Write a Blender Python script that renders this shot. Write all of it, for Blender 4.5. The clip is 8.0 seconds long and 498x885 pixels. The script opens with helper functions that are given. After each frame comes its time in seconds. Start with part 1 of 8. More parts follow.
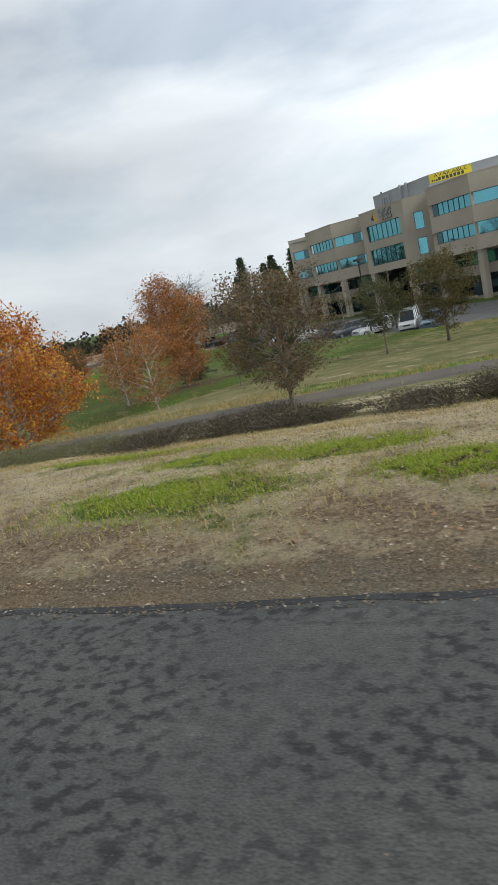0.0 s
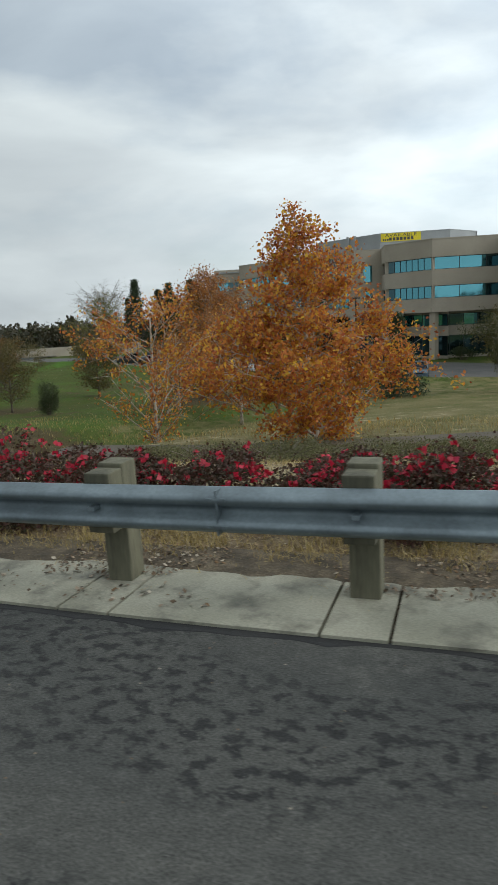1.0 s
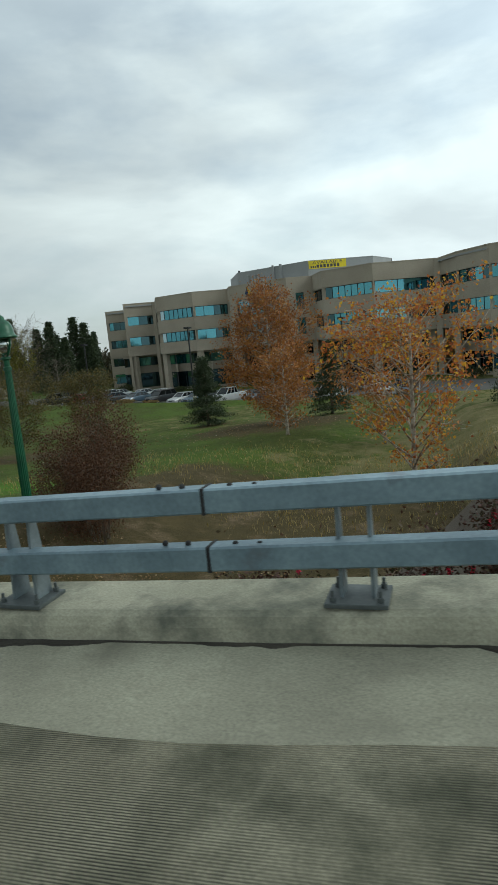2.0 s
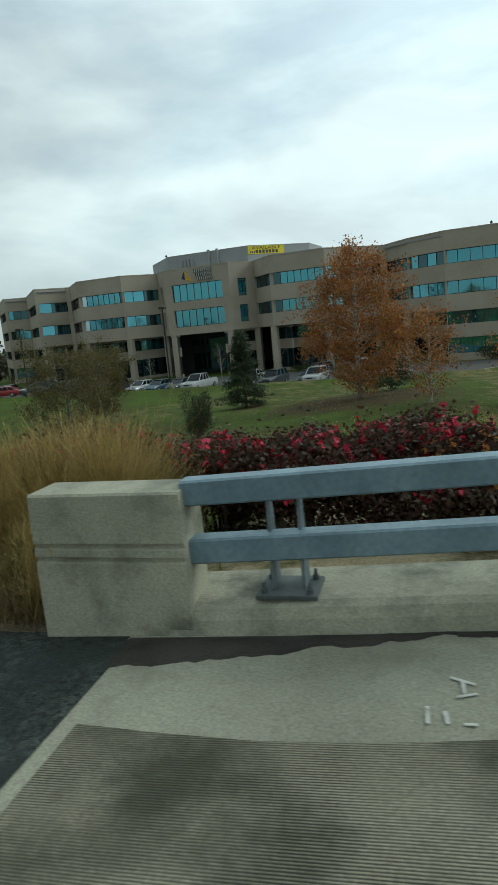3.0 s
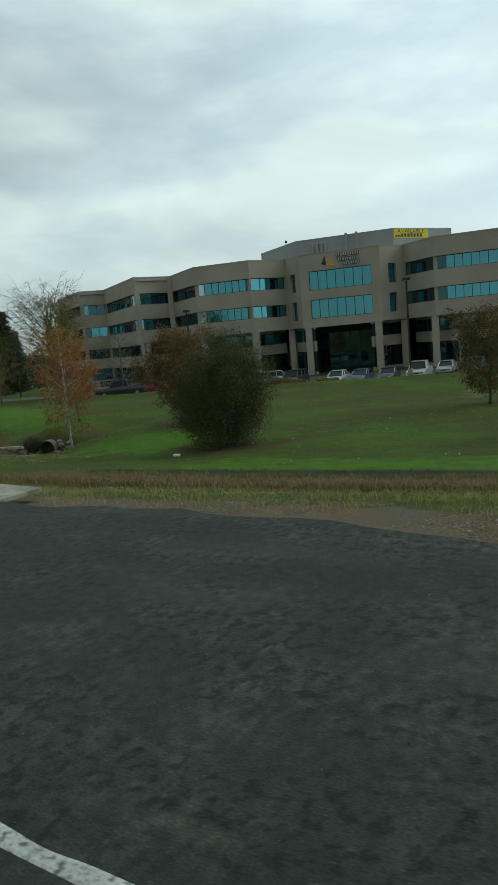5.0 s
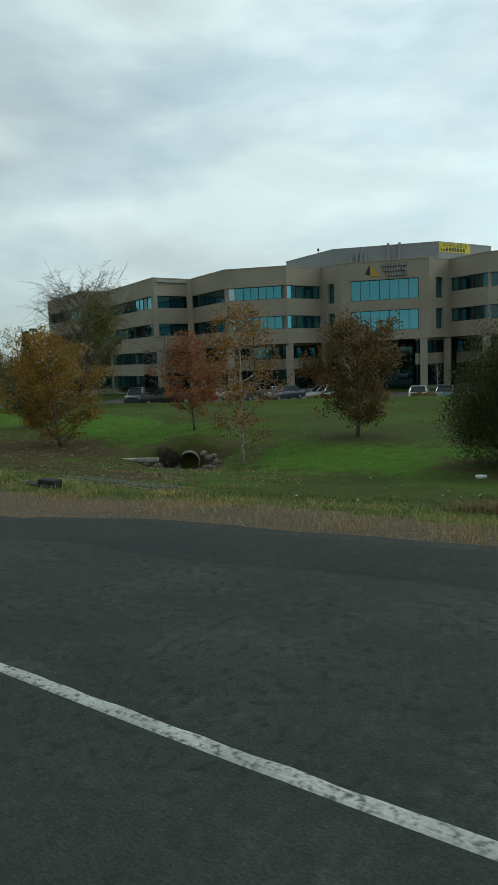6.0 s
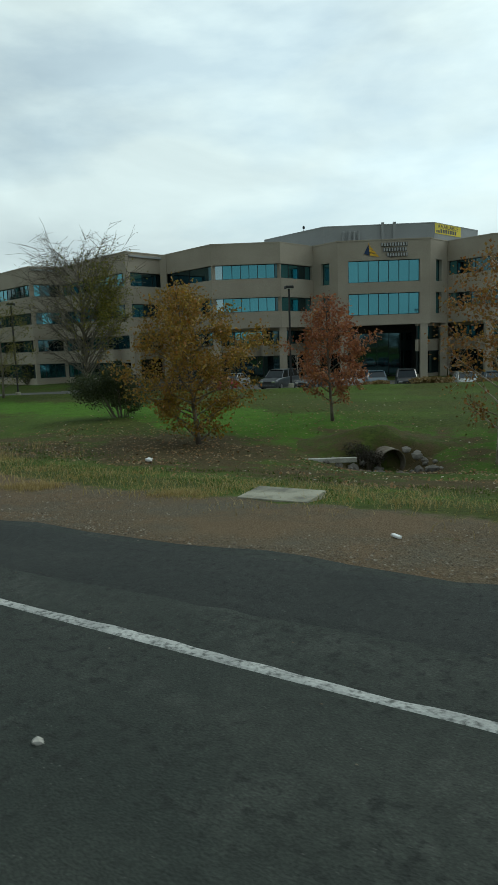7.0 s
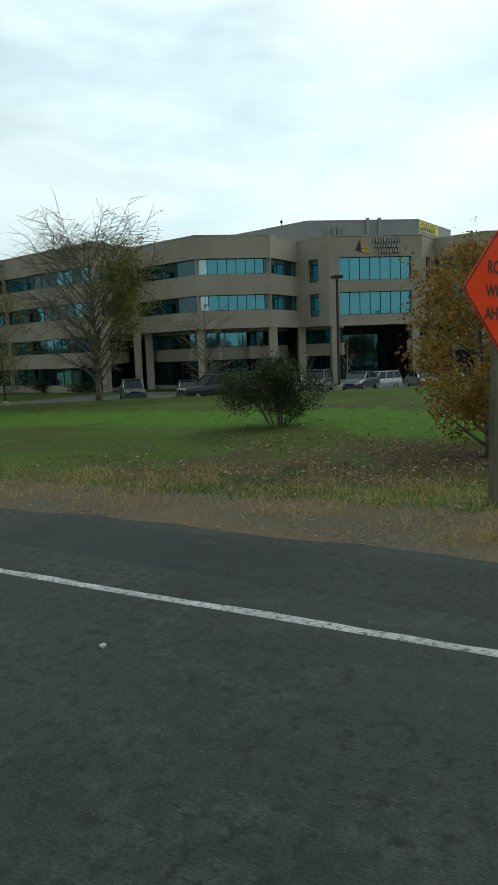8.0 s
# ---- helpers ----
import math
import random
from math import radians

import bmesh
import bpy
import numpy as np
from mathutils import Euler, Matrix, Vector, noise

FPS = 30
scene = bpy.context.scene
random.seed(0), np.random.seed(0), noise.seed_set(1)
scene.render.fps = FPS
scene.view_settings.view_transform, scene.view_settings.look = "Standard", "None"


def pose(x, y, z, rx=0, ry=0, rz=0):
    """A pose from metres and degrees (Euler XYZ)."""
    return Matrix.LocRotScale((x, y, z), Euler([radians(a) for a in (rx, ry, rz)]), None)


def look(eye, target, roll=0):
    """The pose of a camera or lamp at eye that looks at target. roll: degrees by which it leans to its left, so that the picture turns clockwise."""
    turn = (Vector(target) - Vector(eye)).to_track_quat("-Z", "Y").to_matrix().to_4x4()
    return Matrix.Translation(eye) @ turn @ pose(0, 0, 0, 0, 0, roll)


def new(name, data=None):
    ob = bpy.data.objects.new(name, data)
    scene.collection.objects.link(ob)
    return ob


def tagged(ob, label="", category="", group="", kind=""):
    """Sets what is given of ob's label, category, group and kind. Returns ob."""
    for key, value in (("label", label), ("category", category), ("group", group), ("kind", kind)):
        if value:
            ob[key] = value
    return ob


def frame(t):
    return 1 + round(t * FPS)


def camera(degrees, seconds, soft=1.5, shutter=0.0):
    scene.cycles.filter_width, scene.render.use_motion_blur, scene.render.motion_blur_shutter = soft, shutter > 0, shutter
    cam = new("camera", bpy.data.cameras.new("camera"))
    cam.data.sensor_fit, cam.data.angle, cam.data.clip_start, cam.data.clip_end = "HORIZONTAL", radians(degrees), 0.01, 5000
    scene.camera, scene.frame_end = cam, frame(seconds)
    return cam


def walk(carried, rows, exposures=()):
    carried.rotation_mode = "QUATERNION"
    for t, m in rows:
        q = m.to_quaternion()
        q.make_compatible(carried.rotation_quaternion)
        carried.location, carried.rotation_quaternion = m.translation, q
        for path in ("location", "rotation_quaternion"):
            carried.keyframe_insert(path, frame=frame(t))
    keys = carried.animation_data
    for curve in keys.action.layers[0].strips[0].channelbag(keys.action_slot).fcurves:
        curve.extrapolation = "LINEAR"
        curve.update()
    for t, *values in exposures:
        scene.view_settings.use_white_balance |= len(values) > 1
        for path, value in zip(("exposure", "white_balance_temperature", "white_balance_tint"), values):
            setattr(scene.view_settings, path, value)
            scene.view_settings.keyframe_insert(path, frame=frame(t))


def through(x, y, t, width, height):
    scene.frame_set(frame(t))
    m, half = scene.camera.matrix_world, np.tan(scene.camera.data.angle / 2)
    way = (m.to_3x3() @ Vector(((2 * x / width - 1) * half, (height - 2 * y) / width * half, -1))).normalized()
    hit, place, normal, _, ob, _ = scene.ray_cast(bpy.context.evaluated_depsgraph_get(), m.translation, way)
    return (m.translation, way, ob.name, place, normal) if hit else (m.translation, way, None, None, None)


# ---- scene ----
cam = camera(42.0, 8.0, soft=1.4, shutter=0.03)
PATH = [
    (0, (94.81, -73.96, 7.60), (76.96, -66.03, 3.29), -13.7),
    (0.1, (93.44, -75.23, 7.61), (76.26, -66.04, 3.11), -11.5),
    (0.2, (92.07, -76.48, 7.63), (75.80, -66.10, 2.38), -10.4),
    (0.3, (90.69, -77.68, 7.63), (74.94, -66.62, 2.21), -10.5),
    (0.4, (89.30, -78.82, 7.63), (73.79, -67.14, 2.83), -9.3),
    (0.5, (87.89, -79.92, 7.62), (72.11, -68.59, 2.86), -8.4),
    (0.6, (86.47, -80.98, 7.61), (71.34, -68.68, 3.18), -6.4),
    (0.7, (85.05, -82.00, 7.59), (70.53, -68.83, 3.59), -4.4),
    (0.8, (83.61, -82.97, 7.57), (68.74, -70.03, 4.19), -3.2),
    (0.9, (82.16, -83.90, 7.54), (67.04, -71.19, 4.41), -2.7),
    (1, (80.71, -84.80, 7.51), (65.73, -72.13, 3.61), -3.2),
    (1.1, (79.25, -85.65, 7.48), (65.11, -72.04, 3.64), -2.6),
    (1.2, (77.77, -86.47, 7.44), (64.33, -72.23, 3.35), -2.0),
    (1.75, (69.56, -90.31, 7.19), (57.37, -74.84, 3.67), -4.0),
    (2.3, (61.18, -93.12, 6.86), (50.38, -76.54, 3.93), -5.6),
    (2.4, (59.65, -93.52, 6.80), (49.69, -76.47, 3.63), -3.2),
    (2.5, (58.10, -93.90, 6.73), (48.44, -76.61, 3.94), -2.0),
    (2.6, (56.55, -94.25, 6.67), (47.29, -76.97, 2.70), -2.5),
    (2.7, (55.01, -94.56, 6.60), (46.14, -77.10, 2.52), -4.1),
    (2.8, (53.46, -94.85, 6.53), (45.14, -77.08, 2.62), -4.2),
    (2.9, (51.91, -95.10, 6.46), (44.33, -77.07, 2.31), -3.4),
    (3, (50.35, -95.34, 6.39), (42.76, -77.16, 2.90), -5.4),
    (3.1, (48.79, -95.55, 6.32), (40.88, -77.48, 3.05), -3.8),
    (3.2, (47.24, -95.74, 6.25), (38.14, -78.05, 4.19), -4.1),
    (3.3, (45.68, -95.89, 6.17), (36.37, -78.32, 4.06), -3.3),
    (3.4, (44.13, -96.00, 6.10), (34.86, -78.48, 3.45), -4.5),
    (3.5, (42.57, -96.06, 6.03), (33.08, -78.66, 3.35), -7.6),
    (3.6, (41.01, -96.08, 5.96), (32.57, -78.20, 2.97), -4.8),
    (3.7, (39.46, -96.10, 5.89), (31.38, -78.02, 3.11), -4.8),
    (3.8, (37.90, -96.11, 5.81), (30.14, -77.87, 3.14), -4.9),
    (4, (34.79, -96.11, 5.67), (26.89, -77.90, 3.25), -6.1),
    (4.2, (31.69, -96.00, 5.53), (24.21, -77.64, 2.89), -5.6),
    (4.3, (30.14, -95.87, 5.46), (22.90, -77.39, 2.98), -5.4),
    (4.5, (27.06, -95.52, 5.32), (20.17, -76.95, 2.54), -5.6),
    (4.7, (23.99, -95.09, 5.18), (17.61, -76.35, 2.31), -4.8),
    (4.8, (22.46, -94.85, 5.12), (16.05, -76.16, 2.02), -4.6),
    (5, (19.42, -94.30, 4.99), (13.29, -75.52, 1.92), -5.1),
    (5.1, (17.91, -93.99, 4.93), (12.02, -75.07, 2.23), -3.8),
    (5.2, (16.40, -93.65, 4.87), (10.55, -74.70, 2.32), -2.4),
    (5.75, (8.24, -91.40, 4.54), (3.60, -72.11, 1.96), -2.2),
    (6.3, (0.33, -88.50, 4.25), (-3.06, -68.97, 1.63), -2.1),
    (6.5, (-2.47, -87.31, 4.14), (-5.06, -67.67, 1.34), -1.8),
    (7, (-9.24, -84.01, 3.90), (-10.14, -64.24, 0.99), -1.9),
    (7.2, (-11.85, -82.58, 3.81), (-12.03, -62.80, 0.83), -1.9),
    (7.5, (-15.65, -80.34, 3.67), (-14.97, -60.60, 0.50), -1.8),
    (7.8, (-19.29, -77.99, 3.53), (-17.60, -58.29, 0.53), -1.9),
    (8, (-21.61, -76.38, 3.44), (-18.98, -56.75, 0.69), -2.3),
]
# stops, white balance and tint as the car's phone camera drifts
walk(cam, [(t, look(eye, target, roll)) for t, eye, target, roll in PATH],
     exposures=[(0.0, 0.69, 6200, 8), (0.6, 0.58, 6200, 7), (1.0, 0.40, 6150, 4), (2.0, 0.22, 6100, -2), (3.1, 0.12, 5950, -7), (3.4, -0.07, 6000, -8), (5.0, -0.08, 6000, -8), (6.5, -0.15, 5950, -8), (8.0, 0.10, 6000, -6)])

# ---------------------------------------------------------------- sky and sun
SUN_UP, SUN_TURN = radians(32), radians(56)
world = bpy.data.worlds.new("overcast_sky")
scene.world = world
world.use_nodes = True
wn, wl = world.node_tree.nodes, world.node_tree.links
wn.clear()
w_out = wn.new("ShaderNodeOutputWorld")
w_bg = wn.new("ShaderNodeBackground")
w_bg.inputs["Strength"].default_value = 0.11
w_sky = wn.new("ShaderNodeTexSky")
w_sky.sky_type = "NISHITA"
w_sky.sun_disc = False
w_sky.sun_elevation, w_sky.sun_rotation = SUN_UP, SUN_TURN
w_co = wn.new("ShaderNodeTexCoord")
w_map = wn.new("ShaderNodeMapping")
w_map.inputs["Scale"].default_value = (1.0, 1.0, 3.0)
w_n1 = wn.new("ShaderNodeTexNoise")
w_n1.inputs["Scale"].default_value, w_n1.inputs["Detail"].default_value = 1.9, 8.0
w_n1.inputs["Roughness"].default_value = 0.52
w_r1 = wn.new("ShaderNodeValToRGB")
w_r1.color_ramp.elements[0].position, w_r1.color_ramp.elements[1].position = 0.40, 0.56
w_r1.color_ramp.elements[0].color = (0.60, 0.60, 0.60, 1)
w_map2 = wn.new("ShaderNodeMapping")
w_map2.inputs["Scale"].default_value, w_map2.inputs["Location"].default_value = (1.3, 1.3, 3.6), (3.1, 1.7, 0.4)
w_n2 = wn.new("ShaderNodeTexNoise")
w_n2.inputs["Scale"].default_value, w_n2.inputs["Detail"].default_value = 2.0, 9.0
w_n2.inputs["Distortion"].default_value = 0.35
w_r2 = wn.new("ShaderNodeValToRGB")
w_r2.color_ramp.elements[0].position, w_r2.color_ramp.elements[1].position = 0.34, 0.66
w_r2.color_ramp.elements[0].color = (6.0, 6.25, 6.5, 1)
w_r2.color_ramp.elements[1].color = (8.7, 8.95, 9.0, 1)
w_mix = wn.new("ShaderNodeMix")
w_mix.data_type = "RGBA"
wl.new(w_co.outputs["Generated"], w_map.inputs["Vector"])
wl.new(w_co.outputs["Generated"], w_map2.inputs["Vector"])
wl.new(w_map.outputs["Vector"], w_n1.inputs["Vector"])
wl.new(w_map2.outputs["Vector"], w_n2.inputs["Vector"])
wl.new(w_n1.outputs["Fac"], w_r1.inputs["Fac"])
wl.new(w_n2.outputs["Fac"], w_r2.inputs["Fac"])
wl.new(w_r1.outputs["Color"], w_mix.inputs[0])
wl.new(w_sky.outputs["Color"], w_mix.inputs[6])
wl.new(w_r2.outputs["Color"], w_mix.inputs[7])
# clouds brighten towards the veiled sun
w_dot = wn.new("ShaderNodeVectorMath")
w_dot.operation = "DOT_PRODUCT"
GLOW_TURN = radians(36)  # the cloud is thinnest a little north of the sun
w_dot.inputs[1].default_value = (math.sin(GLOW_TURN) * math.cos(SUN_UP), math.cos(GLOW_TURN) * math.cos(SUN_UP), math.sin(SUN_UP))
w_glow = wn.new("ShaderNodeMapRange")
w_glow.interpolation_type = "SMOOTHSTEP"
w_glow.inputs[1].default_value, w_glow.inputs[2].default_value = -0.40, 1.0
w_glow.inputs[3].default_value, w_glow.inputs[4].default_value = 0.50, 1.13
w_mul = wn.new("ShaderNodeVectorMath")
w_mul.operation = "SCALE"
wl.new(w_co.outputs["Generated"], w_dot.inputs[0])
wl.new(w_dot.outputs["Value"], w_glow.inputs[0])
wl.new(w_mix.outputs[2], w_mul.inputs[0])
wl.new(w_glow.outputs[0], w_mul.inputs["Scale"])
wl.new(w_mul.outputs["Vector"], w_bg.inputs["Color"])
wl.new(w_bg.outputs["Background"], w_out.inputs["Surface"])

sun_data = bpy.data.lights.new("sun", "SUN")
sun_data.energy, sun_data.angle, sun_data.color = 0.65, radians(16), (1.0, 0.95, 0.88)
sun = new("sun", sun_data)
sun.matrix_world = look((0, 0, 60), (-math.sin(SUN_TURN) * 60, -math.cos(SUN_TURN) * 60, 60 - 60 * math.tan(SUN_UP)))


# ---------------------------------------------------------------- materials
def material(name, colour, other=None, rough=0.8, metal=0.0, scale=8.0, fine=60.0, bump=0.3, depth=0.01, spots=None, by="noise", space="Object",
             stretch=(1, 1, 1), mixed=(0.35, 0.65)):
    """A surface with variation at two scales: colour to other by coarse noise, fine grain over it, and relief."""
    m = bpy.data.materials.new(name)
    m.use_nodes = True
    n, l = m.node_tree.nodes, m.node_tree.links
    b = n["Principled BSDF"]
    other = other or tuple(c * 0.78 for c in colour)
    co = n.new("ShaderNodeTexCoord")
    mp = n.new("ShaderNodeMapping")
    mp.inputs["Scale"].default_value = stretch
    l.new(co.outputs[space], mp.inputs["Vector"])
    coarse = n.new("ShaderNodeTexNoise")
    coarse.inputs["Scale"].default_value, coarse.inputs["Detail"].default_value = scale, 5.0
    grain = n.new("ShaderNodeTexNoise")
    grain.inputs["Scale"].default_value, grain.inputs["Detail"].default_value = fine, 3.0
    for t in (coarse, grain):
        l.new(mp.outputs["Vector"], t.inputs["Vector"])
    ramp = n.new("ShaderNodeValToRGB")
    ramp.color_ramp.elements[0].position, ramp.color_ramp.elements[1].position = mixed
    ramp.color_ramp.elements[0].color, ramp.color_ramp.elements[1].color = (*colour, 1), (*other, 1)
    if by == "noise":
        l.new(coarse.outputs["Fac"], ramp.inputs["Fac"])
    elif by == "island":
        g = n.new("ShaderNodeNewGeometry")
        l.new(g.outputs["Random Per Island"], ramp.inputs["Fac"])
    else:
        g = n.new("ShaderNodeObjectInfo")
        l.new(g.outputs["Random"], ramp.inputs["Fac"])
    mul = n.new("ShaderNodeMix")
    mul.data_type, mul.blend_type = "RGBA", "OVERLAY"
    mul.inputs[0].default_value = bump
    l.new(ramp.outputs["Color"], mul.inputs[6])
    l.new(grain.outputs["Fac"], mul.inputs[7])
    last = mul.outputs[2]
    if spots:
        scol, sscale, lo, hi = spots
        sn = n.new("ShaderNodeTexNoise")
        sn.inputs["Scale"].default_value, sn.inputs["Detail"].default_value, sn.inputs["Roughness"].default_value = sscale, 6.0, 0.65
        l.new(mp.outputs["Vector"], sn.inputs["Vector"])
        sr = n.new("ShaderNodeValToRGB")
        sr.color_ramp.elements[0].position, sr.color_ramp.elements[1].position = lo, hi
        l.new(sn.outputs["Fac"], sr.inputs["Fac"])
        sm = n.new("ShaderNodeMix")
        sm.data_type = "RGBA"
        l.new(sr.outputs["Color"], sm.inputs[0])
        l.new(last, sm.inputs[6])
        sm.inputs[7].default_value = (*scol, 1)
        last = sm.outputs[2]
    l.new(last, b.inputs["Base Color"])
    b.inputs["Roughness"].default_value, b.inputs["Metallic"].default_value = rough, metal
    if depth:
        bp = n.new("ShaderNodeBump")
        bp.inputs["Strength"].default_value, bp.inputs["Distance"].default_value = 0.6, depth
        l.new(grain.outputs["Fac"], bp.inputs["Height"])
        l.new(bp.outputs["Normal"], b.inputs["Normal"])
    return m


def leafy(name, colours, rough=0.6, through=0.25):
    """Leaves: each loose leaf takes its own colour from the list; some light passes through."""
    m = bpy.data.materials.new(name)
    m.use_nodes = True
    n, l = m.node_tree.nodes, m.node_tree.links
    b = n["Principled BSDF"]
    g = n.new("ShaderNodeNewGeometry")
    r = n.new("ShaderNodeValToRGB")
    r.color_ramp.interpolation = "LINEAR"
    while len(r.color_ramp.elements) < len(colours):
        r.color_ramp.elements.new(0.5)
    for i, c in enumerate(colours):
        r.color_ramp.elements[i].position = i / max(1, len(colours) - 1)
        r.color_ramp.elements[i].color = (*c, 1)
    l.new(g.outputs["Random Per Island"], r.inputs["Fac"])
    l.new(r.outputs["Color"], b.inputs["Base Color"])
    b.inputs["Roughness"].default_value = rough
    tr = n.new("ShaderNodeBsdfTranslucent")
    l.new(r.outputs["Color"], tr.inputs["Color"])
    mx = n.new("ShaderNodeMixShader")
    mx.inputs["Fac"].default_value = through
    l.new(b.outputs["BSDF"], mx.inputs[1])
    l.new(tr.outputs["BSDF"], mx.inputs[2])
    l.new(mx.outputs["Shader"], n["Material Output"].inputs["Surface"])
    return m


def asphalt(name, dark, mid, pale, blot, blot_scale, cover, wear, drawn=1.0, mottle=0.55, across=1.9):
    """Old road surface: worn pale wheel tracks, tarry blotches drawn out with the traffic, and pale stone grain."""
    m = bpy.data.materials.new(name)
    m.use_nodes = True
    n, l = m.node_tree.nodes, m.node_tree.links
    b = n["Principled BSDF"]
    uv = n.new("ShaderNodeUVMap")
    uv.uv_map = "UVMap"

    def tex(sx, sy, scale, detail=4.0, rough=0.55):
        mp = n.new("ShaderNodeMapping")
        mp.inputs["Scale"].default_value = (sx, sy, 1)
        l.new(uv.outputs["UV"], mp.inputs["Vector"])
        t = n.new("ShaderNodeTexNoise")
        t.inputs["Scale"].default_value, t.inputs["Detail"].default_value, t.inputs["Roughness"].default_value = scale, detail, rough
        l.new(mp.outputs["Vector"], t.inputs["Vector"])
        return t.outputs["Fac"]

    def ramp(fac, lo, hi, c0, c1):
        r = n.new("ShaderNodeValToRGB")
        r.color_ramp.elements[0].position, r.color_ramp.elements[1].position = lo, hi
        r.color_ramp.elements[0].color, r.color_ramp.elements[1].color = (*c0, 1), (*c1, 1)
        l.new(fac, r.inputs["Fac"])
        return r.outputs["Color"]

    def mix(fac, a, c, blend="MIX"):
        x = n.new("ShaderNodeMix")
        x.data_type, x.blend_type = "RGBA", blend
        if isinstance(fac, float):
            x.inputs[0].default_value = fac
        else:
            l.new(fac, x.inputs[0])
        l.new(a, x.inputs[6])
        if isinstance(c, tuple):
            x.inputs[7].default_value = (*c, 1)
        else:
            l.new(c, x.inputs[7])
        return x.outputs[2]

    black, white = (0, 0, 0), (1, 1, 1)
    c = ramp(tex(0.5, 1.0, 0.9), 0.35, 0.65, dark, mid)
    c = mix(mix(1.0, ramp(tex(0.6 * drawn, 0.8 * across, 1.3, 7.0, 0.7), wear, wear + 0.16, black, white), ramp(tex(0.8 * drawn + 0.7, across + 0.1, 5.0, 5.0, 0.7), 0.4, 0.62, black, white), "MULTIPLY"), c, pale)
    spots = ramp(tex(drawn, across, blot_scale, 4.0, 0.6), cover, cover + 0.10, black, white)
    c = mix(mix(1.0, spots, ramp(tex(0.7, 1.6, 0.8, 2.0), 0.38, 0.52, black, white), "MULTIPLY"), c, blot)
    c = mix(mottle, c, ramp(tex(0.75 * drawn + 0.65, across + 0.1, 7.0, 7.0, 0.8), 0.32, 0.68, (0.25, 0.25, 0.25), (0.75, 0.75, 0.75)), "OVERLAY")
    grain = tex(1, 1, 75.0, 3.0, 0.7)
    c = mix(0.75, c, ramp(grain, 0.3, 0.72, (0.12, 0.12, 0.12), (0.88, 0.88, 0.88)), "OVERLAY")
    v = n.new("ShaderNodeTexVoronoi")
    v.inputs["Scale"].default_value = 30.0
    l.new(uv.outputs["UV"], v.inputs["Vector"])
    c = mix(mix(1.0, ramp(v.outputs["Distance"], 0.07, 0.13, white, black), ramp(tex(1, 1, 9.0), 0.52, 0.6, black, white), "MULTIPLY"), c, (0.14, 0.135, 0.125))
    l.new(c, b.inputs["Base Color"])
    b.inputs["Roughness"].default_value = 0.88
    b.inputs["Specular IOR Level"].default_value = 0.3
    bp = n.new("ShaderNodeBump")
    bp.inputs["Strength"].default_value, bp.inputs["Distance"].default_value = 0.5, 0.010
    l.new(grain, bp.inputs["Height"])
    l.new(bp.outputs["Normal"], b.inputs["Normal"])
    return m


ASPHALT = asphalt("patched_asphalt", (0.060, 0.061, 0.056), (0.078, 0.077, 0.069), (0.115, 0.112, 0.098), (0.027, 0.027, 0.026), 9.0, 0.49, 0.56, 1.0, 0.5, 1.35)
ASPHALT_LATE = asphalt("coarse_asphalt", (0.024, 0.029, 0.024), (0.036, 0.040, 0.033), (0.068, 0.072, 0.060), (0.015, 0.018, 0.015), 9.0, 0.50, 0.46, 1.1, 0.8, 1.1)
ASPHALT_END = asphalt("even_asphalt", (0.029, 0.035, 0.029), (0.041, 0.046, 0.038), (0.068, 0.073, 0.062), (0.022, 0.025, 0.021), 9.0, 0.53, 0.50, 1.1, 0.5, 1.15)
ASPHALT_NEW = asphalt("dark_newer_asphalt", (0.024, 0.028, 0.025), (0.034, 0.038, 0.033), (0.05, 0.053, 0.046), (0.016, 0.018, 0.016), 11.0, 0.55, 0.55, 1.4, 0.6, 1.25)
ASPHALT_MOTTLED = asphalt("mottled_asphalt", (0.020, 0.026, 0.023), (0.031, 0.038, 0.033), (0.088, 0.100, 0.088), (0.014, 0.017, 0.015), 11.0, 0.50, 0.46, 1.7, 0.75)
TAR = material("tarry_seam", (0.014, 0.014, 0.0145), (0.026, 0.025, 0.024), 0.8, scale=3, fine=60, bump=0.6, depth=0.006)
SOIL = material("brown_soil_and_litter", (0.055, 0.042, 0.026), (0.135, 0.105, 0.066), 0.95, scale=6, fine=50, bump=0.8, depth=0.02, spots=((0.06, 0.047, 0.032), 13, 0.5, 0.72))
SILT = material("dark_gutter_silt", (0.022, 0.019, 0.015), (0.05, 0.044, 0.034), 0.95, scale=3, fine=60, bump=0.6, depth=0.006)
PATH_TAN = material("weathered_path", (0.085, 0.068, 0.052), (0.12, 0.098, 0.074), 0.9, scale=0.6, fine=30, bump=0.4)
# darker steel for the terminal's inner plates and the rail post feet
DARK_STEEL = material("plain_dark_steel", (0.085, 0.098, 0.098), (0.13, 0.145, 0.142), 0.6, 0.4, scale=3, fine=30, bump=0.3, depth=0.002)
PATH_ASPHALT = material("old_path_asphalt", (0.075, 0.072, 0.068), (0.10, 0.095, 0.088), 0.9, scale=0.6, fine=30, bump=0.4)
CONCRETE = material("worn_concrete", (0.37, 0.35, 0.27), (0.25, 0.24, 0.18), 0.85, scale=1.4, fine=70, bump=0.4, depth=0.006,
                    spots=((0.12, 0.113, 0.088), 2.3, 0.50, 0.68))
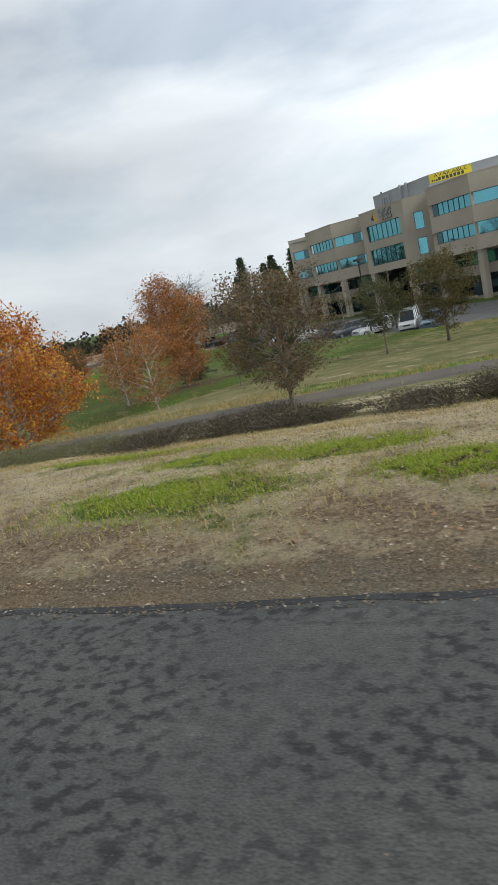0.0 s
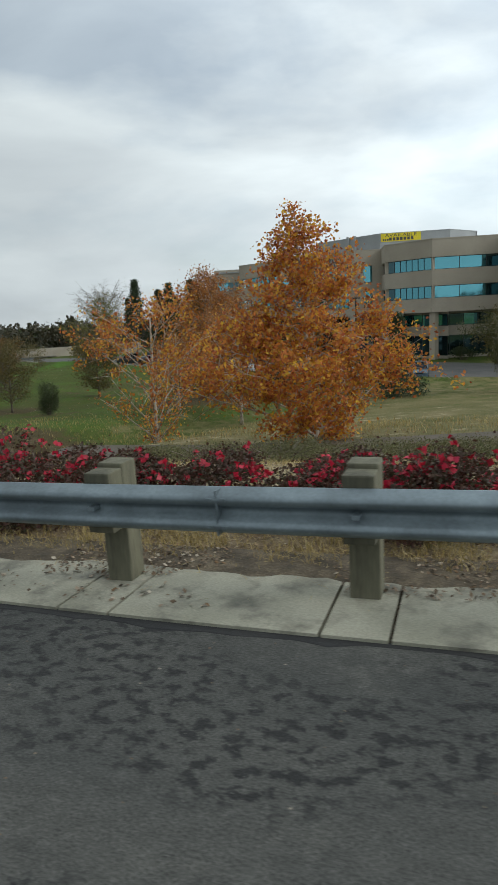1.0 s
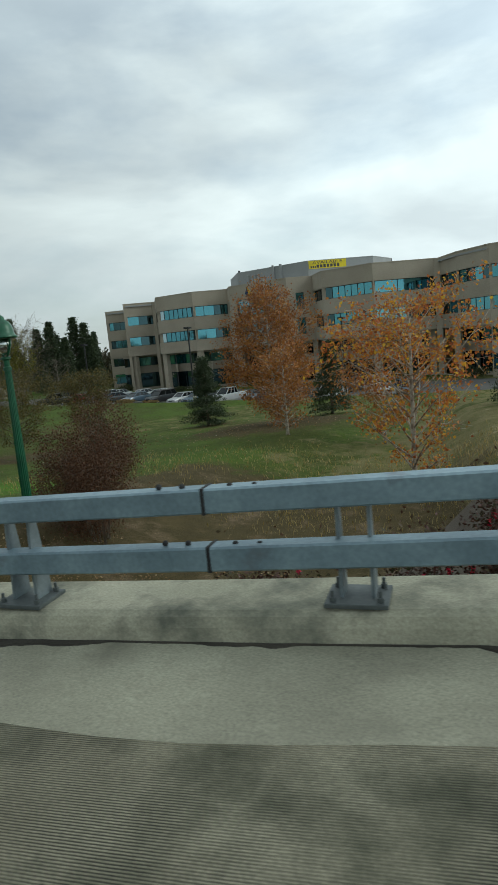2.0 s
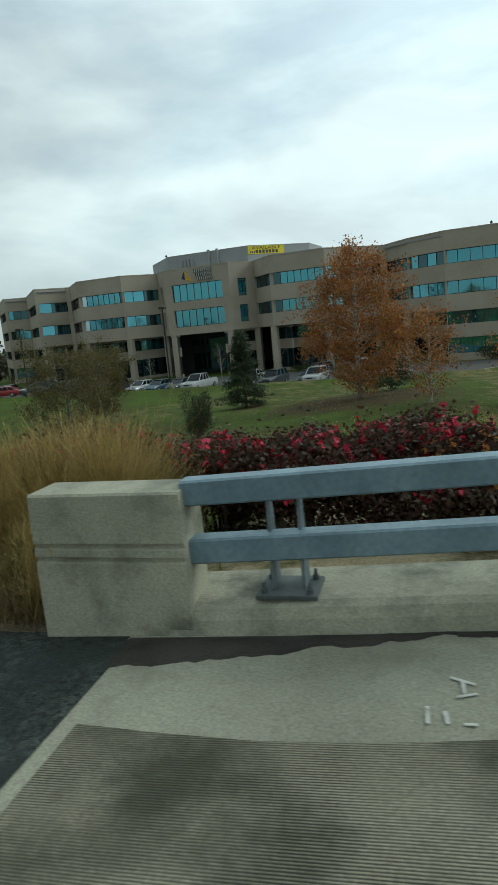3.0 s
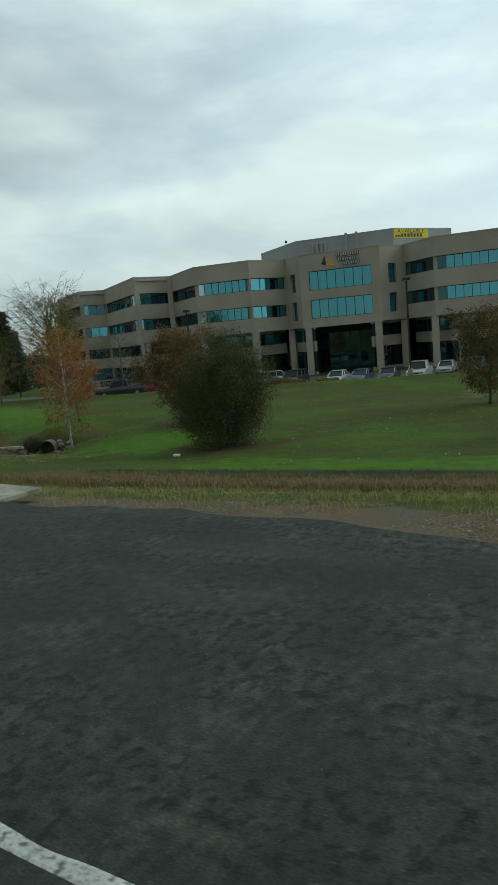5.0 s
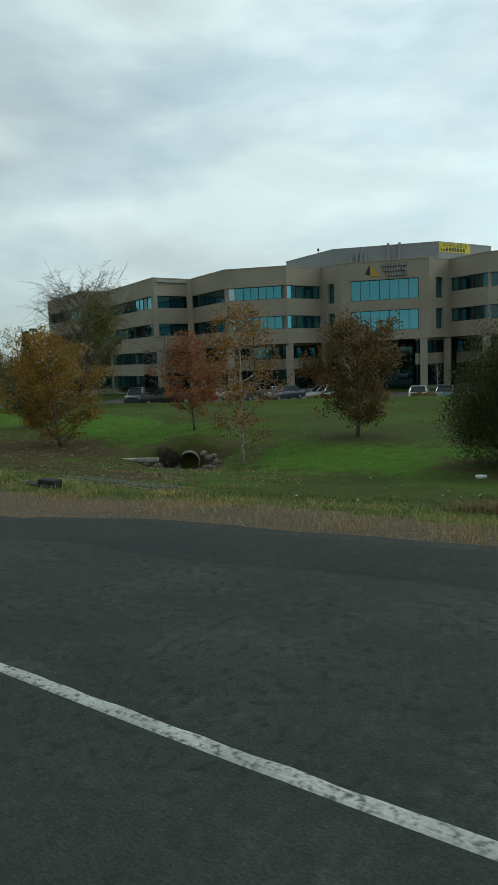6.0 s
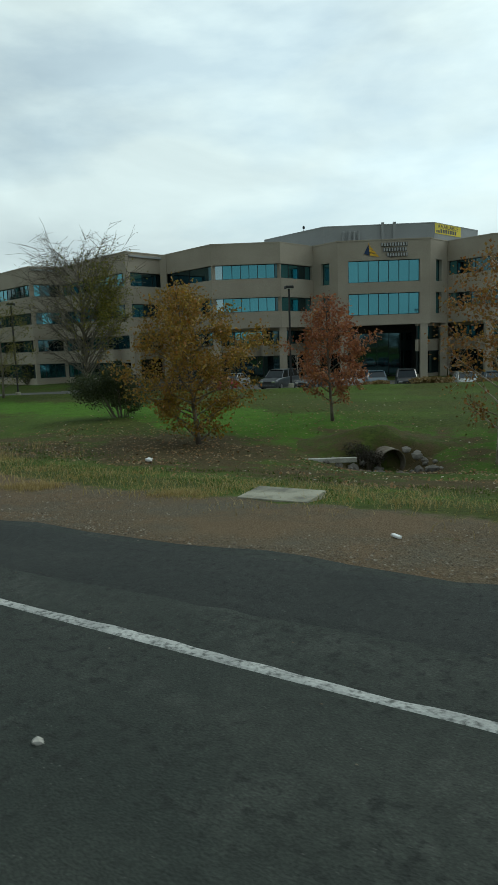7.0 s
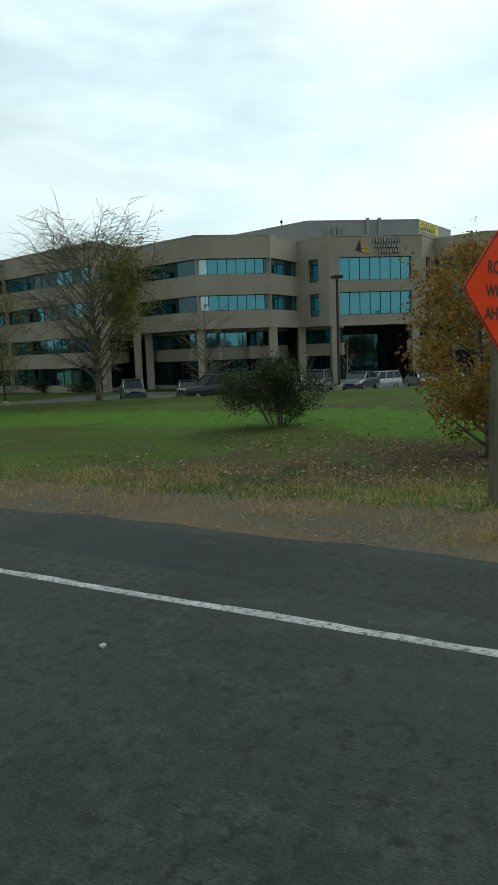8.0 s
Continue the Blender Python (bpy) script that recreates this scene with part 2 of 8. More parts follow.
DECK = material("broomed_deck_concrete", (0.33, 0.32, 0.24), (0.22, 0.212, 0.158), 0.85, scale=0.9, fine=60, bump=0.55, depth=0.006,
                spots=((0.17, 0.16, 0.12), 1.6, 0.52, 0.78))
PARAPET = material("stained_parapet_concrete", (0.42, 0.40, 0.30), (0.29, 0.28, 0.205), 0.85, scale=1.1, fine=60, bump=0.45, depth=0.006,
                   spots=((0.115, 0.118, 0.09), 1.7, 0.47, 0.68))
GALV = material("galvanised_steel", (0.235, 0.28, 0.30), (0.155, 0.185, 0.20), 0.5, 0.5, scale=3, fine=40, bump=0.25, depth=0.002,
                spots=((0.14, 0.16, 0.17), 2.5, 0.6, 0.8))
WOOD_POST = material("weathered_post_wood", (0.17, 0.16, 0.105), (0.08, 0.075, 0.05), 0.9, scale=5, fine=50, bump=0.5, depth=0.006, stretch=(1, 1, 0.15))
WALL = material("building_stucco", (0.43, 0.378, 0.30), (0.37, 0.32, 0.25), 0.9, scale=0.25, fine=9, bump=0.2, depth=0.01)
WALL_GREY = material("penthouse_stucco", (0.36, 0.365, 0.36), (0.31, 0.315, 0.31), 0.9, scale=0.3, fine=9, bump=0.2)
FRAME = material("dark_window_frame", (0.03, 0.035, 0.035), None, 0.5, 0.3, scale=2, fine=20, bump=0.1, depth=0)
# wall colour darkened to give the open entrance its shade
DARK = material("entrance_shade", (0.05, 0.05, 0.045), None, 0.9, scale=1, fine=8)
WHITE_PAINT = material("road_paint", (0.50, 0.50, 0.47), (0.34, 0.34, 0.32), 0.75, scale=3, fine=60, bump=0.5, depth=0.004,
                       spots=((0.10, 0.103, 0.095), 22.0, 0.50, 0.62))
BARK = material("grey_bark", (0.20, 0.17, 0.13), (0.11, 0.09, 0.07), 0.95, scale=4, fine=25, bump=0.5, depth=0.02, stretch=(1, 1, 0.3))
PALE_BARK = material("pale_mottled_bark", (0.45, 0.40, 0.33), (0.24, 0.19, 0.14), 0.9, scale=5, fine=25, bump=0.5, depth=0.01, mixed=(0.45, 0.6))


def glass(name, tint, rough=0.04):
    """Coated office glass: a tinted mirror over a dark pane."""
    m = bpy.data.materials.new(name)
    m.use_nodes = True
    n, l = m.node_tree.nodes, m.node_tree.links
    b = n["Principled BSDF"]
    b.inputs["Base Color"].default_value = (*tint, 1)
    b.inputs["Metallic"].default_value = 0.9
    b.inputs["Roughness"].default_value = rough
    t = n.new("ShaderNodeTexNoise")
    t.inputs["Scale"].default_value = 0.7
    bp = n.new("ShaderNodeBump")
    bp.inputs["Strength"].default_value, bp.inputs["Distance"].default_value = 0.1, 0.01
    l.new(t.outputs["Fac"], bp.inputs["Height"])
    l.new(bp.outputs["Normal"], b.inputs["Normal"])
    return m


GLASS = glass("teal_mirror_glass", (0.14, 0.38, 0.44))
# the darker tint stands in for dim reflections in some panes
GLASS_DARK = glass("dark_reflection_glass", (0.07, 0.13, 0.145))


# ---------------------------------------------------------------- helpers of this scene
def mesh_of(bm, name):
    me = bpy.data.meshes.new(name)
    bm.to_mesh(me)
    bm.free()
    return me


def part(name, bm, mat, parent=None, label="", smooth=False):
    me = mesh_of(bm, name) if isinstance(bm, bmesh.types.BMesh) else bm
    if smooth:
        me.polygons.foreach_set("use_smooth", [True] * len(me.polygons))
    for m in (mat if isinstance(mat, (list, tuple)) else [mat]):
        if m.name not in me.materials:
            me.materials.append(m)
    ob = new(name, me)
    if parent:
        ob.parent = parent
    if label:
        tagged(ob, label)
    return ob


def thing(name, label, category, at=(0, 0, 0), turn=0.0, group="", kind=""):
    e = new(name)
    e.empty_display_size = 0.2
    e.matrix_basis = Matrix.Translation(at) @ Matrix.Rotation(turn, 4, "Z")
    return tagged(e, label, category, group, kind)


def add_box(bm, lo, hi, bevel=0.0, m=None):
    c = [(a + b) / 2 for a, b in zip(lo, hi)]
    s = [abs(b - a) for a, b in zip(lo, hi)]
    mat = (m or Matrix()) @ Matrix.Translation(c) @ Matrix.Diagonal((*s, 1))
    r = bmesh.ops.create_cube(bm, size=1, matrix=mat)
    if bevel:
        es = list({e for v in r["verts"] for e in v.link_edges})
        bmesh.ops.bevel(bm, geom=es, offset=bevel, segments=2, affect="EDGES", profile=0.6)
    return bm


def box(lo, hi, bevel=0.0, m=None):
    return add_box(bmesh.new(), lo, hi, bevel, m)


def from_lists(verts, faces, name):
    me = bpy.data.meshes.new(name)
    me.from_pydata([tuple(v) for v in verts], [], faces)
    me.update()
    return me


def tube(points, radii, sides=7, close=True):
    """Verts and faces of a tapered tube along points."""
    vs, fs = [], []
    pts = [Vector(p) for p in points]
    side = None
    for i, p in enumerate(pts):
        d = (pts[min(i + 1, len(pts) - 1)] - pts[max(i - 1, 0)]).normalized()
        ref = side or (Vector((1, 0, 0)) if abs(d.x) < 0.8 else Vector((0, 1, 0)))
        a = d.cross(ref).normalized()
        b = d.cross(a).normalized()
        side = b.cross(d).normalized() if False else ref
        for k in range(sides):
            w = 2 * math.pi * k / sides
            vs.append(p + (a * math.cos(w) + b * math.sin(w)) * radii[i])
    for i in range(len(pts) - 1):
        for k in range(sides):
            k2 = (k + 1) % sides
            fs.append((i * sides + k, i * sides + k2, (i + 1) * sides + k2, (i + 1) * sides + k))
    if close:
        fs.append(tuple(range(sides - 1, -1, -1)))
        fs.append(tuple((len(pts) - 1) * sides + k for k in range(sides)))
    return vs, fs


def tubes_mesh(list_of, name):
    V, F = [], []
    for v, f in list_of:
        o = len(V)
        V += v
        F += [tuple(i + o for i in q) for q in f]
    return from_lists(V, F, name)


def lathe(profile, name, sides=20):
    """A turned body: (radius, height) pairs from the foot up."""
    V, F = [], []
    for r, z in profile:
        for k in range(sides):
            a = 2 * math.pi * k / sides
            V.append((r * math.cos(a), r * math.sin(a), z))
    for i in range(len(profile) - 1):
        for k in range(sides):
            k2 = (k + 1) % sides
            F.append((i * sides + k, i * sides + k2, (i + 1) * sides + k2, (i + 1) * sides + k))
    F.append(tuple(range(sides - 1, -1, -1)))
    F.append(tuple((len(profile) - 1) * sides + k for k in range(sides)))
    return from_lists(V, F, name)


def text_mesh(body, size, depth=0.003, bold=0.0):
    c = bpy.data.curves.new("lettering", "FONT")
    c.body, c.size, c.extrude, c.align_x, c.align_y = body, size, depth, "CENTER", "CENTER"
    c.offset = bold
    ob = bpy.data.objects.new("lettering", c)
    scene.collection.objects.link(ob)
    dg = bpy.context.evaluated_depsgraph_get()
    me = bpy.data.meshes.new_from_object(ob.evaluated_get(dg))
    bpy.data.objects.remove(ob)
    bpy.data.curves.remove(c)
    return me


# ---------------------------------------------------------------- the lie of the land
# The lane's line over the ground, as polynomials of a running parameter, and s metres along it, d metres to the right of it.
LINE_X, LINE_Y, LINE_Z = ([0.000229349, -0.00338731, 0.074304, -0.619542, -13.5575, 94.8112], [-0.000924926, 0.0196232, -0.204922, 2.45816, -13.1117, -73.9584], [-0.00194473, 0.0428206, -0.305472, 0.17883, 7.59981])
EYE = 1.88
_u = np.linspace(-1.0, 8.8, 1961)
_line = np.stack([np.polyval(LINE_X, _u), np.polyval(LINE_Y, _u), np.polyval(LINE_Z, _u) - EYE], 1)
for end, k in ((0, -1), (-1, 1)):  # straight on past both ends
    step = (_line[end] - _line[end - k]) / np.linalg.norm((_line[end] - _line[end - k])[:2])
    more = _line[end] + np.arange(1, 181)[:, None] * step * (1, 1, 0.6)
    _line = np.vstack([more[::-1], _line]) if k < 0 else np.vstack([_line, more])
_s = np.r_[0, np.cumsum(np.hypot(*np.diff(_line[:, :2], axis=0).T))]
_s -= _s[180 + int(1.0 / 0.005)]
_dir = np.gradient(_line[:, :2], axis=0)
_dir /= np.linalg.norm(_dir, axis=1)[:, None]


def road_xyz(s, d, dz=0.0):
    """The place s along and d to the right of the lane, at the road's height."""
    x, y, z, a, b = (np.interp(s, _s, col) for col in (_line[:, 0], _line[:, 1], _line[:, 2], _dir[:, 0], _dir[:, 1]))
    return np.stack(np.broadcast_arrays(x + b * d, y - a * d, z + dz), -1)


def road_turn(s):
    return math.atan2(np.interp(s, _s, _dir[:, 1]), np.interp(s, _s, _dir[:, 0]))


def along(x, y):
    """s and d of places."""
    x, y = np.atleast_1d(np.asarray(x, float)), np.atleast_1d(np.asarray(y, float))
    s, d = np.empty(len(x)), np.empty(len(x))
    for i in range(0, len(x), 4000):
        q = slice(i, i + 4000)
        j = ((x[q, None] - _line[None, ::4, 0]) ** 2 + (y[q, None] - _line[None, ::4, 1]) ** 2).argmin(1) * 4
        rx, ry = x[q] - _line[j, 0], y[q] - _line[j, 1]
        s[q] = _s[j] + rx * _dir[j, 0] + ry * _dir[j, 1]
        d[q] = rx * _dir[j, 1] - ry * _dir[j, 0]
    return s, d


def smooth01(a, b, v):
    k = np.clip((v - a) / (b - a), 0, 1)
    return k * k * (3 - 2 * k)


def edge_d(s):
    """How far to the right the asphalt ends."""
    return np.interp(s, [0, 10, 16, 20, 33, 39, 48, 52, 53.4, 55.3, 57.7, 60, 66.2, 68.7, 70.5, 74, 76.2, 77.3, 78.6, 80.2, 82.2, 84, 86.7, 90.5, 92.4, 103, 105.2, 107.7, 115, 122, 127.5, 130, 133],
                     [3.5, 3.36, 3.42, 3.46, 3.65, 3.72, 3.74, 3.72, 3.8, 3.95, 4.0, 3.95, 4.1, 4.06, 3.98, 4.26, 4.19, 4.12, 4.05, 4.6, 5.7, 6.26, 6.6, 6.6, 6.64, 6.38, 5.79, 5.15, 5.2, 5.26, 5.9, 6.15, 6.4])


BANK_D = [6, 9, 14.5, 21.5, 30, 45]
BANK_S = [0, 12, 25, 58, 82, 101, 121, 138]
BANK_Z = [[-0.05, -0.3, -1.3, -2.0, -2.8, -4.0], [-0.05, -0.3, -1.3, -2.0, -2.8, -4.0], [-0.05, -0.35, -1.5, -2.2, -2.9, -3.5],
          [-0.12, -0.5, -1.6, -2.2, -2.7, -3.0], [-0.12, -0.5, -1.65, -2.25, -2.8, -2.9], [-0.12, -0.42, -1.45, -2.1, -2.1, -2.3],
          [-0.12, -0.32, -1.2, -2.2, -1.5, -1.6], [-0.1, -0.25, -0.7, -0.5, -0.4, -0.8]]
BRIDGE = (31.9, 52.2)


def lot_front(x):
    """Where the lawn ends and the car park begins."""
    return -31.0 + 2.0 * smooth01(22, 40, x) + 13.0 * smooth01(40, 52, x) + 5.0 * smooth01(-8, -26, x)


def ground_z(x, y):
    """The height of the ground sheet."""
    s, d = along(x, y)
    road = np.interp(s, _s, _line[:, 2])
    table = np.array([np.interp(s, BANK_S, col) for col in np.array(BANK_Z).T])  # one row for each of BANK_D
    k = np.clip(np.searchsorted(BANK_D, d) - 1, 0, len(BANK_D) - 2)
    i = np.arange(len(s))
    bd = np.array(BANK_D)
    f = np.clip((d - bd[k]) / (bd[k + 1] - bd[k]), 0, 1)
    rel = table[k, i] * (1 - f) + table[k + 1, i] * f
    e = edge_d(s)
    near = np.interp(d, [-400, -40, -14, -9, 0], [-1.0, -0.6, -0.4, -0.05, -0.06])
    rel = np.where(d < e, near, np.where(d < 6, np.minimum(rel * np.clip((d - e) / np.maximum(6 - e, 0.1), 0, 1), -0.015), rel))
    z = road + rel
    west_dip = 3.2 * smooth01(-62, -95, np.asarray(x))
    far = 0.3 - west_dip - 0.95 * smooth01(-36, -20, np.asarray(y)) * smooth01(40, 60, d)
    z = z + (far - z) * smooth01(42, 58, d)
    z = z - 0.55 * np.exp(-((np.asarray(x) + 5.0) ** 2 + (np.asarray(y) + 60.6) ** 2) / 5.0)  # hollow before the drain
    crest = (np.asarray(y) - lot_front(np.asarray(x)) + 1.7) / 1.1
    z = z + 0.42 * np.exp(-crest * crest) * smooth01(-70, -55, np.asarray(x)) * (1 - smooth01(46, 54, np.asarray(x)))
    under = smooth01(BRIDGE[0] - 1.0, BRIDGE[0] + 4.0, s) * (1 - smooth01(42.5, 49.5, s)) * smooth01(-30, -14, d)
    low = 1.3 + 0.2 * np.sin(s * 0.3)
    z = z + (np.minimum(low, z) - z) * under
    return z


def ground_at(x, y):
    return float(ground_z(x, y)[0])


# ---------------------------------------------------------------- ground sheet
def noise2(x, y, scale, seed=0.0):
    return np.array([noise.noise((a * scale + seed, b * scale - seed, seed)) for a, b in zip(np.ravel(x), np.ravel(y))])


def land_material():
    """Lawn, dry grass, leaf mulch and gravel, mixed by where they lie, with ragged borders."""
    m = bpy.data.materials.new("lawn_and_bank")
    m.use_nodes = True
    n, l = m.node_tree.nodes, m.node_tree.links
    b = n["Principled BSDF"]
    co = n.new("ShaderNodeTexCoord")

    def tex(scale, detail=5.0, rough=0.55):
        t = n.new("ShaderNodeTexNoise")
        t.inputs["Scale"].default_value, t.inputs["Detail"].default_value, t.inputs["Roughness"].default_value = scale, detail, rough
        l.new(co.outputs["Object"], t.inputs["Vector"])
        return t.outputs["Fac"]

    def ramp(fac, stops):
        r = n.new("ShaderNodeValToRGB")
        while len(r.color_ramp.elements) < len(stops):
            r.color_ramp.elements.new(0.5)
        for e, (p, c) in zip(r.color_ramp.elements, stops):
            e.position, e.color = p, (*c, 1)
        l.new(fac, r.inputs["Fac"])
        return r.outputs["Color"]

    def mix(fac, a, c, blend="MIX"):
        x = n.new("ShaderNodeMix")
        x.data_type, x.blend_type = "RGBA", blend
        if isinstance(fac, float):
            x.inputs[0].default_value = fac
        else:
            l.new(fac, x.inputs[0])
        l.new(a, x.inputs[6])
        l.new(c, x.inputs[7])
        return x.outputs[2]

    def ragged(name, fine):
        a = n.new("ShaderNodeAttribute")
        a.attribute_name = name
        add = n.new("ShaderNodeMath")
        add.operation = "ADD"
        l.new(a.outputs["Fac"], add.inputs[0])
        sc = n.new("ShaderNodeMath")
        sc.operation = "MULTIPLY_ADD"
        l.new(fine, sc.inputs[0])
        sc.inputs[1].default_value, sc.inputs[2].default_value = 1.9, -0.95
        l.new(sc.outputs[0], add.inputs[1])
        return ramp(add.outputs[0], [(0.36, (0, 0, 0)), (0.64, (1, 1, 1))])

    patch = tex(0.8, 6.0, 0.7)
    f2, f8, f30, f05 = tex(1.6), tex(7.0), tex(34.0, 4.0), tex(0.16, 3.0)
    lawn = mix(0.33, ramp(f05, [(0.37, (0.066, 0.064, 0.018)), (0.48, (0.048, 0.072, 0.013)), (0.60, (0.072, 0.145, 0.014))]), ramp(tex(0.55, 5.0, 0.65), [(0.33, (0.036, 0.044, 0.010)), (0.50, (0.06, 0.08, 0.014)), (0.68, (0.12, 0.135, 0.024))]))
    lawn = mix(0.52, lawn, ramp(tex(5.0, 8.0, 0.8), [(0.36, (0.014, 0.020, 0.005)), (0.64, (0.120, 0.150, 0.026))]))
    dry = mix(0.45, ramp(f2, [(0.3, (0.27, 0.21, 0.115)), (0.7, (0.54, 0.46, 0.30))]), ramp(f30, [(0.3, (0.13, 0.10, 0.055)), (0.7, (0.52, 0.45, 0.30))]))
    litter = mix(0.5, ramp(f2, [(0.3, (0.050, 0.037, 0.016)), (0.7, (0.105, 0.078, 0.034))]), ramp(f30, [(0.35, (0.022, 0.024, 0.008)), (0.7, (0.15, 0.115, 0.055))]))
    mulch = mix(0.55, ramp(f8, [(0.3, (0.065, 0.046, 0.028)), (0.7, (0.19, 0.135, 0.078))]), ramp(tex(21.0, 5.0, 0.7), [(0.35, (0.03, 0.022, 0.014)), (0.68, (0.36, 0.27, 0.17))]))
    gravel = mix(0.5, ramp(tex(0.9, 6.0, 0.6), [(0.42, (0.170, 0.108, 0.058)), (0.52, (0.128, 0.094, 0.057)), (0.64, (0.110, 0.099, 0.076))]), ramp(tex(60.0, 3.0), [(0.38, (0.040, 0.031, 0.018)), (0.66, (0.24, 0.20, 0.135))]))
    lush = mix(0.45, ramp(f2, [(0.3, (0.042, 0.115, 0.008)), (0.7, (0.095, 0.215, 0.014))]), ramp(tex(18.0, 6.0, 0.7), [(0.34, (0.02, 0.04, 0.005)), (0.66, (0.13, 0.20, 0.02))]))
    lawn = mix(ragged("lush", patch), lawn, lush)
    faded = mix(0.45, ramp(tex(0.45, 5.0, 0.65), [(0.34, (0.095, 0.105, 0.03)), (0.50, (0.17, 0.155, 0.06)), (0.66, (0.27, 0.22, 0.11))]), ramp(f30, [(0.3, (0.045, 0.045, 0.015)), (0.7, (0.21, 0.18, 0.085))]))
    lawn = mix(ragged("faded", patch), lawn, faded)
    c = mix(ragged("dry", patch), lawn, dry)
    c = mix(ragged("litter", patch), c, litter)
    c = mix(ragged("mulch", patch), c, mulch)
    c = mix(ragged("gravel", f2), c, gravel)
    l.new(c, b.inputs["Base Color"])
    b.inputs["Roughness"].default_value = 0.95
    b.inputs["Specular IOR Level"].default_value = 0.15
    bp = n.new("ShaderNodeBump")
    bp.inputs["Strength"].default_value, bp.inputs["Distance"].default_value = 0.7, 0.05
    l.new(f30, bp.inputs["Height"])
    l.new(bp.outputs["Normal"], b.inputs["Normal"])
    return m


def steps(*spans):
    return np.concatenate([np.arange(a, b, st) for a, b, st in spans])


GX = steps((-2400, -300, 300), (-300, -80, 20), (-80, -36, 1.0), (-36, 100, 0.55), (100, 130, 1.5), (130, 300, 17), (300, 2500, 300))
GY = steps((-2400, -300, 300), (-300, -125, 17), (-125, -104, 1.5), (-104, -46, 0.55), (-46, -20, 1.0), (-20, 60, 4), (60, 300, 20), (300, 2500, 300))
gx, gy = np.meshgrid(GX, GY)
gx, gy = gx.ravel(), gy.ravel()
gz = ground_z(gx, gy)
gs, gd = along(gx, gy)
rough = noise2(gx, gy, 0.35) * 0.05 + noise2(gx, gy, 1.1, 7.0) * 0.025
gz = gz + rough * smooth01(4.5, 8, gd)
nx, ny = len(GX), len(GY)
quads = [(j * nx + i, j * nx + i + 1, (j + 1) * nx + i + 1, (j + 1) * nx + i) for j in range(ny - 1) for i in range(nx - 1)]
land = from_lists(np.stack([gx, gy, gz], 1), quads, "ground")
land.polygons.foreach_set("use_smooth", [True] * len(land.polygons))
west = smooth01(51.5, 53.0, gs)
late = smooth01(97, 101, gs)
grit = (1 - smooth01(1.6 + 1.0 * late, 2.4 + 1.0 * late, gd - edge_d(gs))) * smooth01(-1, 0, gd - edge_d(gs)) * west * (1 - 0.15 * smooth01(82, 86, gs) * (1 - smooth01(93, 97, gs)))
grit = np.maximum(grit, (1 - smooth01(0.3, 0.9, gd - edge_d(gs))) * (1 - west) * smooth01(-9.5, -8.5, gd))
leaf = (1 - smooth01(8.5, 10.5, gd)) * (1 - smooth01(30, 34, gs)) * (0.62 - 0.26 * smooth01(4.8, 6.6, gd))
dryness = smooth01(0.2, 1.0, gd - 5) * (1 - smooth01(7.2, 8.6, gd)) * west * 0.34
dryness = np.maximum(dryness, (1 - smooth01(11, 13, gd)) * (1 - west) * 0.72)
dryness = np.maximum(dryness, smooth01(20, 23, gd) * (1 - smooth01(30, 34, gd)) * (1 - smooth01(24, 40, gs)) * 0.28)
dryness = np.maximum(dryness, 0.42 * (1 - smooth01(1.0, 2.5, np.abs(gd - 13))) * west * (1 - late))
PATCHES = [(3.9, 6.0, 1.3, 0.7), (2.0, 7.6, 1.0, 0.4), (4.2, 7.9, 0.9, 0.35), (10.6, 5.3, 1.4, 0.75), (9.2, 6.2, 1.2, 0.5), (0.5, 6.2, 0.7, 0.4), (13.5, 8.5, 1.5, 0.5), (-2.5, 7.0, 1.4, 0.5), (7.2, 9.2, 1.6, 0.4)]
ramp_s = smooth01(32, 35, gs) * (1 - smooth01(48, 51, gs)) * (1 - smooth01(22, 27, gd))
leaf = np.maximum(leaf * (1 - ramp_s), 0.30 * ramp_s)
east = 1 - smooth01(34, 44, gs)
dryness = np.maximum(dryness, east * smooth01(10, 12, gd) * (0.46 - 0.26 * smooth01(16, 22, gd)) * (1 - smooth01(44, 56, gd)))
for ps, pd, pa, pb in PATCHES:  # bright turf among the chips
    turf = 1 - smooth01(0.5, 1.25, np.hypot((gs - ps) / pa, (gd - pd) / pb))
    leaf, dryness, grit = (v - v * turf - 0.3 * turf for v in (leaf, dryness, grit))
side = smooth01(-1, 3, gd)
leaf, dryness = leaf * side, dryness * side
duff = 0.75 * smooth01(0.2, 1.0, 1 - np.abs(gd - 13) / 1.7) * west * (1 - late)
duff = np.maximum(duff, 0.72 * smooth01(0.1, 0.9, 1 - np.abs(gd - 13.2) / 2.6) * (1 - smooth01(24, 30, gs)))
for tx, ty, tr, tk in ((25.4, -65.6, 4.4, 0.8), (9.1, -65.8, 3.6, 0.6), (41.3, -54.8, 6.0, 0.8), (-12.6, -60.5, 4.4, 0.8), (-17.5, -61.0, 5.0, 0.62), (-4.6, -58.6, 4.6, 0.58), (35.2, -65.4, 2.6, 0.6),
                       (57.0, -70.0, 3.2, 0.55), (-22.5, -61.0, 4.5, 0.5), (31.5, -50.0, 2.6, 0.6), (21.3, -54.0, 3.0, 0.5), (3.0, -56.7, 3.0, 0.5), (14.0, -50.0, 7.0, 0.42)):
    duff = np.maximum(duff, tk * (1 - smooth01(0.35, 1.3, np.hypot(gx - tx, gy - ty) / (tr * 1.25))))
lush = 0.66 * smooth01(0.0, 0.8, 1 - np.abs(gd - 19.0) / 4.0) * west * (1 - late)
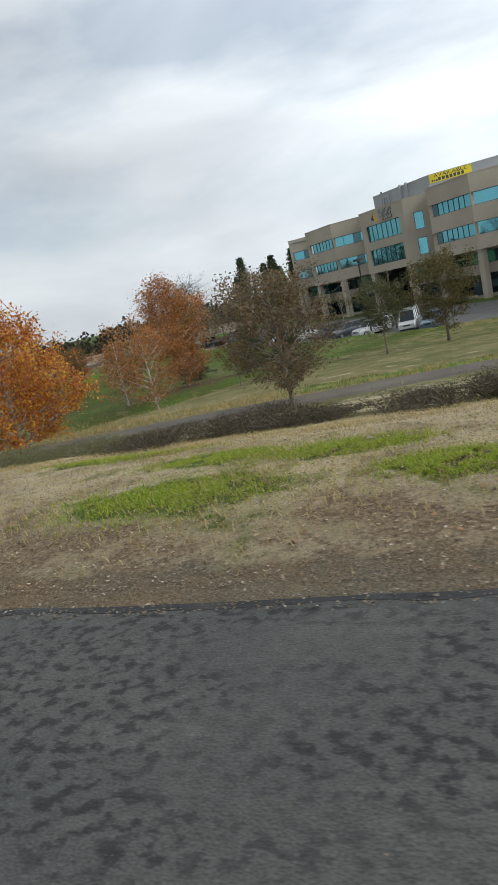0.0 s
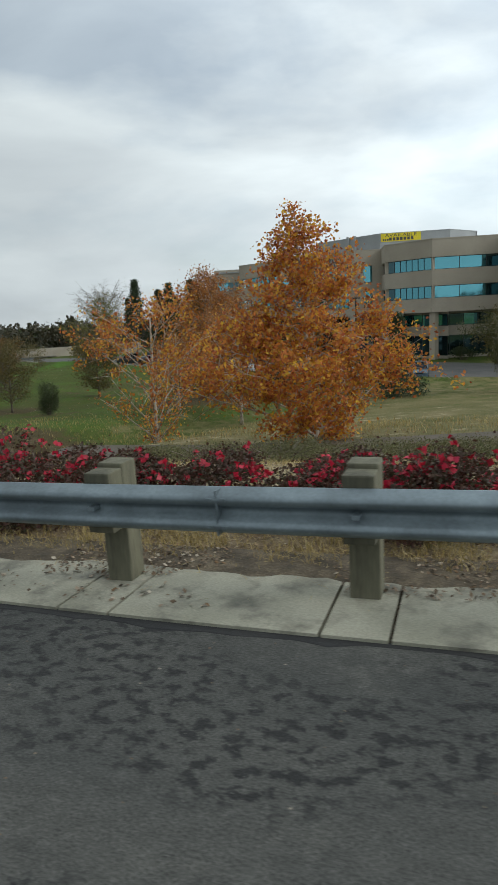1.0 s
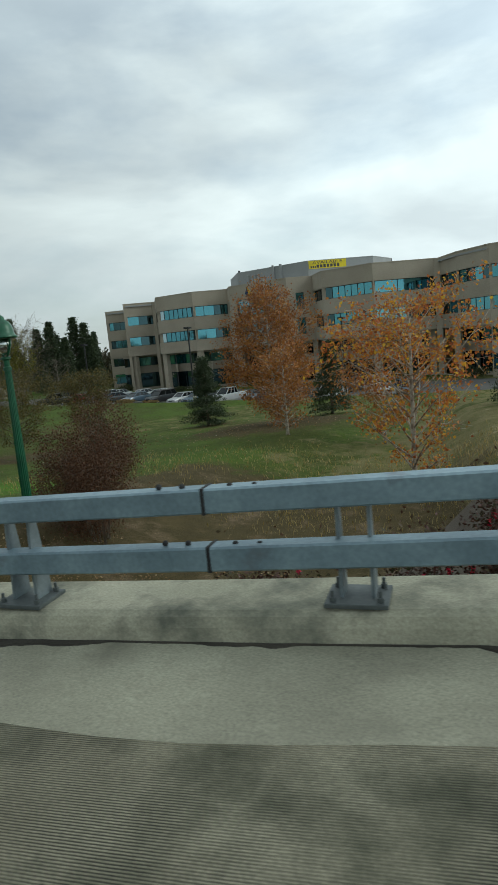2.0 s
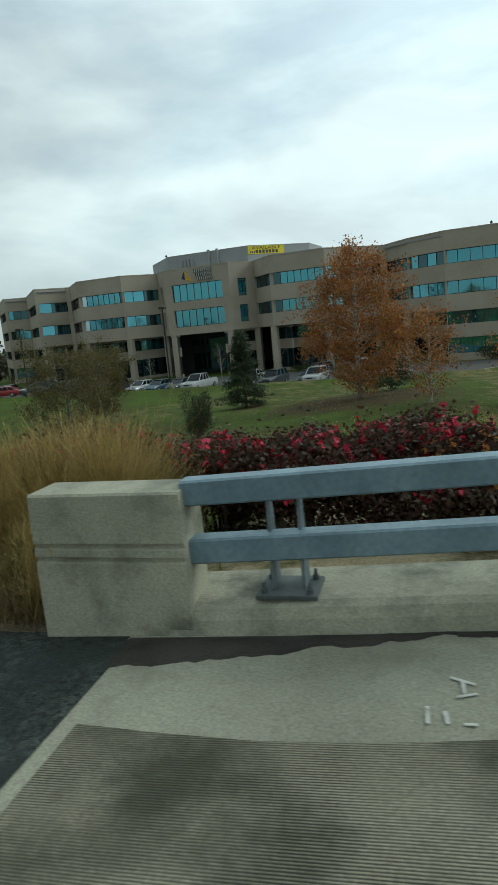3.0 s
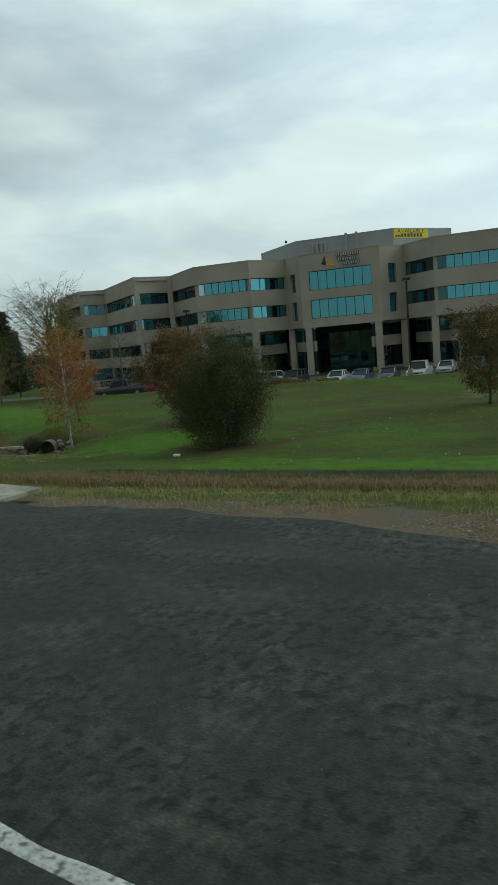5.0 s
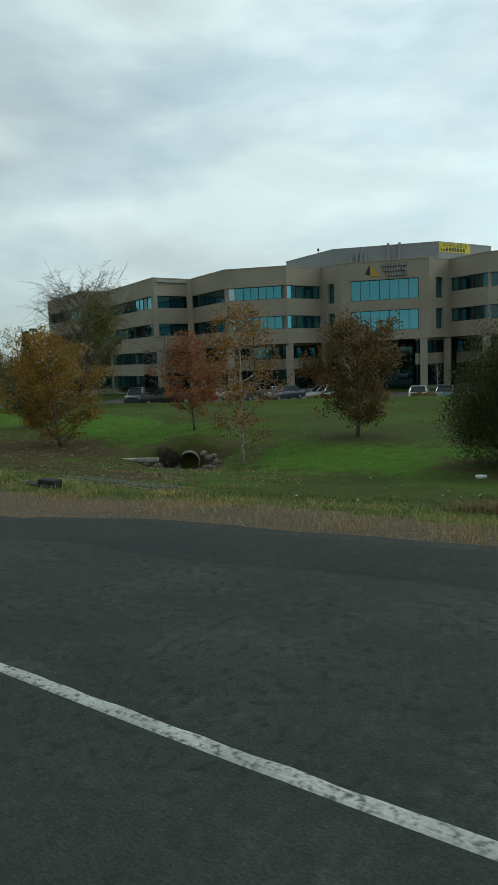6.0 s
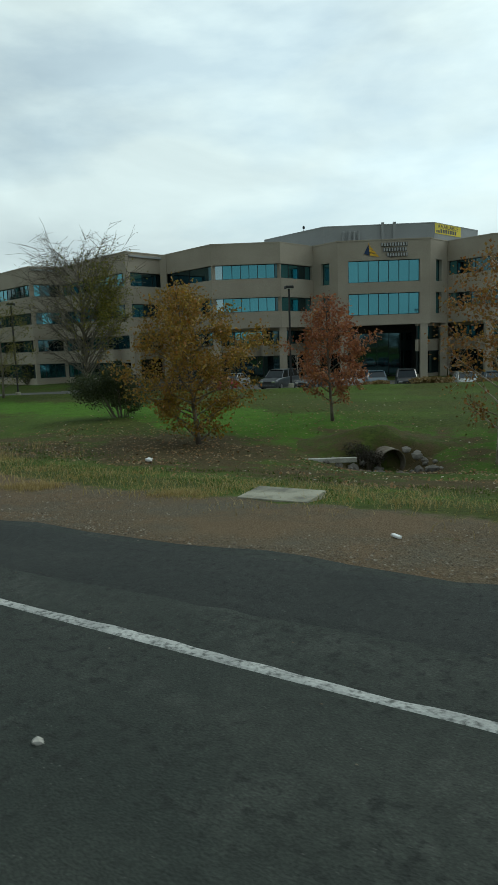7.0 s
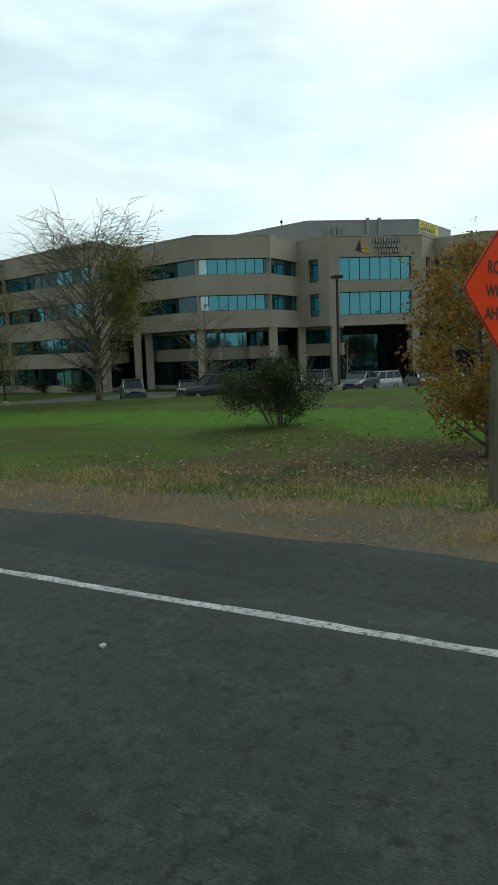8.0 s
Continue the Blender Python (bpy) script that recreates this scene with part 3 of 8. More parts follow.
lush = np.maximum(lush, 0.32 * smooth01(0.0, 0.8, 1 - np.abs(gd - 11.0) / 2.6) * late)
lush = np.maximum(lush, 0.8 * smooth01(0.0, 0.8, 1 - np.abs(gd - 25.0) / 6.0) * late)
faded = 0.80 * (1 - smooth01(30, 58, gs)) * smooth01(9, 12, gd) * (1 - 0.3 * smooth01(30, 46, gd))
faded = np.maximum(faded, 0.42 * smooth01(30, 44, gd) * west * (1 - late))
strip_turf = np.exp(-((gd - 25.0) / 1.8) ** 2) * (1 - smooth01(9, 15, gs))  # bright grass past the path
faded = faded - 0.75 * strip_turf
lush = np.maximum(lush, 0.7 * strip_turf)
duff = np.maximum(duff, 1.0 * ramp_s)
duff = np.maximum(duff, 0.66 * smooth01(0.0, 0.8, 1 - np.abs(gd - 15.0) / 4.6) * smooth01(108, 114, gs) * (1 - 0.8 * smooth01(134, 139, gs)))  # leaf-strewn swale
for key, val in (("faded", faded), ("litter", duff), ("lush", lush), ("dry", dryness), ("mulch", leaf), ("gravel", grit)):
    a = land.attributes.new(key, "FLOAT", "POINT")
    a.data.foreach_set("value", np.clip(val, -0.5, 1).astype(np.float32))
LAND = land_material()
tagged(part("ground", land, LAND), "lawn, dry bank and gravel verge beside a road", "ground", kind="structure")


def strip(name, s0, s1, inner, outer, mat, label, category="road", dz=0.0, step=0.5, cols=6, ragged=0.0, kind="structure", over=None, tuck=0.0):
    """A ribbon that follows the lane between two offsets; over: heights taken from the ground plus so much."""
    ss = np.linspace(s0, s1, max(2, int(round((s1 - s0) / step)) + 1))
    V, F, uv = [], [], []
    for i, s in enumerate(ss):
        a = inner(s) if callable(inner) else inner
        b = outer(s) if callable(outer) else outer
        b += ragged * noise.noise((s * 0.9, 3.3, 0)) + 0.5 * ragged * noise.noise((s * 3.7, 1.3, 0))
        for k in range(cols + 1):
            d = a + (b - a) * k / cols
            p = road_xyz(s, d, dz - (tuck if k in (0, cols) else 0.0))
            V.append([float(v) for v in p])
            uv.append((s, d))
    if over is not None:
        z = ground_z([v[0] for v in V], [v[1] for v in V])
        for v, h in zip(V, z):
            v[2] = float(h) + over
    n = cols + 1
    for i in range(len(ss) - 1):
        for k in range(cols):
            F.append((i * n + k, (i + 1) * n + k, (i + 1) * n + k + 1, i * n + k + 1)[::-1])
    me = from_lists(V, F, name)
    lay = me.uv_layers.new(name="UVMap")
    lay.data.foreach_set("uv", [c for p in me.polygons for vi in p.vertices for c in uv[vi]])
    return tagged(part(name, me, mat), label, category, kind=kind)


strip("road", -150, BRIDGE[0], -8.5, lambda s: float(edge_d(s)), ASPHALT, "worn dark asphalt road with patched surface", ragged=0.14, cols=8)
strip("road", BRIDGE[1] - 0.01, 96, -8.5, lambda s: float(edge_d(s)), ASPHALT_LATE, "worn dark asphalt road with patched surface", ragged=0.16, cols=8)
strip("road", 96, 290, -8.5, lambda s: float(edge_d(s)), ASPHALT_END, "even dark asphalt road with an edge line", ragged=0.16, cols=8)
strip("asphalt_patch", BRIDGE[1] - 0.05, 56.5, -8.0, lambda s: float(edge_d(s)) + 0.02, ASPHALT_MOTTLED, "dark mottled asphalt patch where the bridge ends", dz=0.010, cols=8, ragged=0.1, step=0.25, tuck=0.010)
strip("asphalt_patch", 97, 133, lambda s: float(edge_d(s)) - 1.45 - 0.25 * noise.noise((s * 0.4, 6, 0)) - 0.06 * noise.noise((s * 3, 6, 0)), lambda s: float(edge_d(s)) - 0.03, ASPHALT_NEW, "darker newer asphalt along the road edge", dz=0.004, cols=6, ragged=0.08, step=0.25, tuck=0.010)
LINE_D = lambda s: float(np.interp(s, [60, 83.5, 86.3, 102, 105, 107, 108.6, 110.4, 112.4, 114.4, 117, 119.7, 122, 124.3, 127, 129, 131.8, 140], [0.4, 1.49, 1.66, 2.58, 2.67, 2.70, 2.75, 2.92, 3.08, 3.15, 3.24, 3.43, 3.58, 3.74, 3.98, 4.09, 4.20, 4.7]))
strip("edge_line", 64, 140, lambda s: LINE_D(s) + 0.0, lambda s: LINE_D(s) + 0.12, WHITE_PAINT, "worn white painted edge line on the road", "road marking", dz=0.005, cols=4, ragged=0.04, step=0.06, tuck=0.008)
strip("tar_seam", -12, 31.4, lambda s: float(edge_d(s)) - 0.10 - 0.09 * noise.noise((s * 1.3, 4, 0)) - 0.05 * noise.noise((s * 6, 4, 0)), lambda s: float(edge_d(s)) + 0.01, TAR, "dark tarred seam along the asphalt edge", "road", dz=0.004, cols=6, ragged=0.0, step=0.2, tuck=0.012)


# ---------------------------------------------------------------- office building
CX = 4.41           # its middle
ROOF, SOFFIT, BASE = 16.47, 6.2, -0.5
ROWS = [(12.2, 13.93), (8.2, 9.93)]


def face_matrix(p, q):
    d = Vector((q[0] - p[0], q[1] - p[1], 0))
    a = d.normalized()
    m = Matrix.Identity(4)
    m.col[0], m.col[1], m.col[2], m.col[3] = (*a, 0), (-a.y, a.x, 0, 0), (0, 0, 1, 0), (p[0], p[1], 0, 1)
    return m, d.length


def window_row(parent, m, x0, x1, z0, z1, count, mats=(GLASS,), seed=0, depth=0.16, pattern=None):
    """One ribbon window: a dark frame with mullions, and each pane a part of its own."""
    w = bmesh.new()
    fr = 0.07
    add_box(w, (x0, depth - 0.06, z0), (x1, depth + 0.1, z0 + fr), m=m)
    add_box(w, (x0, depth - 0.06, z1 - fr), (x1, depth + 0.1, z1), m=m)
    cuts = [k / count for k in range(count + 1)] if not pattern else [sum(q[0] for q in pattern[:k]) for k in range(len(pattern))] + [1.0]
    for k, f in enumerate(cuts):
        x = x0 + (x1 - x0) * f
        a = x0 if k == 0 else (x1 - fr if k == len(cuts) - 1 else x - fr / 2)
        add_box(w, (a, depth - 0.055, z0 + fr), (a + fr, depth + 0.1, z1 - fr), m=m)
    win = part("window", w, FRAME, parent)
    rnd = random.Random(seed)
    for k in range(len(cuts) - 1):
        a, b = x0 + (x1 - x0) * cuts[k], x0 + (x1 - x0) * cuts[k + 1]
        tilt = Matrix.Translation(((a + b) / 2, depth, (z0 + z1) / 2)) @ Matrix.Rotation(rnd.uniform(-0.006, 0.006), 4, "Z") @ Matrix.Rotation(rnd.uniform(-0.004, 0.004), 4, "X")
        hw, hz = (b - a) / 2 - 0.02, (z1 - z0) / 2 - 0.02
        part("pane", box((-hw, 0, -hz), (hw, 0.03, hz), m=m @ tilt), pattern[k][1] if pattern else mats[rnd.randrange(len(mats))], win)
    return win


def facade(parent, p, q, rows=ROWS, low=SOFFIT, pier=0.07, seed=0, pitch=1.5, mats=(GLASS,), top=ROOF, pattern=None):
    """A stretch of wall between two corners with ribbon windows between its bands."""
    m, L = face_matrix(p, q)
    edges = [top] + [z for r in rows for z in (r[1], r[0])] + [low]
    for hi, lo in zip(edges[::2], edges[1::2]):
        part("wall", box((0, 0, lo), (L, 0.6, hi), m=m), WALL, parent)
    for lo, hi in rows:
        part("pier", box((0, 0.003, lo), (pier, 0.6, hi), m=m), WALL, parent)
        part("pier", box((L - pier, 0.003, lo), (L, 0.6, hi), m=m), WALL, parent)
    # a shallow joint line below the coping
    part("coping", box((-0.02, -0.04, top - 0.12), (L + 0.02, 0.5, top + 0.02), m=m), WALL, parent)
    for i, (lo, hi) in enumerate(rows):
        window_row(parent, m, pier, L - pier, lo, hi, max(1, round((L - 2 * pier) / pitch)), mats, seed * 10 + i, 0.42, pattern)
    return m, L


def recessed(parent, p, q, back=2.4, seed=0):
    """The two lower storeys behind the columns."""
    m, L = face_matrix(p, q)
    m = m @ Matrix.Translation((0, back, 0))
    for lo, hi in ((2.7, 4.15), (5.85, SOFFIT), (BASE - 0.3, BASE + 0.3)):
        part("recessed_wall", box((-1.0, 0, lo), (L + 1.0, 0.3, hi), m=m), WALL, parent)
    # dim reflections of the recessed storeys are set by the darker tint
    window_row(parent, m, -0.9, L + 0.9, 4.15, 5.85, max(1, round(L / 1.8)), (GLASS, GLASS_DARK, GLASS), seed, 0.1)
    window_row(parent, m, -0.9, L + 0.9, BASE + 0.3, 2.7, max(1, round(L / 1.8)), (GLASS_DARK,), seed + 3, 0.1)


# the brighter tint stands in for a pane that mirrors pale sky
GLASS_PALE = glass("pale_reflection_glass", (0.50, 0.66, 0.70))
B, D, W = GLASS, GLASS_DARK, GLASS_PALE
# each face's bright and dark reflections are fixed here, pane by pane
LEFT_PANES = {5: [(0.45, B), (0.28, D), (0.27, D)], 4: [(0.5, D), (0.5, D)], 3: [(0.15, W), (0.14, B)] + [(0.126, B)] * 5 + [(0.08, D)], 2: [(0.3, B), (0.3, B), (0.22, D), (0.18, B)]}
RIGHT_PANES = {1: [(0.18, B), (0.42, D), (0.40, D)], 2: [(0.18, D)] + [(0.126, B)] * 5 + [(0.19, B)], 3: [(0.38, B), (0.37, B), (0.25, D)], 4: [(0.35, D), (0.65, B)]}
building = thing("office_building", "four-storey tan stucco office building with teal ribbon windows", "building", (0, 0, 0))
half = [(5.7, -0.75), (8.6, 2.5), (12.8, -2.15), (21.3, -2.28), (28.4, 5.1), (32.5, 0.4)]
left = [(CX - u, y) for u, y in half] + [(-40.9, 13.4), (-44.6, 10.9), (-57.2, 23.2)]
right = [(CX + u, y) for u, y in half] + [(42.2, -3.0), (58.0, -3.2), (66.0, 6.0)]
plan = left[::-1] + right
for i, (p, q) in enumerate(zip(plan[:-1], plan[1:])):
    if abs(p[0] - CX) < 6 and abs(q[0] - CX) < 6:
        continue
    L = math.dist(p, q)
    if max(abs(p[0] - CX), abs(q[0] - CX)) < 9:  # chamfer beside the middle block
        facade(building, p, q, [(11.35, 14.0), (7.35, 10.0)], pier=1.45, seed=i, pitch=1.5, mats=(GLASS,))
        recessed(building, p, q, 1.2, i)
        continue
    far_wing = q[0] < -27 or p[0] > 37
    if far_wing:
        # the left wing mixes in dark panes for its dimmer reflections
        facade(building, p, q, ROWS + [(4.2, 5.93), (0.3, 2.4)], low=BASE - 0.6, seed=i, mats=(GLASS, GLASS_DARK) if q[0] < -27 else (GLASS,))
    else:
        k = [round(abs(v[0] - CX), 2) for v in (p, q)]
        n_of = {round(u, 2): j for j, (u, y) in enumerate(half)}
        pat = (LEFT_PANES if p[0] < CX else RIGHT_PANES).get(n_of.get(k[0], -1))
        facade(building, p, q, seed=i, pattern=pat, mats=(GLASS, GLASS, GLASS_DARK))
        recessed(building, p, q, seed=i)
# middle block: two tall windows of seven panes over an open entrance
cl, cr = (CX - 5.7, -0.75), (CX + 5.7, -0.75)
m, L = face_matrix(cl, cr)
for lo, hi in ((14.0, ROOF), (10.0, 11.35), (6.1, 7.35)):
    part("front_wall", box((0, 0, lo), (L, 0.5, hi), m=m), WALL, building)
for lo, hi in ((11.35, 14.0), (7.35, 10.0)):
    part("pier", box((0, 0.003, lo), (1.3, 0.5, hi), m=m), WALL, building)
    part("pier", box((L - 1.3, 0.003, lo), (L, 0.5, hi), m=m), WALL, building)
part("coping", box((-0.03, -0.05, ROOF - 0.13), (L + 0.03, 0.6, ROOF + 0.03), m=m), WALL, building)
for k, (lo, hi) in enumerate(((11.35, 14.0), (7.35, 10.0))):
    window_row(building, m, 1.3, L - 1.3, lo, hi, 7, (GLASS,), 90 + k, 0.35)
# the entrance's shade is put into its dark wall and pane colours
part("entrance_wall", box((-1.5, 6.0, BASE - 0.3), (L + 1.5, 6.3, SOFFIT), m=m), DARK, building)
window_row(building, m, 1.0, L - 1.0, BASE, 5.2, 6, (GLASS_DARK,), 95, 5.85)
# columns
for x, y, w in [(px, py, 0.95) for px, py in ((CX - 21.0, -1.4), (CX - 12.7, -1.5), (CX + 12.7, -1.5), (CX + 21.0, -1.4), (CX - 5.0, -0.2), (CX + 5.0, -0.2), (CX - 27.0, 5.6), (CX + 27.0, 5.6), (CX - 8.3, 3.1), (CX + 8.3, 3.1), (-27.6, 1.7), (36.4, 1.7))]:
    part("column", box((x - w / 2, y - w / 2, ground_at(x, y) - 0.4), (x + w / 2, y + w / 2, SOFFIT + 0.02), 0.04), WALL, building)
for x, y in ((CX - 28.4, 5.1), (CX + 28.4, 5.1)):  # full-height pier in each notch
    part("pier", box((x - 0.45, y - 0.55, BASE - 0.6), (x + 0.45, y + 0.35, ROOF - 0.02), 0.03), WALL, building)
# roof, soffit and back
back = [(66.0, 26.0), (CX + 22, 30.0), (CX - 22, 30.0), (-46.0, 37.0)]
outline = plan + back


def flat(name, pts, z, mat, parent, thick=0.25):
    bm = bmesh.new()
    vs = [bm.verts.new((x, y, z)) for x, y in pts]
    f = bm.faces.new(vs)
    bmesh.ops.triangulate(bm, faces=[f])
    r = bmesh.ops.extrude_face_region(bm, geom=bm.faces[:])
    bmesh.ops.translate(bm, vec=(0, 0, -thick), verts=[g for g in r["geom"] if isinstance(g, bmesh.types.BMVert)])
    bmesh.ops.recalc_face_normals(bm, faces=bm.faces[:])
    return part(name, bm, mat, parent)


def inset(pts, k):
    cx, cy = CX, 15.0
    out = []
    for x, y in pts:
        v = Vector((cx - x, cy - y)).normalized()
        out.append((x + v.x * k, y + v.y * k))
    return out


flat("roof", inset(outline, 0.5), ROOF - 0.4, WALL_GREY, building)
flat("soffit", inset(outline, 0.25), SOFFIT + 0.25, WALL, building, 0.2)
for p, q in zip(outline[len(plan) - 1:], outline[len(plan):] + [outline[0]]):
    part("back_wall", box((0, 0, BASE - 0.5), (math.dist(p, q), 0.4, ROOF), m=face_matrix(p, q)[0]), WALL, building)
# plant room on the roof
pent = [(-10.45, 12.6), (-2.6, 4.05), (11.64, 4.0), (19.6, 11.9), (19.6, 20.0), (-10.45, 20.0)]
for p, q in zip(pent, pent[1:] + pent[:1]):
    mm, LL = face_matrix(p, q)
    bb = box((0, 0, ROOF - 0.5), (LL, 0.35, 19.08), m=mm)
    add_box(bb, (-0.02, -0.03, 18.96), (LL + 0.02, 0.38, 19.1), m=mm)
    part("plant_room_wall", bb, WALL_GREY, building)
flat("plant_room_roof", inset(pent, 0.3), 18.9, WALL_GREY, building)

# letters on the front are plain bars; beside them a striped triangle
YELLOW_B = material("yellow_emblem_paint", (0.85, 0.50, 0.03), None, 0.5, scale=3, fine=20, bump=0.1, depth=0)
PALE_LETTERS = material("pale_sign_letters", (0.50, 0.50, 0.49), None, 0.45, 0.3, scale=3, fine=20, bump=0.1, depth=0)
BARS = material("dark_sign_letters", (0.07, 0.065, 0.06), None, 0.6, scale=3, fine=20, bump=0.1, depth=0)
BLUE_L = material("blue_logo_paint", (0.012, 0.04, 0.12), None, 0.5, scale=3, fine=20, bump=0.1, depth=0)
BANNER = material("yellow_banner", (0.78, 0.62, 0.02), (0.66, 0.52, 0.02), 0.6, scale=0.8, fine=12, bump=0.15, depth=0)
sign_w = thing("wall_sign", "striped yellow and blue emblem with three rows of pale lettering", "sign", (CX, -0.75, 15.2))
for r, (z, a, b2) in enumerate(((0.62, -0.35, 2.95), (0.0, -0.1, 2.95), (-0.62, 0.35, 2.95))):
    x = a
    while x < b2 - 0.2:
        bar = part("letter_bar", box((x, -0.17, z - 0.23), (x + 0.26, -0.01, z + 0.23), 0.01), BARS, sign_w)
        part("face", box((x + 0.03, -0.18, z - 0.19), (x + 0.21, -0.171, z + 0.2)), PALE_LETTERS, bar)
        x += 0.33
for k in range(4):
    b1 = bmesh.new()
    z0, z1 = -0.72 + k * 0.4, -0.72 + k * 0.4 + 0.29
    w0, w1 = 1.15 * (1 - k / 4.0), 1.15 * (1 - (k + 0.73) / 4.0)
    lean = 0.12
    vs = [b1.verts.new((x, y, z)) for y in (-0.1, -0.02) for x, z in ((-1.75 - 0.05 * k, z0 + lean), (-1.75 - 0.05 * k + w0, z0 - 0.1), (-1.75 - 0.05 * k + w1, z1 - 0.1), (-1.75 - 0.05 * k, z1 + lean))]
    for f in ((0, 1, 2, 3), (7, 6, 5, 4), (0, 4, 5, 1), (1, 5, 6, 2), (2, 6, 7, 3), (3, 7, 4, 0)):
        b1.faces.new([vs[i] for i in f])
    bmesh.ops.recalc_face_normals(b1, faces=b1.faces[:])
    part("emblem_stripe", b1, YELLOW_B, sign_w)
b1 = bmesh.new()
vs = [b1.verts.new((x, y, z)) for y in (-0.09, -0.02) for x, z in ((-1.82, -0.6), (-1.82, 0.85), (-2.45, -0.35))]
for f in ((0, 1, 2), (5, 4, 3), (0, 3, 4, 1), (1, 4, 5, 2), (2, 5, 3, 0)):
    b1.faces.new([vs[i] for i in f])
bmesh.ops.recalc_face_normals(b1, faces=b1.faces[:])
part("emblem_side", b1, BLUE_L, sign_w)

mm, LL = face_matrix(pent[2], pent[3])
banner = thing("letting_banner", "yellow banner with black letters on the roof wall", "banner", (0, 0, 0))
part("sheet", box((0.15, -0.05, 17.72), (6.55, -0.03, 19.0), m=mm), BANNER, banner)
me = text_mesh("AVAILABLE", 0.72, 0.004)
me.transform(mm @ Matrix.Translation((3.35, -0.056, 18.66)) @ Matrix.Rotation(math.pi / 2, 4, "X") @ Matrix.Diagonal((1.45, 1, 1, 1)))
part("lettering", me, BARS, banner)
x = 0.45
for k in range(10):
    w = 0.34 if k < 3 else 0.58
    h = 0.3 if k < 3 else 0.48
    part("number_bar", box((x, -0.058, 17.86), (x + w * 0.72, -0.051, 17.86 + h), m=mm), BARS, banner)
    x += w
# vents and pipes against the roof wall
for x in (-0.1, 0.7, 1.3, 1.9):
    v = thing("roof_pipe", "grey vent pipe rising from the roof", "pipe", (x, 3.6, ROOF - 0.4), group="roof pipes")
    part("pipe", lathe([(0.16, 0), (0.16, 2.0), (0.2, 2.02), (0.2, 2.2), (0.02, 2.25)], "pipe", 12), WALL_GREY, v)
for x in (5.0, 6.5):
    v = thing("roof_duct", "grey square vent duct above the parapet", "duct", (x, 3.8, ROOF - 0.4), group="roof ducts")
    part("duct", box((-0.18, -0.18, 0), (0.18, 0.18, 3.2), 0.02), WALL_GREY, v)
for x, y, h in ((-5.0, 8.0, 19.0), (48.0, 2.0, ROOF)):
    v = thing("roof_antenna", "thin roof antenna with a small box", "antenna", (x, y, h - 0.3))
    part("mast", tubes_mesh([tube([(0, 0, 0), (0, 0, 1.3)], [0.05, 0.04], 6)], "mast"), FRAME, v)
    part("box", box((-0.15, -0.1, 0.9), (0.15, 0.1, 1.2), 0.02), FRAME, v)


# ---------------------------------------------------------------- plants
def cards(centres, sizes, aspect, rnd, name, fold=0.25, up=0.0):
    """Loose leaves: four-cornered, folded along the middle, turned at random."""
    c = np.asarray(centres)
    n = len(c)
    a = rnd.normal(size=(n, 3))
    a[:, 2] += up
    a /= np.linalg.norm(a, axis=1)[:, None]
    r = rnd.normal(size=(n, 3))
    b = np.cross(a, r)
    b /= np.linalg.norm(b, axis=1)[:, None] + 1e-9
    k = np.cross(a, b)
    s = np.asarray(sizes)[:, None]
    V = np.empty((n, 4, 3))
    V[:, 0], V[:, 2] = c - a * s * 0.5, c + a * s * 0.5
    V[:, 1], V[:, 3] = c + b * s * aspect * 0.5 + k * s * fold * 0.5, c - b * s * aspect * 0.5 + k * s * fold * 0.5
    return quad_mesh(V, name)


def quad_mesh(V, name):
    n = len(V)
    me = bpy.data.meshes.new(name)
    me.vertices.add(n * 4)
    me.vertices.foreach_set("co", V.reshape(-1).astype(np.float32))
    me.loops.add(n * 4)
    me.loops.foreach_set("vertex_index", np.arange(n * 4, dtype=np.int32))
    me.polygons.add(n)
    me.polygons.foreach_set("loop_start", np.arange(0, n * 4, 4, dtype=np.int32))
    me.update(calc_edges=True)
    return me


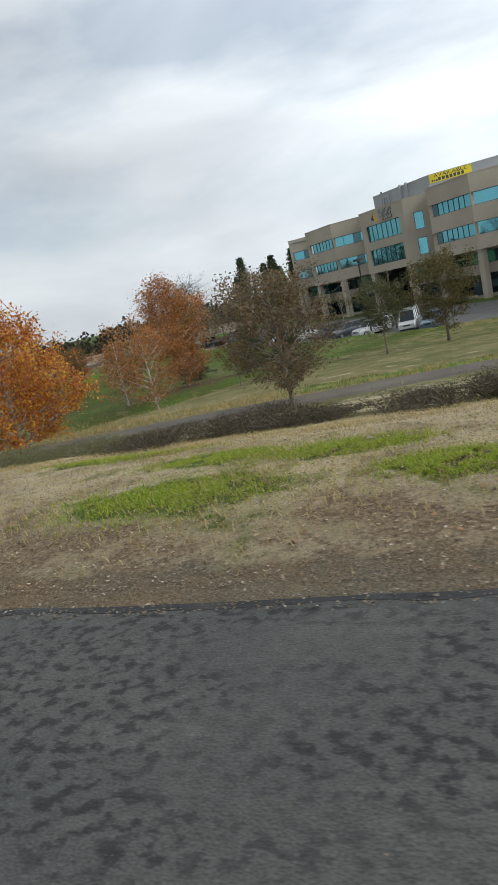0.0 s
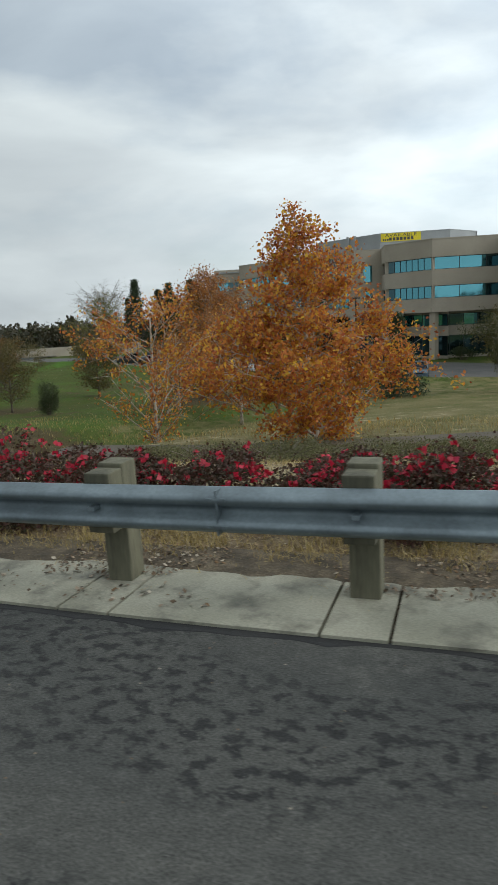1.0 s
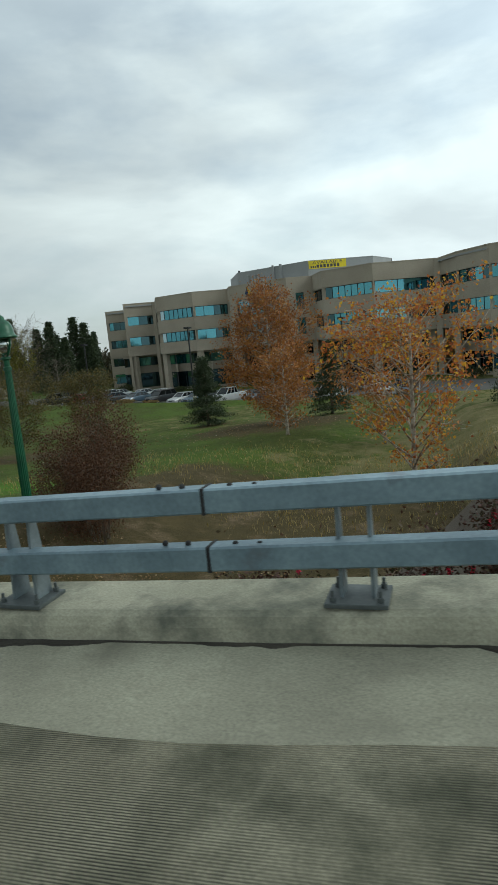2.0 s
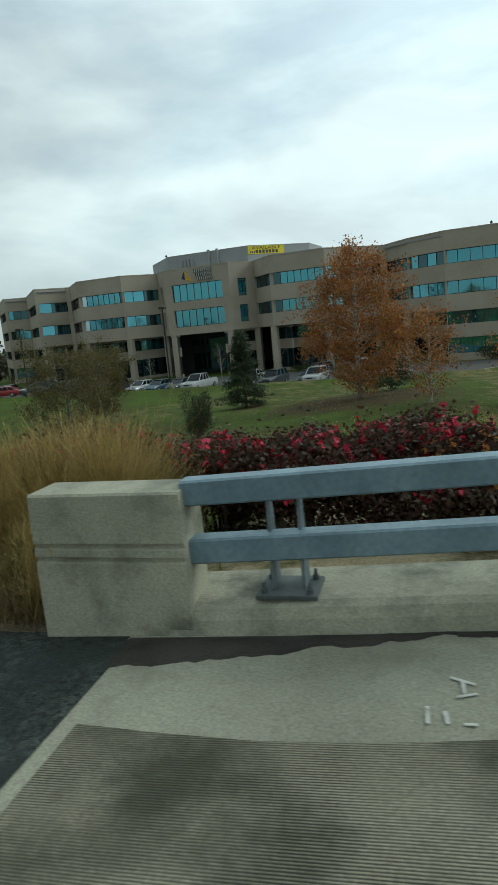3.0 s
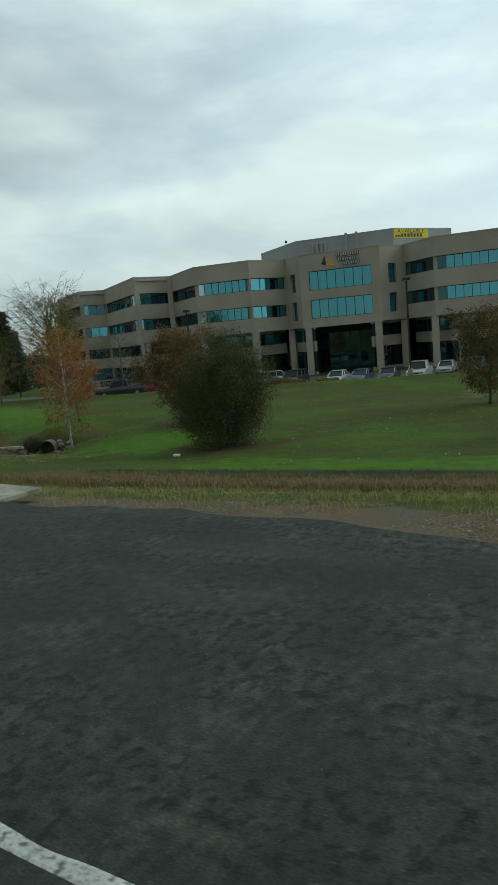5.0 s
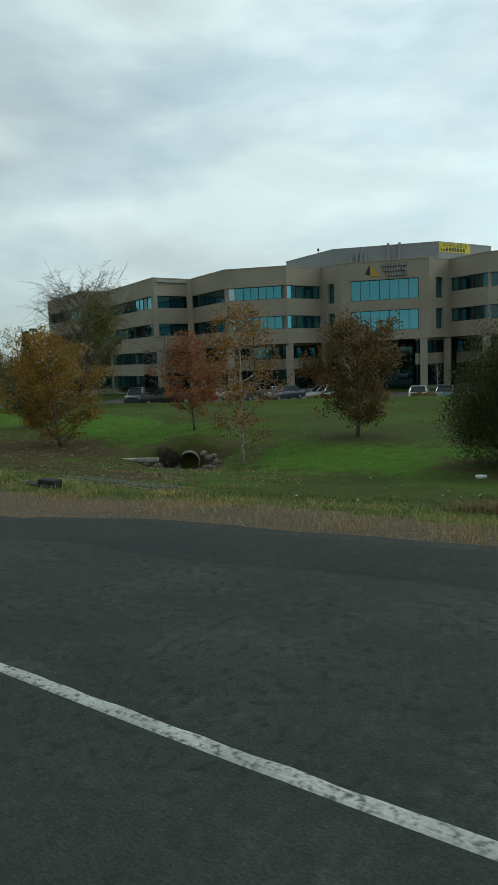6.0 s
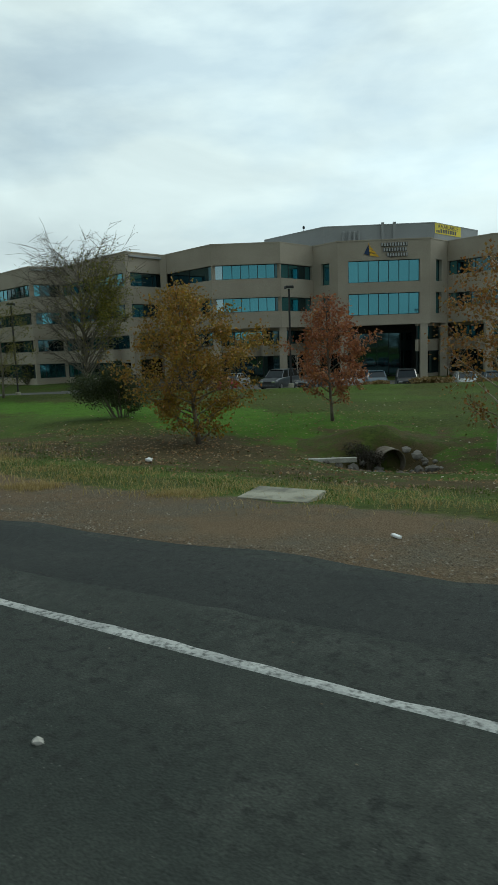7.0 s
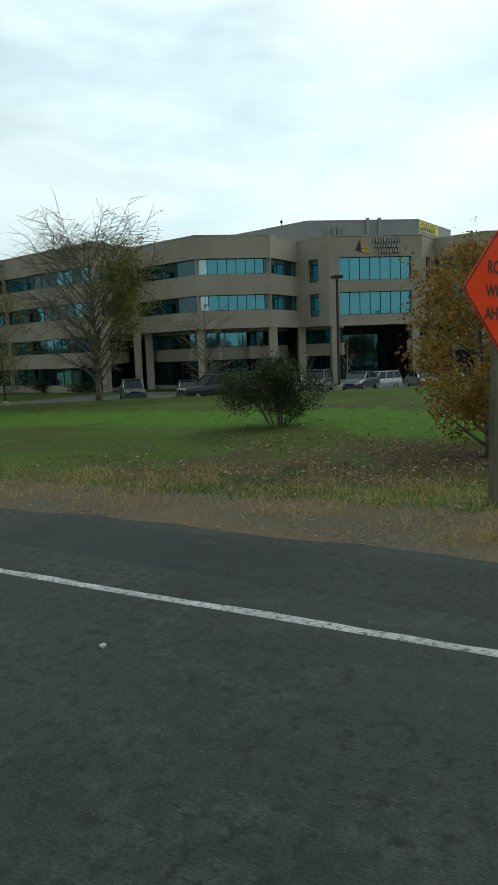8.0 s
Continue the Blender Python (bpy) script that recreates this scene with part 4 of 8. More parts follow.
def skeleton_of(rnd, height, radius, clear, limbs, lean=0.0, profile="oval", twigs=5, rise=0.55, trunk_r=0.09, twig_r=0.0):
    """Trunk and limbs as tubes, and the places along the twigs where leaves sit."""
    tubes, sites, weights = [], [], []
    pts, p = [], np.array([0.0, 0.0, -0.15])
    n = 9
    drift = rnd.normal(size=2) * 0.02
    for i in range(n + 1):
        k = i / n
        pts.append(np.array([lean * k * height + drift[0] * i + 0.03 * height * math.sin(2.2 * k + drift[0] * 90) * 0.4,
                             drift[1] * i + 0.02 * height * math.sin(3 * k + 1 + drift[1] * 80) * 0.4, -0.15 + k * height * 0.93]))
    radii = [trunk_r * (1 - 0.93 * (i / n)) ** 0.85 + 0.008 for i in range(n + 1)]
    radii[0] *= 1.35
    tubes.append(tube(pts, radii, 8))
    pts = np.array(pts)

    def width(h):
        if profile == "cone":
            return radius * (1 - h) ** 0.8 * min(1, 0.72 + h * 2.5)
        if profile == "egg":
            return radius * math.sin(math.pi * min(1, h ** 0.62)) ** 0.8 if h < 1 else 0
        return radius * math.sin(math.pi * (0.12 + 0.86 * h)) ** 0.75

    for j in range(limbs):
        h = (j + rnd.uniform(0, 0.9)) / limbs
        z = clear + h * (0.97 - clear)
        i = z * n
        i0 = min(int(i), n - 1)
        start = pts[i0] + (pts[i0 + 1] - pts[i0]) * (i - i0)
        turn = j * 2.4 + rnd.uniform(-0.5, 0.5)
        reach = max(0.25, width(h) * rnd.uniform(0.65, 1.12))
        upward = rise * rnd.uniform(0.6, 1.3)
        lp = []
        for k in range(6):
            f = k / 5
            lp.append(start + np.array([math.cos(turn + 0.25 * f) * reach * f, math.sin(turn + 0.25 * f) * reach * f, reach * upward * (f + 0.35 * f * f) - 0.12 * reach * f * f]))
        r0 = max(0.012, radii[i0] * 0.45)
        tubes.append(tube(lp, [r0 * (1 - 0.85 * k / 5) for k in range(6)], 5))
        for t in range(twigs):
            f = rnd.uniform(0.3, 1.0)
            k = min(int(f * 5), 4)
            a = lp[k] + (lp[k + 1] - lp[k]) * (f * 5 - k)
            dirn = rnd.normal(size=3) * (1, 1, 0.7) + np.array([math.cos(turn), math.sin(turn), 0.45])
            dirn /= np.linalg.norm(dirn)
            ln = reach * rnd.uniform(0.25, 0.5) + 0.12
            q = [a, a + dirn * ln * 0.5 + rnd.normal(size=3) * 0.04, a + dirn * ln + np.array([0, 0, -0.05 * ln])]
            tubes.append(tube(q, [max(r0 * 0.35, twig_r), max(r0 * 0.22, twig_r * 0.8), max(0.004, twig_r * 0.5)], 3, close=False))
            for g in np.linspace(0.15, 1.0, 5):
                sites.append(a + dirn * ln * g)
                weights.append(reach)
        for g in np.linspace(0.35, 1.0, 4):
            sites.append(lp[0] + (lp[5] - lp[0]) * g)
            weights.append(reach)
    sites += [pts[-1] + rnd.normal(size=3) * 0.15 for _ in range(6)]
    weights += [0.4] * 6
    return tubes, np.array(sites), np.array(weights) ** 1.1


def broadleaf(name, label, x, y, height, radius, leaves, mat, bark, seed, clear=0.2, limbs=26, size=0.16, spread=0.16, profile="oval", lean=0.0, twigs=5,
              rise=0.55, trunk_r=0.09, z=None, aspect=0.7, group="trees on the lawn", twig_r=0.0, sided=None):
    rnd = np.random.default_rng(seed)
    tree = thing(name, label, "tree", (x, y, ground_at(x, y) if z is None else z), 0, group)
    tubes, sites, weights = skeleton_of(rnd, height, radius, clear, limbs, lean, profile, twigs, rise, trunk_r, twig_r)
    part("trunk", tubes_mesh(tubes, "trunk"), bark, tree, smooth=True)
    if leaves:
        if sided:  # leaves hang on one side only
            weights = weights * np.exp(-(((sites - np.array(sided)) / (2.2, 2.6, 2.8)) ** 2).sum(1))
        w = rnd.dirichlet(np.full(len(sites), 0.7)) * weights
        w /= w.sum()
        pick = rnd.choice(len(sites), leaves, p=w)
        c = sites[pick] + rnd.normal(size=(leaves, 3)) * spread
        c[:, 2] = np.maximum(c[:, 2], 0.05)
        part("crown", cards(c, size * rnd.uniform(0.6, 1.3, leaves), aspect, rnd, "crown"), mat, tree)
    return tree


def conifer(name, label, x, y, height, radius, mat, seed, leaves=7000, group="trees on the lawn", size=0.28, z=None, taper=0.9):
    rnd = np.random.default_rng(seed)
    tree = thing(name, label, "tree", (x, y, ground_at(x, y) if z is None else z), 0, group)
    tubes = [tube([(0, 0, -0.2), (0.02, 0, height * 0.5), (0, 0, height * 0.98)], [0.025 * height, 0.014 * height, 0.01], 8)]
    C, S = [], []
    layers = int(height * 4.5)
    for j in range(layers):
        h = (j + rnd.uniform(0, 0.8)) / layers
        z0 = height * (0.06 + 0.92 * h)
        r = radius * (1 - h) ** taper * rnd.uniform(0.5, 1.15) + 0.06
        for k in range(7):
            t = rnd.uniform(0, 6.283)
            end = np.array([math.cos(t) * r, math.sin(t) * r, z0 - 0.12 * r + rnd.uniform(-0.1, 0.15)])
            tubes.append(tube([(0, 0, z0), end * (0.5, 0.5, 1) + np.array([0, 0, 0.0]), end], [0.02, 0.012, 0.004], 3, close=False))
            m = max(3, int(leaves / (layers * 7)))
            f = rnd.uniform(0.25, 1.0, m)[:, None] ** 0.7
            C.append(np.array([0, 0, z0]) * (1 - f) + end * f + rnd.normal(size=(m, 3)) * (0.09 * radius, 0.09 * radius, 0.10))
    C = np.vstack(C)
    part("trunk", tubes_mesh(tubes, "trunk"), BARK, tree, smooth=True)
    part("crown", cards(C, size * rnd.uniform(0.6, 1.2, len(C)), 0.32, rnd, "crown", 0.1), mat, tree)
    return tree


def bush(name, label, x, y, w, h, mat, seed, leaves=4000, size=0.12, blooms=None, group="", z=None, deep=None, category="bush", bloom_n=60, bloom_mat=None, aspect=0.6, low=0.0, lumps_n=14, middle=0.45, shear=0.0):
    """A shrub: stems from the ground, and leaves over an uneven mass with gaps."""
    rnd = np.random.default_rng(seed)
    ob = thing(name, label, category, (x, y, ground_at(x, y) if z is None else z), 0, group)
    deep = deep or w
    nl = lumps_n
    lumps = rnd.normal(size=(nl, 3))
    lumps *= (rnd.uniform(0.25, 1.0, nl) ** 0.6 / np.linalg.norm(lumps, axis=1))[:, None]
    lumps = lumps * (w * 0.36, deep * 0.36, h * 0.34) + (0, 0, h * middle)
    lumps[:, 2] = np.maximum(lumps[:, 2], h * 0.16)
    lumps[:, 0] += shear * lumps[:, 2]
    grow = rnd.uniform(0.6, 1.25, nl)
    stems, C = [], []
    for c in lumps:
        top = c + (0, 0, h * 0.12)
        stems.append(tube([(c[0] * 0.25, c[1] * 0.25, -0.1), (c[0] * 0.6, c[1] * 0.6, top[2] * 0.55), tuple(top)], [0.03, 0.02, 0.008], 4, close=False))
    part("stem", tubes_mesh(stems, "stem"), BARK, ob)
    k = rnd.choice(nl, leaves, p=grow / grow.sum())
    v = rnd.normal(size=(leaves, 3))
    v /= np.linalg.norm(v, axis=1)[:, None]
    rad = rnd.uniform(0.35, 1.0, leaves)[:, None] ** 0.5
    C = lumps[k] + v * rad * np.array([w * 0.19, deep * 0.19, h * 0.22]) * grow[k][:, None] * rnd.uniform(0.7, 1.2, (leaves, 1))
    stray = rnd.uniform(size=leaves) < 0.14
    C[stray] = C[stray] + rnd.normal(size=(stray.sum(), 3)) * (w * 0.07, deep * 0.07, h * 0.08)
    C[:, 2] = np.abs(C[:, 2]) + low
    part("foliage", cards(C, size * rnd.uniform(0.6, 1.3, leaves), aspect, rnd, "foliage"), mat, ob)
    if bloom_mat:
        k = rnd.choice(np.nonzero((C[:, 2] > h * 0.35) & (C[:, 2] < h * 0.86) & ~stray)[0], bloom_n)
        out = C[k] + (C[k] - lumps.mean(0)) * 0.05
        B = np.repeat(out, 5, 0) + rnd.normal(size=(bloom_n * 5, 3)) * 0.022
        part("blossoms", cards(B, 0.062 * rnd.uniform(0.7, 1.3, len(B)), 0.9, rnd, "blossoms", 0.4), bloom_mat, ob)
    return ob


ORANGE = leafy("orange_autumn_leaves", [(0.20, 0.06, 0.026), (0.52, 0.15, 0.042), (0.66, 0.25, 0.04), (0.30, 0.085, 0.035), (0.75, 0.40, 0.04), (0.46, 0.12, 0.05), (0.80, 0.52, 0.05), (0.26, 0.11, 0.05)], 0.6, 0.5)
RUSTY_L = leafy("orange_brown_leaves", [(0.16, 0.065, 0.025), (0.34, 0.125, 0.035), (0.44, 0.17, 0.035), (0.28, 0.11, 0.04), (0.52, 0.25, 0.045), (0.24, 0.12, 0.055)], 0.6, 0.35)
YELLOW = leafy("yellow_autumn_leaves", [(0.14, 0.085, 0.018), (0.34, 0.19, 0.028), (0.25, 0.145, 0.024), (0.42, 0.27, 0.035), (0.20, 0.155, 0.03), (0.36, 0.155, 0.025), (0.15, 0.14, 0.03)], 0.6, 0.35)
RUST = leafy("rust_red_leaves", [(0.17, 0.062, 0.034), (0.33, 0.115, 0.055), (0.42, 0.17, 0.06), (0.27, 0.095, 0.048), (0.48, 0.23, 0.08)], 0.6, 0.35)
OLIVE = leafy("olive_brown_leaves", [(0.06, 0.055, 0.018), (0.12, 0.10, 0.03), (0.17, 0.12, 0.035), (0.09, 0.09, 0.025), (0.20, 0.135, 0.04)], 0.6, 0.35)
DARKGREEN = leafy("dark_green_leaves", [(0.022, 0.034, 0.010), (0.042, 0.058, 0.016), (0.065, 0.078, 0.022), (0.036, 0.046, 0.014)])
NEEDLES = leafy("conifer_needles", [(0.022, 0.038, 0.016), (0.042, 0.064, 0.024), (0.062, 0.085, 0.034), (0.034, 0.05, 0.022)])
OLIVE_RUST = leafy("olive_and_rust_leaves", [(0.06, 0.055, 0.02), (0.10, 0.085, 0.028), (0.24, 0.11, 0.03), (0.09, 0.085, 0.03), (0.30, 0.15, 0.04), (0.13, 0.09, 0.03)], 0.6, 0.35)
AMBER = leafy("amber_brown_leaves", [(0.20, 0.09, 0.025), (0.36, 0.17, 0.035), (0.30, 0.12, 0.03), (0.16, 0.11, 0.035), (0.42, 0.24, 0.045), (0.12, 0.075, 0.03)], 0.6, 0.4)
GREENGOLD = leafy("yellow_green_leaves", [(0.08, 0.085, 0.015), (0.17, 0.17, 0.02), (0.26, 0.22, 0.03), (0.12, 0.11, 0.02)], 0.6, 0.35)

RUSSET = leafy("russet_brown_leaves", [(0.10, 0.065, 0.034), (0.18, 0.105, 0.055), (0.13, 0.115, 0.042), (0.24, 0.125, 0.07), (0.17, 0.15, 0.06), (0.12, 0.095, 0.045)], 0.6, 0.35)
BUSHGREEN = leafy("olive_green_leaves", [(0.030, 0.036, 0.010), (0.062, 0.07, 0.018), (0.10, 0.10, 0.026), (0.05, 0.055, 0.014), (0.13, 0.11, 0.03)], 0.6, 0.3)

broadleaf("autumn_tree", "large sycamore full of orange autumn leaves", 68.1, -71.6, 7.25, 3.3, 26000, ORANGE, PALE_BARK, 11, 0.025, 66, 0.115, 0.14, "cone", rise=0.4, twigs=7, lean=-0.12, twig_r=0.006)
broadleaf("autumn_tree", "white-barked sycamore with thinning orange leaves", 57.0, -70.0, 7.6, 2.8, 5200, ORANGE, PALE_BARK, 12, 0.1, 36, 0.13, 0.17, "oval", rise=0.8, twig_r=0.013, trunk_r=0.11)
broadleaf("autumn_tree", "tall sycamore with orange-brown leaves", 41.3, -54.5, 10.7, 3.5, 22000, RUSTY_L, PALE_BARK, 13, 0.03, 60, 0.15, 0.26, "egg", trunk_r=0.14, rise=0.5, twigs=7)
broadleaf("autumn_tree", "sycamore with golden yellow autumn leaves", -12.4, -59.05, 6.7, 2.75, 15000, YELLOW, BARK, 14, 0.03, 46, 0.12, 0.17, "egg", lean=-0.10)
broadleaf("autumn_tree", "young tree with rust-red leaves", -6.6, -53.4, 6.3, 1.9, 6500, RUST, BARK, 15, 0.15, 32, 0.13, 0.15, "egg", trunk_r=0.07)
broadleaf("autumn_tree", "slender pale-barked tree with thin orange leaves", -1.75, -62.2, 7.9, 2.05, 4400, AMBER, PALE_BARK, 16, 0.14, 36, 0.12, 0.15, "oval", trunk_r=0.075, twigs=7, twig_r=0.005)
broadleaf("lawn_tree", "dark leafy tree with bare upper twigs", 77.6, -64.5, 4.9, 2.0, 12000, RUSSET, BARK, 18, 0.20, 46, 0.075, 0.11, trunk_r=0.085, twigs=11, twig_r=0.007, z=ground_at(77.6, -64.5) - 0.4)
broadleaf("lawn_tree", "small yellowing green tree", 61.3, -48.2, 5.0, 1.9, 7000, BUSHGREEN, BARK, 19, 0.3, 22, 0.1, 0.16, trunk_r=0.06)
broadleaf("lawn_tree", "dark olive tree beyond the path", 58.0, -40.0, 7.0, 2.6, 9000, OLIVE, BARK, 29, 0.15, 36, 0.14, 0.2, trunk_r=0.1)
broadleaf("bare_tree", "very tall bare tree beyond the path", 67.4, -34.6, 11.5, 4.2, 1500, OLIVE, BARK, 30, 0.14, 50, 0.14, 0.2, trunk_r=0.2, rise=0.9, twigs=16, twig_r=0.016)
broadleaf("lawn_tree", "small brown-green tree on the lawn", 57.6, -57.0, 3.0, 1.1, 2600, OLIVE, BARK, 20, 0.3, 18, 0.1, 0.12, trunk_r=0.045)
broadleaf("lawn_tree", "bare brownish tree with thin leaves", 26.4, -64.8, 6.1, 2.7, 14000, OLIVE, BARK, 21, 0.12, 42, 0.10, 0.2, trunk_r=0.09)
bush("large_bush", "large dense dark green bush", 9.1, -65.8, 5.6, 6.1, BUSHGREEN, 57, 95000, 0.07, lumps_n=36, middle=0.38)
broadleaf("bare_tree", "tall bare tree with a few yellow-green leaves", -26.3, -26.7, 12.6, 5.0, 6500, GREENGOLD, BARK, 23, 0.12, 70, 0.17, 0.2, "oval", trunk_r=0.2, rise=1.0, twigs=26, twig_r=0.018, sided=(3.0, -2.0, 7.5))
broadleaf("bare_tree", "bare tree with dark branches by the car park", -18.0, -25.5, 8.0, 3.2, 0, OLIVE, BARK, 24, 0.16, 32, trunk_r=0.12, twigs=12, twig_r=0.012)
bush("leaning_bush", "dark leaning evergreen bush", -17.0, -51.8, 4.0, 3.0, DARKGREEN, 25, 17000, 0.09, shear=-0.35)
conifer("conifer", "dense dark green young pine", 31.5, -50.0, 5.7, 2.2, NEEDLES, 26, 18000, size=0.2)
conifer("conifer", "dense dark green young pine", 57.2, -53.1, 4.8, 1.8, NEEDLES, 27, 12000, size=0.2)
conifer("conifer", "dense dark green young pine", 42.2, -48.2, 5.6, 1.9, NEEDLES, 28, 12000, size=0.2)


# ---------------------------------------------------------------- more materials
STEEL_RAIL = material("weathered_blue_grey_rail_paint", (0.23, 0.315, 0.36), (0.16, 0.225, 0.265), 0.5, 0.25, scale=2.5, fine=30, bump=0.3, depth=0.002, spots=((0.13, 0.15, 0.17), 3.0, 0.58, 0.75))
YELLOW_P = material("yellow_reflective", (0.85, 0.45, 0.01), (0.78, 0.40, 0.01), 0.45, scale=3, fine=30, bump=0.15, depth=0)
BLACK_P = material("black_paint", (0.012, 0.012, 0.013), None, 0.6, scale=3, fine=30, bump=0.1, depth=0)
WHITE_P = material("white_plastic", (0.86, 0.86, 0.84), (0.78, 0.78, 0.76), 0.5, scale=4, fine=30, bump=0.15, depth=0.001)
ORANGE_S = material("orange_road_sign", (1.0, 0.075, 0.010), (0.98, 0.07, 0.010), 0.7, scale=1.5, fine=20, bump=0.1, depth=0)
LAMP_GREEN = material("green_lamp_paint", (0.012, 0.10, 0.045), (0.008, 0.065, 0.03), 0.35, 0.1, scale=4, fine=30, bump=0.2, depth=0.001)
ORANGE_S.node_tree.nodes["Principled BSDF"].inputs["Specular IOR Level"].default_value = 0.15
CABINET = material("grey_blue_cabinet_paint", (0.40, 0.46, 0.46), (0.33, 0.39, 0.40), 0.5, 0.1, scale=1.2, fine=30, bump=0.2, depth=0.001)
RUBBER = material("black_rubber", (0.015, 0.015, 0.016), (0.03, 0.03, 0.03), 0.85, scale=6, fine=40, bump=0.3, depth=0.004)
LENS = glass("clear_lamp_glass", (0.6, 0.65, 0.62), 0.1)
RUSTY = material("rusty_culvert_steel", (0.22, 0.19, 0.15), (0.12, 0.09, 0.06), 0.85, 0.2, scale=3, fine=30, bump=0.4, depth=0.004)
ROCK = material("pale_rock", (0.26, 0.24, 0.21), (0.13, 0.12, 0.105), 0.9, scale=3, fine=30, bump=0.5, depth=0.01, by="random", mixed=(0.0, 1.0))
BOARD = material("weathered_white_board", (0.55, 0.54, 0.49), (0.38, 0.36, 0.31), 0.85, scale=3, fine=30, bump=0.4, depth=0.003)


def groove_deck():
    """Bridge concrete with fine saw-cut grooves that run with the traffic."""
    m = material("grooved_concrete", (0.30, 0.28, 0.20), (0.19, 0.172, 0.118), 0.85, scale=0.8, fine=50, bump=0.55, depth=0.004, spots=((0.078, 0.078, 0.048), 1.1, 0.46, 0.66))
    n, l = m.node_tree.nodes, m.node_tree.links
    uv = n.new("ShaderNodeUVMap")
    uv.uv_map = "UVMap"
    w = n.new("ShaderNodeTexWave")
    w.bands_direction = "Y"
    w.inputs["Scale"].default_value, w.inputs["Distortion"].default_value, w.inputs["Detail"].default_value = 19.0, 0.7, 3.0
    l.new(uv.outputs["UV"], w.inputs["Vector"])
    bp = n.new("ShaderNodeBump")
    bp.inputs["Strength"].default_value, bp.inputs["Distance"].default_value = 0.7, 0.008
    l.new(w.outputs["Fac"], bp.inputs["Height"])
    l.new(bp.outputs["Normal"], n["Principled BSDF"].inputs["Normal"])
    b = n["Principled BSDF"]
    src = b.inputs["Base Color"].links[0].from_socket
    r = n.new("ShaderNodeValToRGB")
    r.color_ramp.elements[0].position, r.color_ramp.elements[1].position = 0.15, 0.55
    r.color_ramp.elements[0].color = (0.16, 0.16, 0.15, 1)
    l.new(w.outputs["Fac"], r.inputs["Fac"])
    mx = n.new("ShaderNodeMix")
    mx.data_type, mx.blend_type = "RGBA", "MULTIPLY"
    worn = n.new("ShaderNodeTexNoise")
    worn.inputs["Scale"].default_value, worn.inputs["Detail"].default_value = 0.9, 5.0
    l.new(uv.outputs["UV"], worn.inputs["Vector"])
    wr_ = n.new("ShaderNodeMapRange")
    wr_.inputs[1].default_value, wr_.inputs[2].default_value, wr_.inputs[3].default_value, wr_.inputs[4].default_value = 0.38, 0.58, 0.30, 0.95
    l.new(worn.outputs["Fac"], wr_.inputs[0])
    l.new(wr_.outputs[0], mx.inputs[0])
    l.new(src, mx.inputs[6])
    l.new(r.outputs["Color"], mx.inputs[7])
    l.new(mx.outputs[2], b.inputs["Base Color"])
    return m


GROOVES = groove_deck()


def on_road(s, d, dz=0.0, turn=0.0):
    """A pose on the road: x ahead, y to the left, z up."""
    p = road_xyz(s, d, dz)
    return Matrix.Translation([float(v) for v in p]) @ Matrix.Rotation(road_turn(s) + turn, 4, "Z")


def on_slope(s, d, dz=0.0):
    """A pose on the road that leans with its fall."""
    a, b = road_xyz(s - 0.5, d), road_xyz(s + 0.5, d)
    return on_road(s, d, dz) @ Matrix.Rotation(math.atan2(float(a[2] - b[2]), 1.0), 4, "Y")


def sweep(name, profile, s0, s1, d, dz, mat, parent=None, step=0.4, closed=True, label=""):
    """A profile of (out, up) pairs drawn along the lane; out points to the right."""
    ss = np.linspace(s0, s1, max(2, int((s1 - s0) / step) + 1))
    V, F, n = [], [], len(profile)
    for s in ss:
        for o, u in profile:
            V.append([float(v) for v in road_xyz(s, (d(s) if callable(d) else d) + o, dz + u)])
    for i in range(len(ss) - 1):
        for k in range(n if closed else n - 1):
            k2 = (k + 1) % n
            F.append((i * n + k, i * n + k2, (i + 1) * n + k2, (i + 1) * n + k))
    if closed:
        F.append(tuple(range(n - 1, -1, -1)))
        F.append(tuple((len(ss) - 1) * n + k for k in range(n)))
    return part(name, from_lists(V, F, name), mat, parent, label)


def letters(body, size, m, mat, parent, depth=0.003, wide=1.0, name="lettering", bold=0.0):
    me = text_mesh(body, size, depth, bold)
    me.transform(m @ Matrix.Diagonal((wide, 1, 1, 1)))
    return part(name, me, mat, parent)


# ---------------------------------------------------------------- bridge
DECK_IN, KERB_D = -9.0, 3.70
deck = strip("bridge_deck", BRIDGE[0], BRIDGE[1], DECK_IN, KERB_D + 0.02, DECK, "worn concrete bridge deck with a broomed shoulder", "bridge", dz=0.002, cols=10)
strip("grooved_lane", BRIDGE[0] + 0.4, BRIDGE[1] - 0.16, -7.5, lambda s: 2.7 + 0.06 * math.sin(s * 1.7), GROOVES, "grooved concrete traffic lane of a bridge", "bridge", dz=0.007, cols=8)
slab = sweep("bridge_slab", [(DECK_IN, -0.02), (KERB_D + 0.65, -0.02), (KERB_D + 0.65, -0.55), (DECK_IN, -0.55)], BRIDGE[0], BRIDGE[1], 0.0, 0.0, CONCRETE, step=1.0)
tagged(slab, "thick grey concrete bridge slab over a path", "bridge", kind="structure")
for a in BRIDGE:
    ab = sweep("bridge_abutment", [(DECK_IN, 0.0), (KERB_D + 0.6, 0.0), (KERB_D + 0.6, -4.2), (DECK_IN, -4.2)], a - 0.6 if a < 40 else a - 0.5, a + 0.5 if a < 40 else a + 0.4, 0.0, -0.08, CONCRETE, step=1.0)
    tagged(ab, "grey concrete bridge abutment wall", "bridge", kind="structure")
